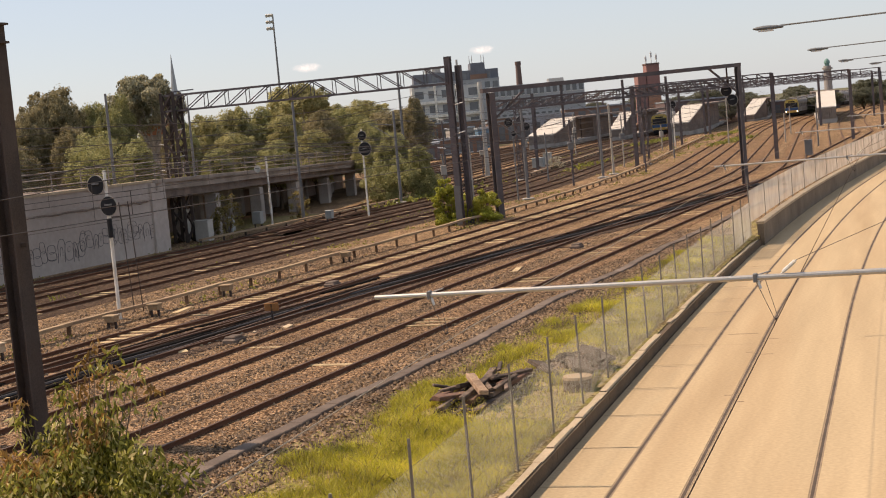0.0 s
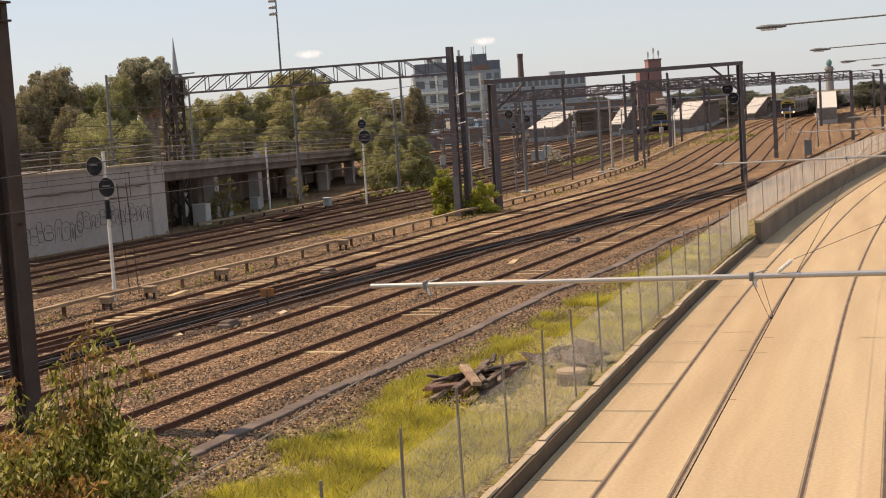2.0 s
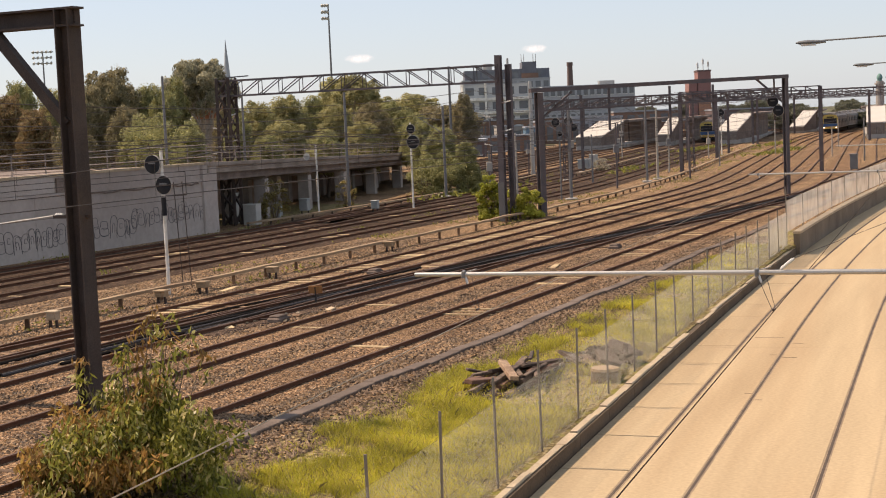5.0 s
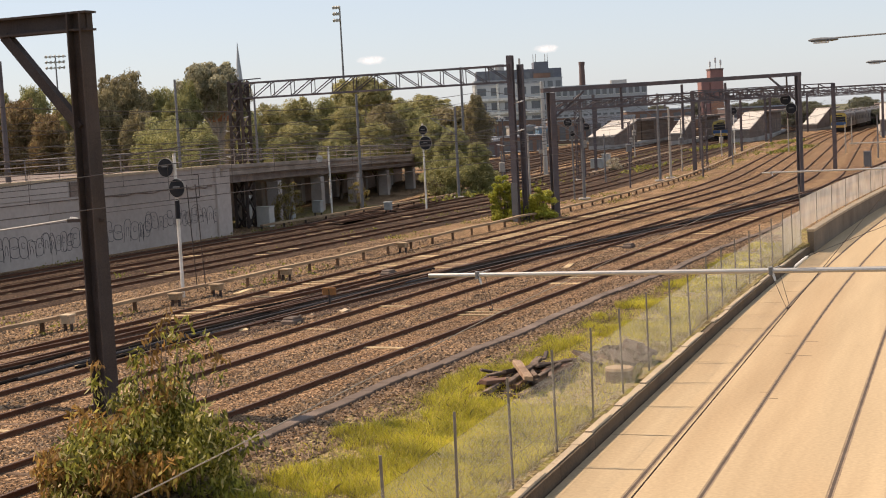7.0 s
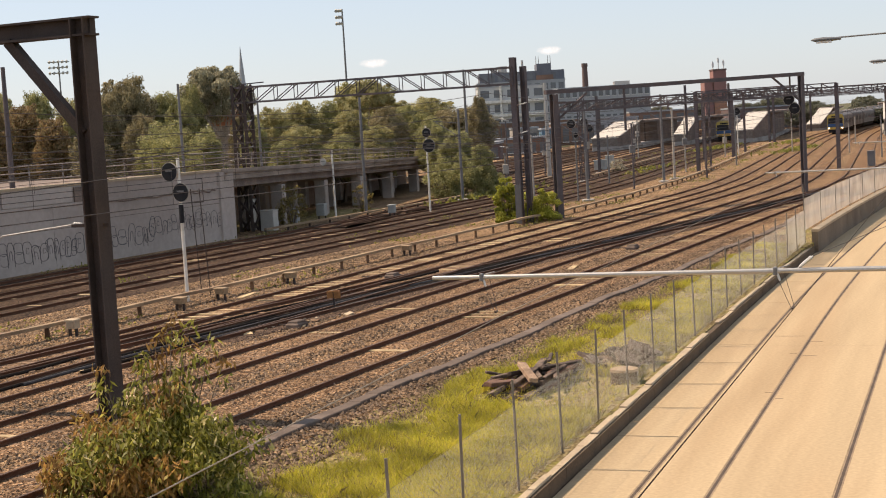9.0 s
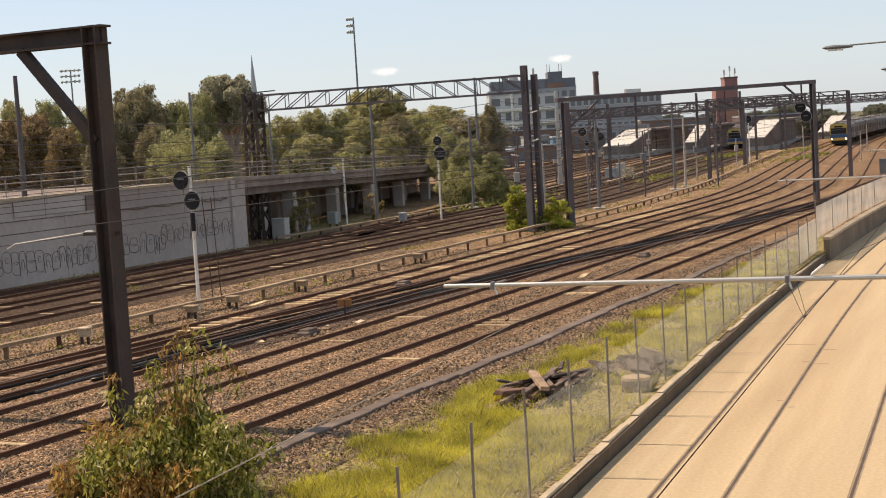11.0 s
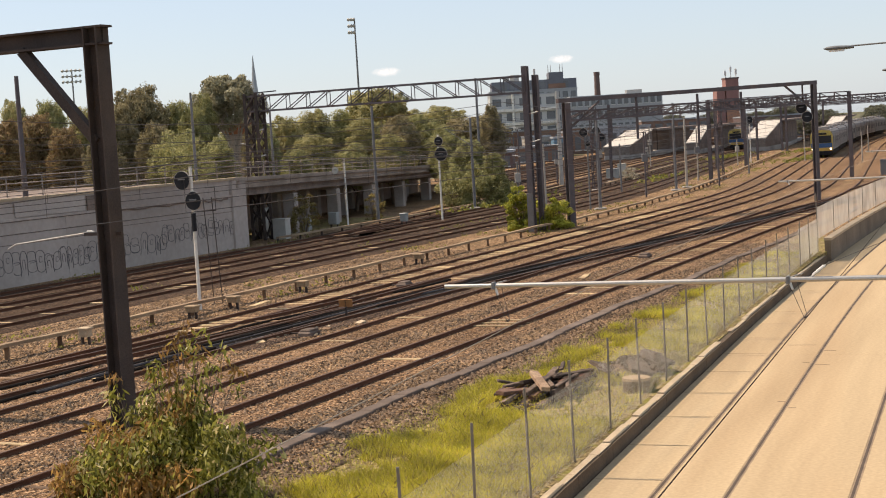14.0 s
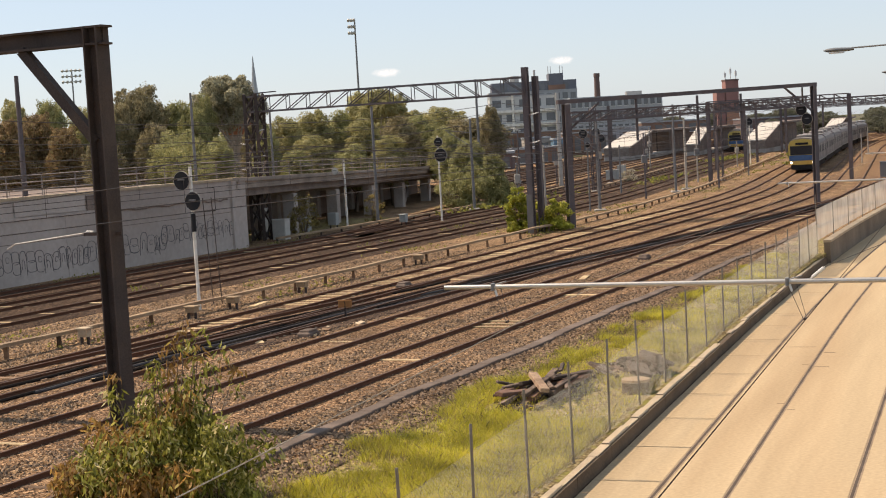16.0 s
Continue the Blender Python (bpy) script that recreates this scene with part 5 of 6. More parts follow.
def tree(x, y, z, h, w, kind, turn, label, group="trees behind the railway"):
    t = thing("tree", label, "tree", (x, y, z), group, turn=turn)
    for name, me in zip(("trunk", "crown"), TREE_KINDS[kind]):
        ob = new(name, me)
        ob.parent = t
        ob.scale = (w / 8, w / 8, h / 10)
    return t


LABELS = ["olive-green gum tree with drooping leaves behind the railway", "dense dark green tree on the embankment", "pale-trunked gum tree with an open crown", "leafy green tree behind the viaduct", "yellowish olive tree in the sun behind the tracks", "russet autumn-tinted tree on the embankment", "spreading gum with a flat open crown above the others"]
rnd = random.Random(12)
# front rows by place, height of the top above the yard, width: those behind the painted wall, then those behind the viaduct
LEFT_TREES = ((-35.5, 122, 10.4, 5.6, 5), (-34.6, 128, 11.0, 5.2, 5), (-30.2, 120, 9.5, 4.2, 5), (-39.6, 152, 13.1, 5.2, 1), (-49.2, 172, 13.3, 5.5, 4), (-28.4, 142, 13.6, 7.4, 0),
              (-28.5, 132, 11.4, 4.6, 0), (-25.6, 146, 12.0, 5.2, 1), (-22.7, 138, 10.5, 3.8, 3), (-24.6, 130, 9.6, 4.2, 0), (-20.8, 150, 14.4, 8.6, 2), (-23.3, 147, 12.1, 4.0, 3),
              (-17.7, 142, 9.2, 2.8, 0), (-26.5, 117, 8.0, 4.6, 0), (-21.5, 119, 7.3, 4.6, 3), (-18.7, 126, 7.5, 4.6, 3), (-38.5, 160, 11.8, 5.4, 4), (-18.0, 150, 9.8, 3.4, 1))
RIGHT_TREES = ((-17.1, 166, 9.6, 6.2, 4), (-14.2, 174, 10.3, 6.8, 4), (-11.1, 178, 10.3, 6.6, 3), (-7.1, 182, 13.0, 10.4, 6), (-7.9, 162, 8.9, 6.0, 4), (-4.3, 168, 9.5, 5.8, 0),
               (-1.6, 172, 9.2, 5.8, 3), (-12.0, 142, 7.3, 6.6, 4), (-7.8, 137, 6.3, 5.0, 3), (-15.6, 136, 8.5, 3.6, 1), (0.8, 150, 8.0, 4.2, 1), (5.7, 152, 9.8, 3.2, 0),
               (3.0, 137, 6.4, 4.4, 1), (5.1, 135, 5.0, 3.0, 1), (1.7, 142, 6.8, 3.8, 3), (-4.6, 146, 6.9, 5.0, 4), (-13.0, 134, 6.4, 4.0, 1))
for x, y, top, w, k in LEFT_TREES + RIGHT_TREES:
    tree(x, y, -0.2, top, w, k, rnd.uniform(0, 360), LABELS[k])
for i in range(20):
    x = -75 + i * 4.2
    tree(x, 195 + rnd.uniform(-12, 18), -0.2, rnd.uniform(8.5, 11.0), 11, rnd.choice((0, 1, 3, 4)), rnd.uniform(0, 360), "distant mixed tree of the park behind the railway", "park trees")
for i in range(22):
    x = 40 + i * 9
    tree(x, 520 + rnd.uniform(-30, 60), -0.5, rnd.uniform(7, 11), 14, 7, rnd.uniform(0, 360), "distant dark tree beyond the station", "trees beyond the station")


def shrub(x, y, z, h, w, mat, label, n=70, per=40, leaf=0.12, seed=1):
    r = random.Random(seed)
    s = thing("shrub", label, "shrub", (x, y, z))
    wood, crown = Shape(), Shape()
    for i in range(9):
        a = r.uniform(0, 6.28)
        e = Vector((math.cos(a) * w * 0.35, math.sin(a) * w * 0.35, h * r.uniform(0.5, 0.95)))
        wood.tube((0, 0, -0.1), e * 0.5 + Vector((0, 0, 0.1)), 0.03, 0.02, 5, False), wood.tube(e * 0.5 + Vector((0, 0, 0.1)), e, 0.02, 0.008, 5, False)
    for i in range(n):
        a, q = r.uniform(0, 6.28), r.random() ** 0.5
        c = Vector((math.cos(a) * w * 0.5 * q, math.sin(a) * w * 0.5 * q, h * r.uniform(0.05, 1.0) * (1.05 - 0.45 * q * q)))
        billow(crown, c, w * r.uniform(0.09, 0.15), per, leaf * 0.8, r, 0.2)
    part("stem", wood, BARK, s)
    part("foliage", crown, mat, s)
    return s


shrub(5.2, 95.9, -0.2, 2.9, 1.9, SHRUB_LEAF, "bright yellow-green bush at the foot of the truss column", 80, 170, 0.15, 3)
shrub(7.3, 96.6, -0.2, 2.2, 2.4, SHRUB_LEAF, "bright green bush between two portal columns", 80, 170, 0.15, 4)
shrub(-9.9, 106, -0.2, 3.4, 2.2, DRY_LEAF, "yellowish vine growing up a viaduct pier", 50, 40, 0.18, 5)
shrub(-5.3, 118, -0.2, 3.0, 1.6, DRY_LEAF, "yellowish weed bush by the viaduct", 30, 30, 0.18, 6)
shrub(22.5, 172.0, -0.2, 1.4, 2.4, PLUME, "pale feathery grass clump beside the tracks", 24, 30, 0.25, 7)


for i, (x, y, h, w) in enumerate(((3.2, 133, 3.8, 3.4), (4.8, 134, 3.0, 3.2), (6.2, 137, 2.0, 2.6), (1.4, 133, 3.4, 3.2), (-20, 116, 4.0, 4.5))):
    shrub(x, y, -0.2 if x > -10 else 4.2, h, w, GREEN_LEAF, "dense dark green shrub beside the viaduct end", 90, 70, 0.2, 40 + i)


def near_bush():
    """A young gum by the trough: stems, drooping leaves in sprays, some dry."""
    r = random.Random(31)
    b = thing("gum_sapling", "young gum bush with drooping green and rust-brown leaves", "bush", (-5.35, 26.9, -0.25))
    wood, crown = Shape(), Shape()
    sprays = []
    for i in range(30):
        a, q = r.uniform(0, 6.28), r.random() ** 0.5
        e = Vector((math.cos(a) * 1.8 * q, math.sin(a) * 1.7 * q, (2.3 + 0.35 * q * math.cos(a)) * (1 - 0.5 * q * q) * r.uniform(0.55, 1.0)))
        m = e * 0.5 + Vector((0, 0, 0.25))
        wood.tube((0.1 * math.cos(a), 0.1 * math.sin(a), 0), m, 0.028, 0.018, 5, False), wood.tube(m, e, 0.018, 0.006, 5, False)
        sprays += [(e, 0.42), (m.lerp(e, 0.55), 0.45), (m, 0.4)]
    for x, y, z in ((-0.15, 0.5, 3.0), (-0.3, 0.8, 2.7), (0.2, 0.4, 2.75), (-1.0, 0.6, 2.35), (-1.05, 0.7, 2.75), (0.05, 0.6, 3.2), (0.45, 0.3, 3.7), (0.75, 0.3, 3.55), (1.15, 0.35, 3.2), (0.3, 0.5, 3.45), (-0.2, 0.3, 2.85), (0.95, 0.2, 2.9), (0.6, 0.4, 3.1), (1.35, 0.3, 2.75)):
        z *= 0.94
        wood.tube((x * 0.4, y * 0.4, 0.5), (x, y, z), 0.02, 0.005, 5, False)
        sprays += [((x, y, z), 0.2), ((x, y, z - 0.35), 0.22)]
    for i in range(46):
        a, q = r.uniform(0, 6.28), r.random() ** 0.5
        sprays.append((Vector((math.cos(a) * 1.8 * q, math.sin(a) * 1.7 * q, r.uniform(0.1, 2.1) * (1.05 - 0.5 * q * q))), 0.4))
    dry = Shape()
    for c, rad in sprays:
        c = Vector(c)
        brown = (c.x < 0.5 + r.uniform(-1.6, 0.5) and r.random() < 0.5) or (c.z > 2.3 and r.random() < 0.5)
        leaf_quads(dry if brown else crown, c, rad, 125 if rad > 0.3 else 18, 0.17, r, 1.5, 0.9, 0.46)
    part("stem", wood, BARK, b)
    part("foliage", crown, NEAR_LEAF, b)
    part("dry_foliage", dry, RUSTY_LEAF, b, "rust-brown drying leaves")


near_bush()


def grass():
    """Blades and tufts on the verge between trough and fence, in uneven drifts."""
    r = random.Random(9)
    for name, mat, count, label, lo, hi in (("grass", GRASS, 250000, "tall yellow-green grass along the tramway verge", 0.08, 0.32), ("dry_grass", DRY_GRASS, 70000, "dry straw-coloured grass on the verge", 0.10, 0.36)):
        sh = Shape()
        made = 0
        straw = mat is DRY_GRASS
        while made < count:
            s, k = 8 + 62 * r.random() ** 1.25, r.random()
            if straw and r.random() < 0.4:
                k = 1 - 0.3 * k         # straw gathers along the fence
            edge = tw(s, -8.28 if straw else -8.35)
            v1 = edge.x * N.x + edge.y * N.y
            v = -15.7 + (v1 + 15.7) * k
            p = U * s + N * v
            d = noise.noise(p * 0.35) + 0.6 * noise.noise(p * 1.3)
            heap = 32.0 < s < 42.5 and -14.6 < v < -9.0
            need = -0.5 + 0.7 * (max(0, (-v - 12.6)) / 3.0) + (0.95 if heap else 0) + 0.2 * (s > 46) + (-0.25 if straw else 0.35 * max(0.0, k - 0.72) / 0.28)
            if d < need and r.random() < 0.95:
                continue
            z = ground_height(s, v) - 0.03 + 0.05 * noise.noise(Vector((p.x, p.y, 0)) * 0.9)
            h = r.uniform(lo, hi) * (0.85 + 0.45 * d)
            a = r.uniform(0, 6.28)
            w = Vector((math.cos(a), math.sin(a), 0)) * 0.006
            tip = Vector((r.gauss(0, 0.3), r.gauss(0, 0.3), 1)) * h
            k0 = len(sh.v)
            b0 = Vector((p.x, p.y, z))
            sh.v += [tuple(b0 - w), tuple(b0 + w), tuple(b0 + tip * 0.6 + w * 0.7), tuple(b0 + tip + Vector((tip.x, tip.y, -0.1 * h)) * 0.4), tuple(b0 + tip * 0.6 - w * 0.7)]
            sh.f.append((k0, k0 + 1, k0 + 2, k0 + 3, k0 + 4))
            made += 1
        solid(name, sh, mat, label, "grass", kind="stuff")
    flowers = Shape()
    for _ in range(26000):
        s, k = 10 + 45 * r.random() ** 1.2, r.random()
        edge = tw(s, -8.25)
        v = -15.2 + (edge.x * N.x + edge.y * N.y + 15.2) * k
        p = U * s + N * v
        if noise.noise(p * 0.35) + 0.6 * noise.noise(p * 1.3) < -0.3 + 0.8 * (max(0, (-v - 12.6)) / 3.0) + (0.9 if 33.0 < s < 42.5 and -13.2 < v < -9.0 else 0):
            continue
        z = ground_height(s, v) + r.uniform(0.14, 0.32)
        leaf_quads(flowers, Vector((p.x, p.y, z)), 0.05, 1, 0.03, r, -0.3)
    solid("flowers", flowers, FLOWER, "small yellow flowers among the verge grass", "flowers", kind="stuff")
    weeds = Shape()
    for _ in range(2400):
        s, v = r.uniform(40, 230), r.choice((-34.3, -37.5, -38.2, -43.2, -52, -33.8)) + r.gauss(0, 0.5)
        p = rw(s, v, -0.19)
        if noise.noise(p * 0.12) < 0.05:
            continue
        leaf_quads(weeds, p + Vector((0, 0, 0.08)), 0.2, 5, 0.13, r, -0.6)
    for x, y, n in ((46.0, 232.0, 190), (52.0, 205.0, 170), (25.5, 168.0, 40), (5.6, 132.0, 60), (60.0, 240.0, 120)):
        for _ in range(n):
            p = Vector((x, y, -0.15 + grade(y / 0.95))) + U * r.gauss(0, 7) + N * r.gauss(0, 0.7)
            leaf_quads(weeds, p + Vector((0, 0, 0.15)), 0.25, 4, 0.32, r, -0.8)
    solid("weeds", weeds, WEED_LEAF, "low green weeds between the railway tracks", "weeds", kind="stuff")


grass()


def stones():
    """Loose stones on the ballast shoulder and bank nearest the tramway."""
    r = random.Random(14)
    sh = Shape()
    for _ in range(130000):
        s, v = 12 + 64 * r.random() ** 1.25, -15.1 - 24 * r.random() ** 1.5
        p = U * s + N * v
        z = ground_height(s, v)
        a = r.uniform(0.022, 0.055)
        k = len(sh.v)
        c = Vector((p.x, p.y, z + a * 0.25))
        ring = [c + Vector((math.cos(t + r.uniform(-0.4, 0.4)) * a * r.uniform(0.7, 1.3), math.sin(t) * a * r.uniform(0.7, 1.3), r.uniform(-0.3, 0.2) * a)) for t in (0.2, 1.5, 2.8, 4.0, 5.2)]
        sh.v += [tuple(q) for q in ring] + [tuple(c + Vector((r.uniform(-0.3, 0.3) * a, r.uniform(-0.3, 0.3) * a, a * r.uniform(0.6, 1.0))))]
        sh.f += [(k + i, k + (i + 1) % 5, k + 5) for i in range(5)]
    solid("ballast_stones", sh, BALLAST_STONE, "loose brown crushed stones on the ballast shoulder", "stones", kind="stuff")


stones()


# ---------------------------------------------------------------- clutter on the ground
def timber_pile():
    t = thing("timber_pile", "heap of discarded weathered sleepers and beams in the grass", "timber pile", tuple(tw(35.9, -10.85, -0.30)), turn=-27)
    r = random.Random(5)

    def beam(x, y, z, L, w, h, turn, dip, roll, mat, label=""):
        m = Matrix.Translation((x, y, z)) @ Matrix.Rotation(turn, 4, "Z") @ Matrix.Rotation(dip, 4, "X") @ Matrix.Rotation(roll, 4, "Y")
        part("beam", Shape().bevel_box(-w, -L / 2, -h, w, L / 2, h, 0.015, m), mat, t, label)

    # old sleepers lie nearly side by side, others slid askew over them
    for i in range(7):
        beam(-0.62 + 0.22 * i + r.uniform(-0.04, 0.04), r.uniform(-1.1, 1.1), 0.07, r.uniform(2.2, 3.0), r.uniform(0.09, 0.12), 0.06, r.gauss(0, 0.07), r.gauss(0, 0.02), r.gauss(0, 0.05), OLD_BEAM)
    for i in range(6):
        beam(-0.5 + 0.2 * i + r.uniform(-0.06, 0.06), r.uniform(-1.3, 1.4), 0.21 + r.uniform(0, 0.03), r.uniform(1.7, 2.7), r.uniform(0.08, 0.11), 0.055, r.gauss(0, 0.13), r.gauss(0, 0.03), r.gauss(0, 0.12), OLD_BEAM if i % 3 else RED_TIMBER)
    for i in range(4):
        beam(-0.25 + 0.2 * i, r.uniform(-0.6, 1.2), 0.36, r.uniform(1.4, 2.3), 0.08, 0.045, r.gauss(0, 0.2), r.gauss(0, 0.05), r.gauss(0, 0.2), OLD_BEAM)
    beam(0.62, 0.7, 0.30, 1.5, 0.13, 0.05, -0.06, 0.03, 0.25, RED_TIMBER, "reddish split plank")
    beam(-0.15, -1.35, 0.30, 1.3, 0.10, 0.05, -0.18, -0.12, 0.2, RED_TIMBER, "reddish split plank")
    beam(0.24, -0.7, 0.47, 1.9, 0.115, 0.055, 0.56, 0.06, 0.12, PINK_TIMBER, "sun-bleached pinkish beam on top")
    for i in range(12):
        beam(r.uniform(-0.75, 0.75), r.uniform(-1.6, 1.9), r.uniform(0.2, 0.42), r.uniform(0.6, 1.7), r.uniform(0.04, 0.07), 0.03, r.gauss(0, 0.35), r.gauss(0, 0.08), r.uniform(-0.5, 0.5), OLD_BEAM)
    for i in range(7):
        beam(r.uniform(-0.7, 0.7), -2.2 + r.gauss(0, 0.35), 0.06, r.uniform(0.3, 0.8), 0.05, 0.035, r.uniform(0, 3), 0.05, r.uniform(0, 0.4), OLD_BEAM)
    ru = thing("rubble_heap", "low heap of brown earth and broken concrete behind the fence", "rubble", tuple(tw(39.6, -9.35, -0.24)), turn=-27)
    mound = Shape()
    for i in range(9):
        for k in range(24):
            a, q = 6.2832 * k / 24, i / 8
            p = Vector((math.cos(a) * q * 0.95, math.sin(a) * q * 1.7, 0))
            p.z = 0.24 * (1 - q * q) + 0.14 * noise.noise(p * 2.3) - 0.05
            mound.v.append(tuple(p))
    mound.f = [(i * 24 + k, (i + 1) * 24 + k, (i + 1) * 24 + (k + 1) % 24, i * 24 + (k + 1) % 24) for i in range(8) for k in range(24)]
    part("earth", mound, SPOIL, ru)
    for i in range(120):
        a, q = r.uniform(0, 6.28), r.random() ** 0.6
        c = Vector((math.cos(a) * q * 1.0, math.sin(a) * q * 1.8, 0.21 * (1 - q * q)))
        e = r.uniform(0.02, 0.06) * (2.2 if r.random() < 0.12 else 1)
        m = Matrix.Translation(c) @ Euler((r.uniform(0, 3), r.uniform(0, 3), r.uniform(0, 3))).to_matrix().to_4x4()
        part("lump", Shape().bevel_box(-e, -e * r.uniform(0.6, 1), -e * 0.6, e, e, e * 0.6, e * 0.25, m), STONE, ru)
    for x, y, a, L in ((0.55, -0.9, 0.5, 0.5), (0.75, 0.2, -0.3, 0.42), (-0.3, -1.2, 1.1, 0.45), (0.2, 1.0, 0.2, 0.5)):
        m = Matrix.Translation((x, y, 0.16)) @ Euler((0.25 * a, 0.3, a)).to_matrix().to_4x4()
        part("slab", Shape().bevel_box(-L * 0.6, -L, -0.05, L * 0.6, L, 0.05, 0.02, m), STONE, ru)
    sh = thing("concrete_pipe_stub", "short upright stub of pale broken concrete among the rubble", "rubble", tuple(tw(39.4, -8.62, -0.30)), turn=-20)
    part("stub", Shape().tube((0, 0, 0), (0.05, 0, 0.5), 0.13, 0.08, 9), STONE, sh)
    sl = thing("concrete_pit", "round concrete pit with a pale lid on the verge", "pit", tuple(tw(36.95, -8.62, -0.50)))
    part("ring", Shape().tube((0, 0, 0), (0, 0, 0.38), 0.36, 0.36, 24), DARK_CONCRETE, sl)
    part("lid", Shape().tube((0, 0, 0.38), (0, 0, 0.45), 0.37, 0.36, 24), TROUGH_RAISED, sl, "pale round concrete lid")


def cabinet(x, y, w, d, h, label, mat, legs=False, turn=None):
    c = thing("relay_cabinet", label, "equipment cabinet", (x, y, -0.2), "trackside cabinets", turn=-25 if turn is None else turn)
    z = 0.35 if legs else 0.0
    part("body", Shape().bevel_box(-w / 2, -d / 2, z, w / 2, d / 2, h, 0.02), mat, c)
    part("roof", Shape().bevel_box(-w / 2 - 0.04, -d / 2 - 0.04, h, w / 2 + 0.04, d / 2 + 0.04, h + 0.06, 0.02), mat, c)
    part("door", Shape().box(-w / 2 + 0.05, -d / 2 - 0.02, z + 0.08, w / 2 - 0.05, -d / 2 - 0.003, h - 0.08), mat, c)
    if legs:
        for x0 in (-w / 2 + 0.06, w / 2 - 0.06):
            part("leg", Shape().box(x0 - 0.04, -0.04, 0, x0 + 0.04, 0.04, z), STEEL, c)


timber_pile()
cabinet(-11.2, 102.8, 1.05, 0.7, 1.45, "pale grey trackside cabinet beside the viaduct", PALE_BOX)
cabinet(-12.6, 104.6, 0.4, 0.5, 2.2, "narrow pale cabinet at the lattice mast", PALE_BOX)
cabinet(-8.2, 112.4, 0.7, 0.5, 1.2, "small grey trackside box on legs", GREEN_BOX, True)
cabinet(-2.8, 110.9, 0.5, 0.45, 0.9, "small grey box beside the raised trough", GREEN_BOX, True)
cabinet(-10.0, 109.5, 0.5, 0.5, 1.1, "grey mushroom-topped trackside box", GREEN_BOX)
cabinet(21.2, 179.0, 1.4, 0.9, 1.3, "blue-grey equipment cabinet between the sidings", GREEN_BOX)
cabinet(22.9, 183.5, 0.9, 0.9, 1.7, "tall pale equipment cabinet between the sidings", PALE_BOX)
cabinet(44.6, 147.0, 0.7, 0.6, 1.6, "dark equipment box on the mast beside the line", GREY_STEEL)
for s, v in ((47.5, -33.45), (50.5, -33.5), (56.0, -33.45), (35.5, -33.5), (68.2, -33.65)):
    p = rw(s, v)
    cabinet(p.x, p.y, 0.45, 0.35, 0.55, "small rusty junction box on legs beside the trough", TROUGH_RAISED, True)


def point_machine(s, v, label):
    p = rw(s, v, -0.16)
    m = thing("point_machine", label, "point machine", tuple(p), "point machines", turn=-25)
    part("casing", Shape().bevel_box(-0.25, -0.4, 0, 0.25, 0.4, 0.2, 0.05), TROUGH, m)
    part("rod", Shape().tube((-0.3, 0.1, 0.1), (-1.6, 0.1, 0.1), 0.025, 0.025, 6), STEEL, m)
    part("cover", Shape().bevel_box(-0.2, -0.3, 0.2, 0.2, 0.3, 0.27, 0.03), TROUGH, m)


for s, v in ((43.4, -25.8), (69.3, -21.8), (58, -29.4)):
    point_machine(s, v, "squat grey point machine between the rails")
om = thing("marker_sign", "faded orange board on a short post between the tracks", "sign", (-3.75, 54.6, -0.2), turn=-20)
part("post", Shape().box(-0.03, -0.03, 0, 0.03, 0.03, 0.75), STEEL, om)
part("board", Shape().bevel_box(-0.27, -0.03, 0.5, 0.27, 0.03, 0.78, 0.01), ORANGE, om)
# black and grey cables that lie along the diagonal crossover
# paler grey puts the highlights on the cable bundle into the colour
CABLE_GREY = material("cable_sheen_grey", (0.085, 0.08, 0.08), 0.95, 0, 0.2, 5, 20, 0, spec=0.03)
for off, s0, s1, mat, word in ((-0.55, 30, 100, CABLE, "black"), (-0.25, 32, 110, CABLE_GREY, "grey"), (0.05, 34, 112, CABLE, "black"), (0.35, 36, 112, CABLE, "black"), (0.5, 40, 96, CABLE_GREY, "grey"), (-0.75, 38, 84, CABLE, "black"), (-2.0, 26, 60, CABLE, "black")):
    pts = [rw(s0 + (s1 - s0) * i / 40, ladder(s0 + (s1 - s0) * i / 40) + off + 0.12 * math.sin(i * 0.7 + off * 9), -0.06) for i in range(41)]
    solid("track_cable", Shape().line(pts, 0.05, 6), mat, "thick %s cable lying on the ballast along the crossover" % word, "cable", "track cables")
for s, v, a in ((61, -22.0, 0.2), (52, -33.2, 0.2), (66, -42.9, 0.1)):
    p = rw(s, v, -0.15)
    solid("loose_plank", Shape().bevel_box(-0.14, -0.9, 0, 0.14, 0.9, 0.07, 0.01, Matrix.Translation(p) @ Matrix.Rotation(a - HEAD, 4, "Z")), TIMBER, "pale loose plank lying on the ballast", "plank", "loose planks")

# broken bits of concrete and timber round the point machine
sc = thing("scattered_debris", "pale broken concrete and timber bits beside the point machine", "debris", tuple(rw(43.6, -26.6, -0.15)))
rr = random.Random(77)
for i in range(26):
    p = U * rr.gauss(0, 1.3) + N * rr.gauss(0, 0.6) + Vector((0, 0, 0.04))
    e = rr.uniform(0.05, 0.16)
    m = Matrix.Translation(p) @ Matrix.Rotation(rr.uniform(0, 3), 4, "Z") @ Matrix.Rotation(rr.uniform(-0.3, 0.3), 4, "X")
    part("piece", Shape().bevel_box(-e * rr.uniform(0.8, 2.6), -e, -0.03, e, e * 0.8, 0.05, 0.012, m), rr.choice((KERB_TOP, BROWN_TIMBER, BROWN_TIMBER, TIMBER)), sc)
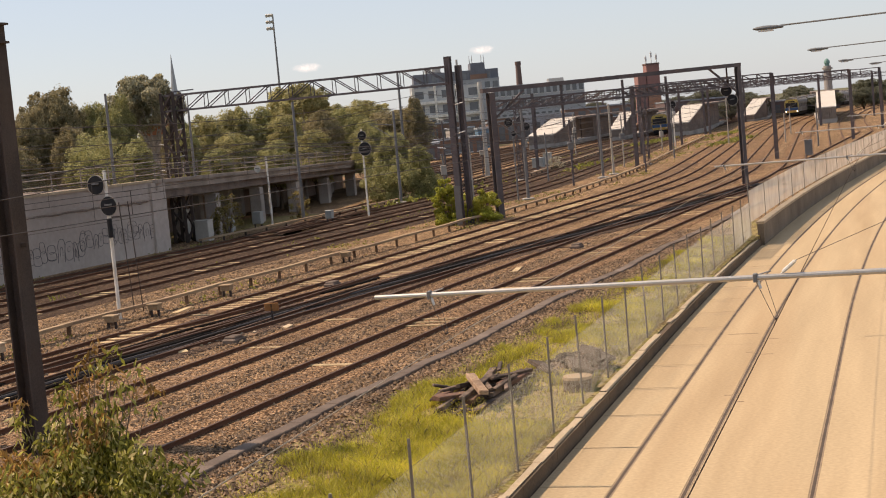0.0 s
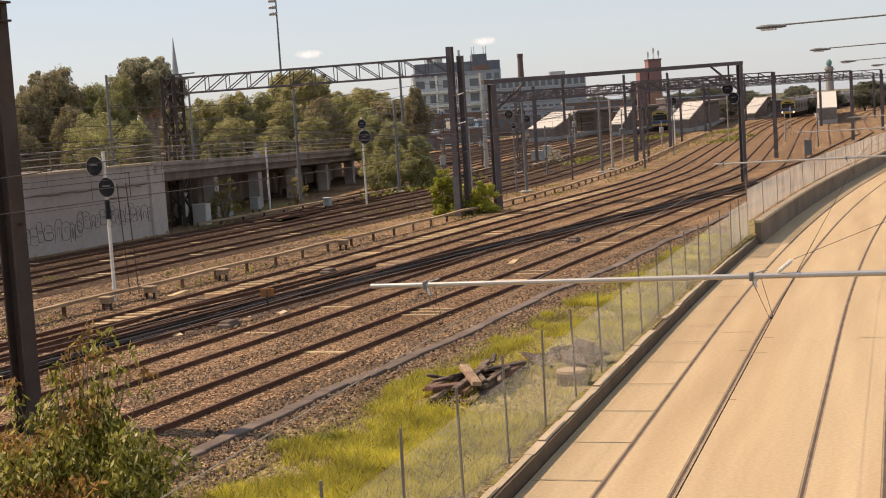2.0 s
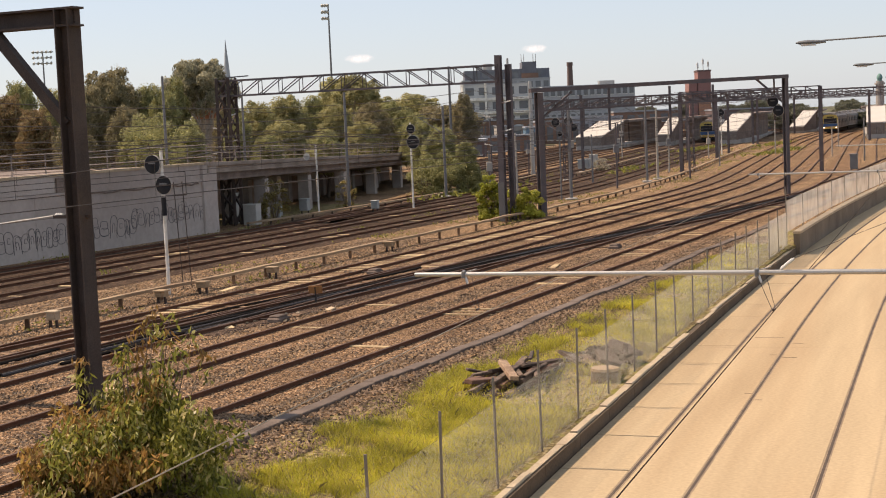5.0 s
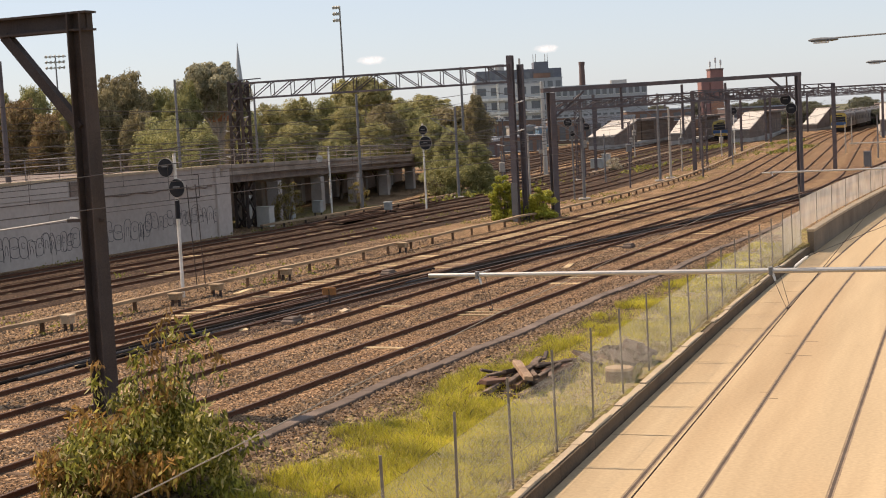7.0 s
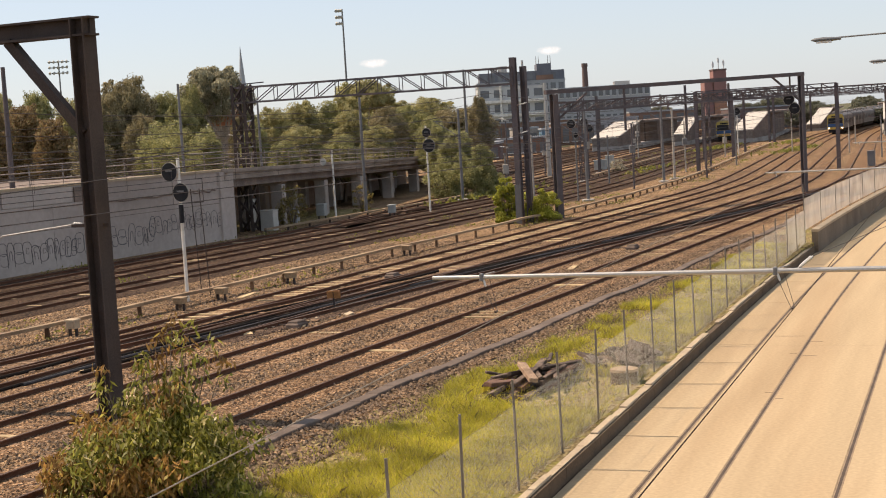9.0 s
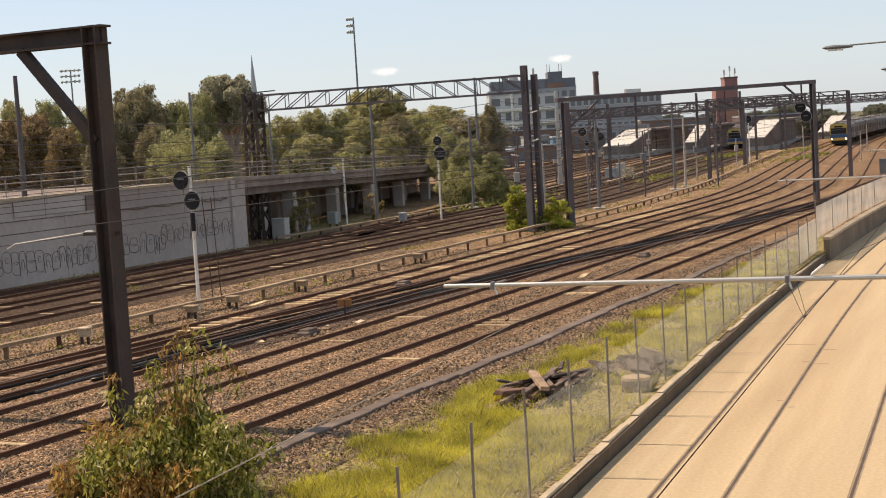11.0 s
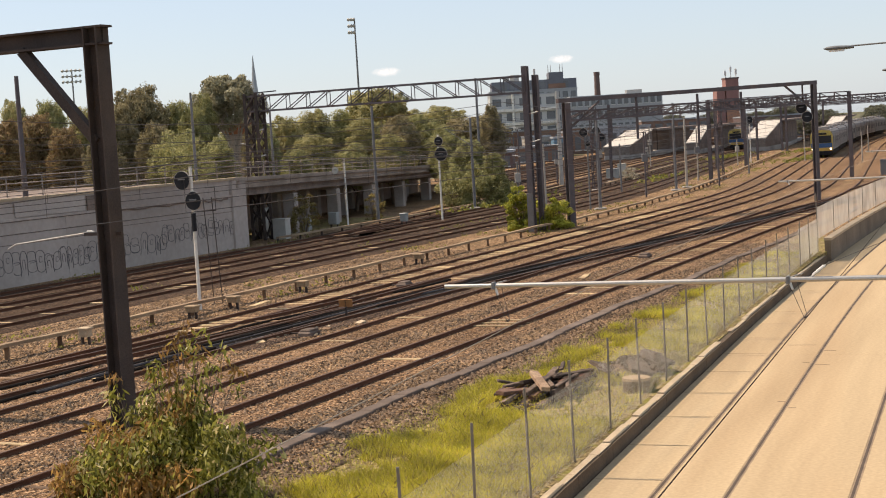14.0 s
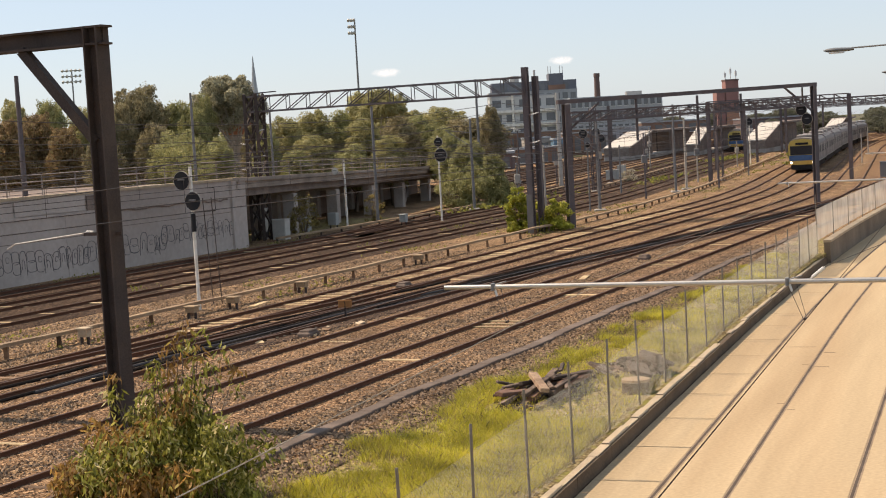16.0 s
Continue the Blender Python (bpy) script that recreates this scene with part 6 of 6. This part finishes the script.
for x, y, w in ((-12.75, 51.4, 0.40), (-11.95, 52.2, 0.34)):
    cabinet(x, y, w, 0.30, 0.62, "weathered junction box on steel legs beside the raised trough", KERB_TOP, True)


# ---------------------------------------------------------------- far buildings
def block(name, label, x, y, z0, w, d, h, mat, turn=0.0, rows=0, cols=0, win=None, group="buildings beyond the yard"):
    """A building with a parapet and real window recesses on its near side."""
    b = thing(name, label, "building", (x, y, z0), group, turn=turn)
    part("wall", Shape().box(-w / 2, 0, -1, w / 2, d, h), mat, b)
    part("roof", Shape().box(-w / 2 - 0.15, -0.15, h, w / 2 + 0.15, d + 0.15, h + 0.35), GREY_METAL, b)
    for i in range(rows):
        for j in range(cols):
            cx, cz = -w / 2 + w * (j + 0.5) / cols, h * (i + 0.55) / rows
            ww, hh = w / cols * 0.32, h / rows * 0.26
            o = part("window", Shape().box(cx - ww, -0.06, cz - hh, cx + ww, 0.02, cz + hh), FAR_GLASS, b)
            part("sill", Shape().box(cx - ww - 0.1, -0.2, cz - hh - 0.15, cx + ww + 0.1, 0.0, cz - hh), PORCELAIN, o)
    return b


mill = block("factory", "big grey industrial building with plant rooms on its roof", 35, 520, -0.5, 31, 20, 20.5, GREY_METAL, 0, 5, 11)
part("upper_storey", Shape().box(-14.5, 2, 20, 15.6, 16, 24.2), SLATE, mill)
for k in range(10):
    part("roof_light", Shape().box(-13.6 + 2.7 * k, 1.9, 21.0, -11.6 + 2.7 * k, 2.0, 23.4), FAR_GLASS, mill)
part("lift_tower", Shape().box(5.9, 1.6, 20, 11.0, 12, 26.6), SLATE, mill)
part("brick_shaft", Shape().box(5.6, 1.2, 14, 11.6, 3.0, 22.6), BROWN_BRICK, mill)
part("roof_duct", Shape().tube((-6, 6, 24), (-6, 6, 26.5), 1.6, 1.6, 12).tube((-9, 6, 24), (-9, 6, 25.8), 1.2, 1.2, 12), GALV, mill)
for x in (5.9, 6.8, 10.1, 11.0):
    part("antenna", Shape().tube((x, 4, 26.4), (x, 4, 29.4), 0.15, 0.08, 6), GALV, mill)
office = block("office_block", "white concrete office block with long window bands", 26.0, 430, -0.5, 19.5, 14, 17.0, WHITE_BLOCK, 0, 4, 5)
for i in range(4):
    part("floor_slab", Shape().box(-9.9, -1.0, 4.0 * i + 0.4, 9.9, 0, 4.0 * i + 1.2), WHITE_PAINT, office)
for x in (-9.6, -3.2, 3.2, 9.6):
    part("fin", Shape().box(x - 0.3, -1.1, 0, x + 0.3, -0.02, 17.5), WHITE_PAINT, office)
ch = thing("chimney", "tall brown brick factory chimney", "chimney", (66.5, 600, -0.5), "far landmarks")
part("shaft", Shape().tube((0, 0, 0), (0, 0, 28.0), 1.7, 1.05, 16), DARK_BRICK, ch)
part("rim", Shape().tube((0, 0, 27.2), (0, 0, 28.6), 1.25, 1.25, 16), DARK_BRICK, ch)
longb = block("warehouse", "long grey industrial warehouse with rows of windows", 59.2, 480, -0.5, 30, 20, 16.4, GREY_METAL, 0, 4, 14)
part("roof_plant", Shape().box(4, 4, 16.4, 9, 8, 18.0), GALV, longb)
block("warehouse", "low brown brick shed behind the sidings", 38, 395, -0.5, 40, 15, 6.5, BROWN_BRICK, 0, 1, 12)
block("warehouse", "grey shed behind the platforms", 95, 430, -0.5, 50, 15, 4.2, BROWN_BRICK, 0, 1, 10)
block("warehouse", "pale low terrace of shops far behind the trees", -5, 380, -0.5, 46, 14, 9.0, WHITE_BLOCK, 0, 2, 14)
rt = thing("brick_tower", "red brick tower with antennas beside the station", "tower", (80.9, 400, -0.5), "far landmarks")
part("shaft", Shape().box(-1.75, 0, -1, 1.75, 5, 17.4), PINK_BRICK, rt)
part("wing", Shape().box(-4.2, 0.3, -1, -1.95, 6, 14.8), PINK_BRICK, rt)
part("panel", Shape().box(-1.72, -0.08, 3.0, 1.72, 0.0, 9.5), ORANGE_BRICK, rt)
part("coping", Shape().box(-1.9, -0.15, 17.4, 1.9, 5.15, 17.8), DARK_BRICK, rt)
for x, h in ((-1.4, 20.0), (0.1, 21.0), (1.5, 20.3)):
    part("antenna", Shape().tube((x, 2, 17.6), (x, 2, h), 0.13, 0.09, 6).box(x - 0.25, 1.8, h - 1.6, x + 0.25, 2.2, h - 0.3), PORCELAIN, rt)
sp = thing("church_spire", "slender grey church spire behind the trees", "spire", (-84.6, 700, 10), "far landmarks")
part("tower", Shape().box(-1.7, -1.7, -11, 1.7, 1.7, 20), GREY_METAL, sp)
part("spire", Shape().tube((0, 0, 20), (0, 0, 39.0), 1.7, 0.10, 8), GREY_METAL, sp)
for x, y, top, n, label in ((-17.7, 350, 35.6, 3, "tall slender stadium floodlight mast"), (-97.4, 400, 30.4, 3, "stadium floodlight mast with a wide lamp rack")):
    fl = thing("floodlight_mast", label, "floodlight", (x, y, -0.5), "stadium floodlights")
    part("mast", Shape().tube((0, 0, 0), (0, 0, top), 0.32, 0.17, 10), GREY_STEEL, fl)
    wide = 0.9 if y < 390 else 2.9
    for i in range(n):
        z = top - 0.4 - i * 1.5
        part("rack", Shape().box(-wide * (1 - 0.15 * i) - (0.8 if y < 390 else 0), -0.25, z - 0.12, wide * (1 - 0.15 * i) - (0.8 if y < 390 else 0), 0.0, z + 0.12), GREY_STEEL, fl)
        for j in range(3 if y < 390 else 5):
            cx = -wide + 2 * wide * (j + 0.5) / (3 if y < 390 else 5) - (0.8 if y < 390 else 0)
            part("lamp", Shape().tube((cx, -0.3, z + 0.2), (cx, -0.9, z - 0.1), 0.3, 0.36, 8), PALE_BOX, fl)
hs = thing("house", "pale house with an orange tiled roof behind the trees", "house", (-20.2, 154.5, -0.3))
part("wall", Shape().box(-1.7, 0, 0, 1.7, 5, 8.2), PATCH_WALL, hs)
part("roof", Shape().prism([(-2.1, 8.1), (2.1, 8.1), (1.0, 9.6), (-1.4, 9.6)], 5.6, Matrix.Translation((0, -0.4, 0))), ROOF_TILE, hs)
part("window", Shape().box(-0.1, -0.06, 6.3, 0.9, 0.02, 7.5), FAR_GLASS, hs)

dm = thing("domed_tower", "pale round tower with a green copper dome", "tower", (106.3, 330, -0.3), "far landmarks")
part("drum", Shape().tube((0, 0, 0), (0, 0, 11.6), 1.0, 0.85, 16), PALE_SHED, dm)
part("gallery", Shape().tube((0, 0, 10.8), (0, 0, 11.2), 1.15, 1.15, 16), PALE_SHED, dm)
cap = Shape()
cap.smooth = True
for i in range(6):
    th = math.pi / 2 * i / 5
    cap.v += [(0.68 * math.cos(th) * math.cos(q), 0.68 * math.cos(th) * math.sin(q), 12.1 + 1.15 * math.sin(th)) for q in (2 * math.pi * j / 14 for j in range(14))]
cap.f = [(i * 14 + j, i * 14 + (j + 1) % 14, (i + 1) * 14 + (j + 1) % 14, (i + 1) * 14 + j) for i in range(5) for j in range(14)]
part("dome", cap, COPPER, dm)
part("neck", Shape().tube((0, 0, 11.5), (0, 0, 12.2), 0.55, 0.55, 14), COPPER, dm)

# low sheds and yards that close the view between the trees and the platforms
r5 = random.Random(6)
for x, y, w, h, mat, rows, cols, label in ((11.0, 300, 9, 6.0, BROWN_BRICK, 2, 4, "old brown brick workshop behind the sidings"), (21.5, 310, 5, 5.0, PALE_SHED, 1, 2, "pale rendered shed behind the sidings"), (25.5, 300, 3.2, 4.6, BLUE_SHED, 1, 1, "small blue metal shed behind the sidings"),
                                          (17.5, 268, 10, 3.4, BROWN_BRICK, 1, 5, "low brown brick store beside the far sidings"), (9.0, 246, 7, 3.2, DARK_BRICK, 1, 3, "dark low store at the end of the sidings"), (31.5, 318, 8, 5.6, BROWN_BRICK, 1, 4, "low brown shed behind the sidings"), (42, 330, 12, 6.0, GREY_METAL, 1, 5, "grey corrugated shed by the station"), (3.0, 320, 8, 8.0, WHITE_BLOCK, 2, 3, "white shop building behind the trees"),
                                          (57, 350, 16, 7.0, BROWN_BRICK, 2, 6, "brown brick building beside the station"), (86, 370, 18, 6.5, DARK_BRICK, 2, 6, "dark brick terrace behind the platforms"), (112, 380, 26, 4.2, DARK_BRICK, 1, 7, "long grey shed beyond the platforms")):
    block("shed", label, x, y, -0.3, w, 9, h, mat, r5.uniform(-6, 6), rows, cols)
for i in range(16):
    tree(84 + i * 5.2, 330 + r5.uniform(-8, 45), -0.4, r5.uniform(5.0, 7.5), 8, 7, r5.uniform(0, 360), "dark green tree beyond the station", "trees beyond the station")

# ---------------------------------------------------------------- station: platforms with pale ramp roofs
def platform(x, y, z0, w, slide, rise, label, run=10.0, length=80, heading=17.0):
    """A platform seen from its end: a pale roof slopes up over the ramp, dark buildings and a canopy stand behind."""
    p = thing("platform", label, "station platform", (x, y, -0.2), "station platforms")
    z0 += 0.2
    sl = Shape()
    q = [(0, 0, z0), (w, 0, z0), (w + slide, run, z0 + rise), (slide, run, z0 + rise)]
    sl.v = q + [(a, b, c - 0.2) for a, b, c in q]
    sl.f = [(0, 1, 2, 3), (7, 6, 5, 4), (0, 4, 5, 1), (1, 5, 6, 2), (2, 6, 7, 3), (3, 7, 4, 0)]
    part("ramp_roof", sl, ROOF_WHITE, p, "white sloping roof over the ramp")
    t = math.tan(radians(heading))
    for side, a in (("left", 0.1), ("right", w - 0.25)):
        wl_ = Shape()
        base = [(a, 0.2), (a + 0.15, 0.2), (a + slide + 0.15, run), (a + slide, run)]
        wl_.v = [(px, py, 0.0) for px, py in base] + [(px, py, 1.2 + 0.25 * (py / run)) for px, py in base]
        wl_.f = [(3, 2, 1, 0), (4, 5, 6, 7), (0, 1, 5, 4), (1, 2, 6, 5), (2, 3, 7, 6), (3, 0, 4, 7)]
        part("ramp_wall", wl_, CONCRETE, p)
    part("end_wall", Shape().box(0.1, -0.2, -0.4, w - 0.1, 0.1, 1.3), CONCRETE, p)
    for i in range(8):
        x0 = 0.1 + (w - 0.2) * i / 8
        part("paling", Shape().box(x0 + 0.02, -0.12, 1.3, x0 + (w - 0.2) / 8 - 0.02, 0.02, z0 - 0.15 - 0.06 * (i % 2)), PALING, p)
    # added dark sheets that stand in for the shade under the ramp roof
    for a in (0.18, w - 0.3):
        shade_sheet = Shape()
        shade_sheet.v = [(a + e + d, y, z) for y, z, e in ((0.3, 1.2, 0), (run, 1.4, slide), (run, z0 + rise - 0.25, slide), (0.3, z0 - 0.22, 0)) for d in (0, 0.12)]
        shade_sheet.f = [(0, 2, 4, 6), (7, 5, 3, 1), (0, 1, 3, 2), (2, 3, 5, 4), (4, 5, 7, 6), (6, 7, 1, 0)]
        part("ramp_shade", shade_sheet, DARK_STONE, p)
    dk = Shape()
    for name, mat, e0, e1, h0, h1, over in (("deck", CONCRETE, run, length, 0.0, 1.25, 0.2), ("building", DARK_STONE, run + 24, length * 0.8, 1.25, z0 + rise - 0.5, -0.6), ("canopy", DARK_STONE, run - 0.2, length, z0 + rise - 0.35, z0 + rise - 0.02, 0.8)):
        b = Shape()
        fp = [(slide - over + (e - run) * t, e) for e in (e0, e1)] + [(slide + w + over + (e - run) * t, e) for e in (e1, e0)]
        b.v = [(px, py, h) for h in (h0, h1) for px, py in fp]
        b.f = [(0, 1, 2, 3), (7, 6, 5, 4), (0, 4, 5, 1), (1, 5, 6, 2), (2, 6, 7, 3), (3, 7, 4, 0)]
        part(name, b, mat, p)
    for i in range(7):
        e = run + 1 + i * 9
        part("post", Shape().box(slide + w * 0.5 + (e - run) * t - 0.1, e, 1.25, slide + w * 0.5 + (e - run) * t + 0.1, e + 0.2, z0 + rise - 0.3), STEEL, p)
    return p


for x, y, z0, w, slide, rise in ((28.8, 255, 2.7, 4.6, 5.6, 2.6), (44.3, 262, 2.5, 2.3, 3.9, 2.8), (53.3, 255, 2.7, 3.7, 5.2, 2.9), (81.8, 315, 2.1, 3.1, 5.7, 3.3), (78.1, 250, 3.2, 3.4, 3.2, 2.7)):
    platform(x, y, z0, w, slide, rise, "station platform with a white sloping ramp roof")

# ---------------------------------------------------------------- trains
def train_car(label, front, parked=False):
    """A suburban railcar: steel body, dark window band, roof pods, bogies; the front car has a yellow and blue cab."""
    L, W, H = 22.8, 3.0, 3.85
    c = thing("train_car", label, "train car", (0, 0, 0), "cars of the suburban train")
    prof = [(-W / 2, 1.0), (-W / 2, 3.1), (-W / 2 + 0.12, 3.5), (-W / 2 + 0.55, 3.8), (0, H + 0.03), (W / 2 - 0.55, 3.8), (W / 2 - 0.12, 3.5), (W / 2, 3.1), (W / 2, 1.0)]
    part("body", Shape().prism(prof, L, Matrix.Translation((0, 0.3, 0))), TRAIN_STEEL, c)
    part("underframe", Shape().box(-W / 2 + 0.15, 1.2, 0.35, W / 2 - 0.15, L - 0.8, 1.0), GRIME, c)
    for y in (3.6, 18.9):
        b = part("bogie", Shape().box(-1.15, y - 1.5, 0.3, 1.15, y + 1.5, 0.75), GRIME, c)
        for dy in (-1.1, 1.1):
            part("wheelset", Shape().tube((-0.95, y + dy, 0.43), (0.95, y + dy, 0.43), 0.42, 0.42, 14), STEEL, b)
    for side in (-1, 1):
        x = side * (W / 2 + 0.012)
        for k in range(6):
            y = 2.4 + k * 3.45
            part("window", Shape().box(min(x, x - side * 0.02), y, 1.95, max(x, x - side * 0.02), y + 1.7, 2.75), TRAIN_GLASS, c)
        for y in (5.0, 11.5, 18.0):
            part("door", Shape().box(min(x, x + side * 0.02), y - 0.65, 1.05, max(x, x + side * 0.02), y + 0.65, 3.0), DOOR_STEEL, c)
        part("stripe", Shape().box(min(x, x + side * 0.01), 0.5, 1.02, max(x, x + side * 0.01), L, 1.14), DOOR_STEEL, c)
    for y in (6, 16):
        part("roof_pod", Shape().bevel_box(-0.85, y - 1.6, H - 0.05, 0.85, y + 1.6, H + 0.32, 0.08), DOOR_STEEL, c)
    if front:
        cab = part("cab", Shape().prism([(-W / 2, 1.0), (-W / 2, 3.1), (-W / 2 + 0.3, 3.6), (0, 3.75), (W / 2 - 0.3, 3.6), (W / 2, 3.1), (W / 2, 1.0)], 0.28, Matrix.Translation((0, 0.02, 0))), YELLOW, c)
        part("windscreen", Shape().bevel_box(-1.30, -0.03, 1.98, 1.30, 0.03, 2.98, 0.02), TRAIN_GLASS, cab)
        part("wiper", Shape().beam((-0.4, -0.05, 2.0), (-0.75, -0.05, 2.7), 0.03), BLACK, cab)
        part("destination_panel", Shape().box(-0.7, -0.04, 3.1, 0.7, 0.03, 3.34), BLACK, cab, "dark destination panel over the windscreen")
        part("lower_panel", Shape().box(-1.42, -0.035, 1.32, 1.42, 0.03, 1.93), BLUE, cab, "blue panel under the windscreen")
        part("bumper_panel", Shape().box(-1.42, -0.06, 0.86, 1.42, 0.05, 1.30), ORANGE_YELLOW, cab, "orange-yellow valance with headlights")
        for x in (-1.2, 1.2):
            part("headlight", Shape().tube((x, -0.08, 1.12), (x, 0.0, 1.12), 0.12, 0.12, 14), HEADLIGHT if not parked else PORCELAIN, cab)
        part("coupler", Shape().box(-0.18, -0.5, 0.55, 0.18, 0.3, 0.85), BLACK, c)
        part("valance", Shape().box(-1.2, 0.0, 0.3, 1.2, 0.1, 0.86), BLACK, c)
    return c


TRAIN = [train_car("steel suburban train car with yellow and blue cab" if i == 0 else "steel suburban train car with dark windows", i == 0) for i in range(6)]
pk = train_car("parked suburban train with a yellow front", True, True)
pk["group"] = "parked train"
pk.matrix_basis = Matrix.Translation((56.0, 275, 0.5)) @ Matrix.Rotation(radians(-17), 4, "Z")


# ---------------------------------------------------------------- clouds
def cloud(x, y, z, w, h, tilt, label):
    """A wisp far off in the sky, thinning out towards its rim."""
    n = 24
    sh = Shape()
    sh.v = [(w * (i / n - 0.5), 0, h * (j / 8 - 0.5) + tilt * (i / n - 0.5)) for i in range(n + 1) for j in range(9)]
    sh.f = [(i * 9 + j, (i + 1) * 9 + j, (i + 1) * 9 + j + 1, i * 9 + j + 1) for i in range(n) for j in range(8)]
    m = bpy.data.materials.new("cloud_wisp")
    m.use_nodes = True
    nn, l = m.node_tree.nodes, m.node_tree.links
    nn.remove(nn["Principled BSDF"])
    # the flat card glows by itself in place of sunlight on the cloud
    em, tr, mx = nn.new("ShaderNodeEmission"), nn.new("ShaderNodeBsdfTransparent"), nn.new("ShaderNodeMixShader")
    em.inputs[0].default_value, em.inputs[1].default_value = (1.0, 0.95, 0.90, 1), 0.85
    tc, mp, gr, no = nn.new("ShaderNodeTexCoord"), nn.new("ShaderNodeMapping"), nn.new("ShaderNodeTexGradient"), nn.new("ShaderNodeTexNoise")
    mp.inputs["Scale"].default_value = (2 / w, 0, 2 / h)
    gr.gradient_type = "SPHERICAL"
    no.inputs["Scale"].default_value, no.inputs["Detail"].default_value, no.inputs["Roughness"].default_value, no.inputs["Distortion"].default_value = 2.6 / h, 8, 0.62, 0.6
    l.new(tc.outputs["Object"], mp.inputs[0]), l.new(mp.outputs[0], gr.inputs[0]), l.new(tc.outputs["Object"], no.inputs["Vector"])
    mul, rg = nn.new("ShaderNodeMath"), nn.new("ShaderNodeMapRange")
    mul.operation = "MULTIPLY"
    l.new(gr.outputs["Fac"], mul.inputs[0]), l.new(no.outputs[0], mul.inputs[1])
    rg.inputs[1].default_value, rg.inputs[2].default_value, rg.inputs[4].default_value = 0.16, 0.50, 0.85
    l.new(mul.outputs[0], rg.inputs[0]), l.new(rg.outputs[0], mx.inputs[0])
    l.new(tr.outputs[0], mx.inputs[1]), l.new(em.outputs[0], mx.inputs[2]), l.new(mx.outputs[0], nn["Material Output"].inputs["Surface"])
    ob = solid("cloud", sh, m, label, "cloud", "clouds", "structure")
    ob.location = (x, y, z)
    ob.visible_shadow = False


cloud(-125, 4000, 184, 120, 38, 6, "small white cloud low in the sky")
cloud(350, 4000, 191, 104, 36, 14, "small wispy white cloud low in the sky")


# ---------------------------------------------------------------- what moves
def track_pose(s, v):
    """A car's pose with its front at s on a track, facing back towards the yard."""
    a, b = rw(s, v), rw(s + 19, v)
    d = b - a
    return Matrix.Translation(a) @ Matrix.Rotation(math.atan2(d.y, d.x) - math.pi / 2, 4, "Z")


TRAIN_ROWS = ((0, 330), (1, 325.5), (2, 320.5), (3, 315.5), (4, 310), (5.2, 304.5), (6.5, 297.5), (8, 287.5), (9, 279), (10.2, 267), (11.5, 251), (12, 243), (12.5, 234.5), (13, 225.5), (13.5, 216.5), (14, 207), (14.5, 197), (15, 187), (15.5, 177.5), (16, 167.5))


def motions():
    for i, car in enumerate(TRAIN):
        walk(car, [(t, track_pose(s + 23.2 * i, -27.7)) for t, s in TRAIN_ROWS])


motions()
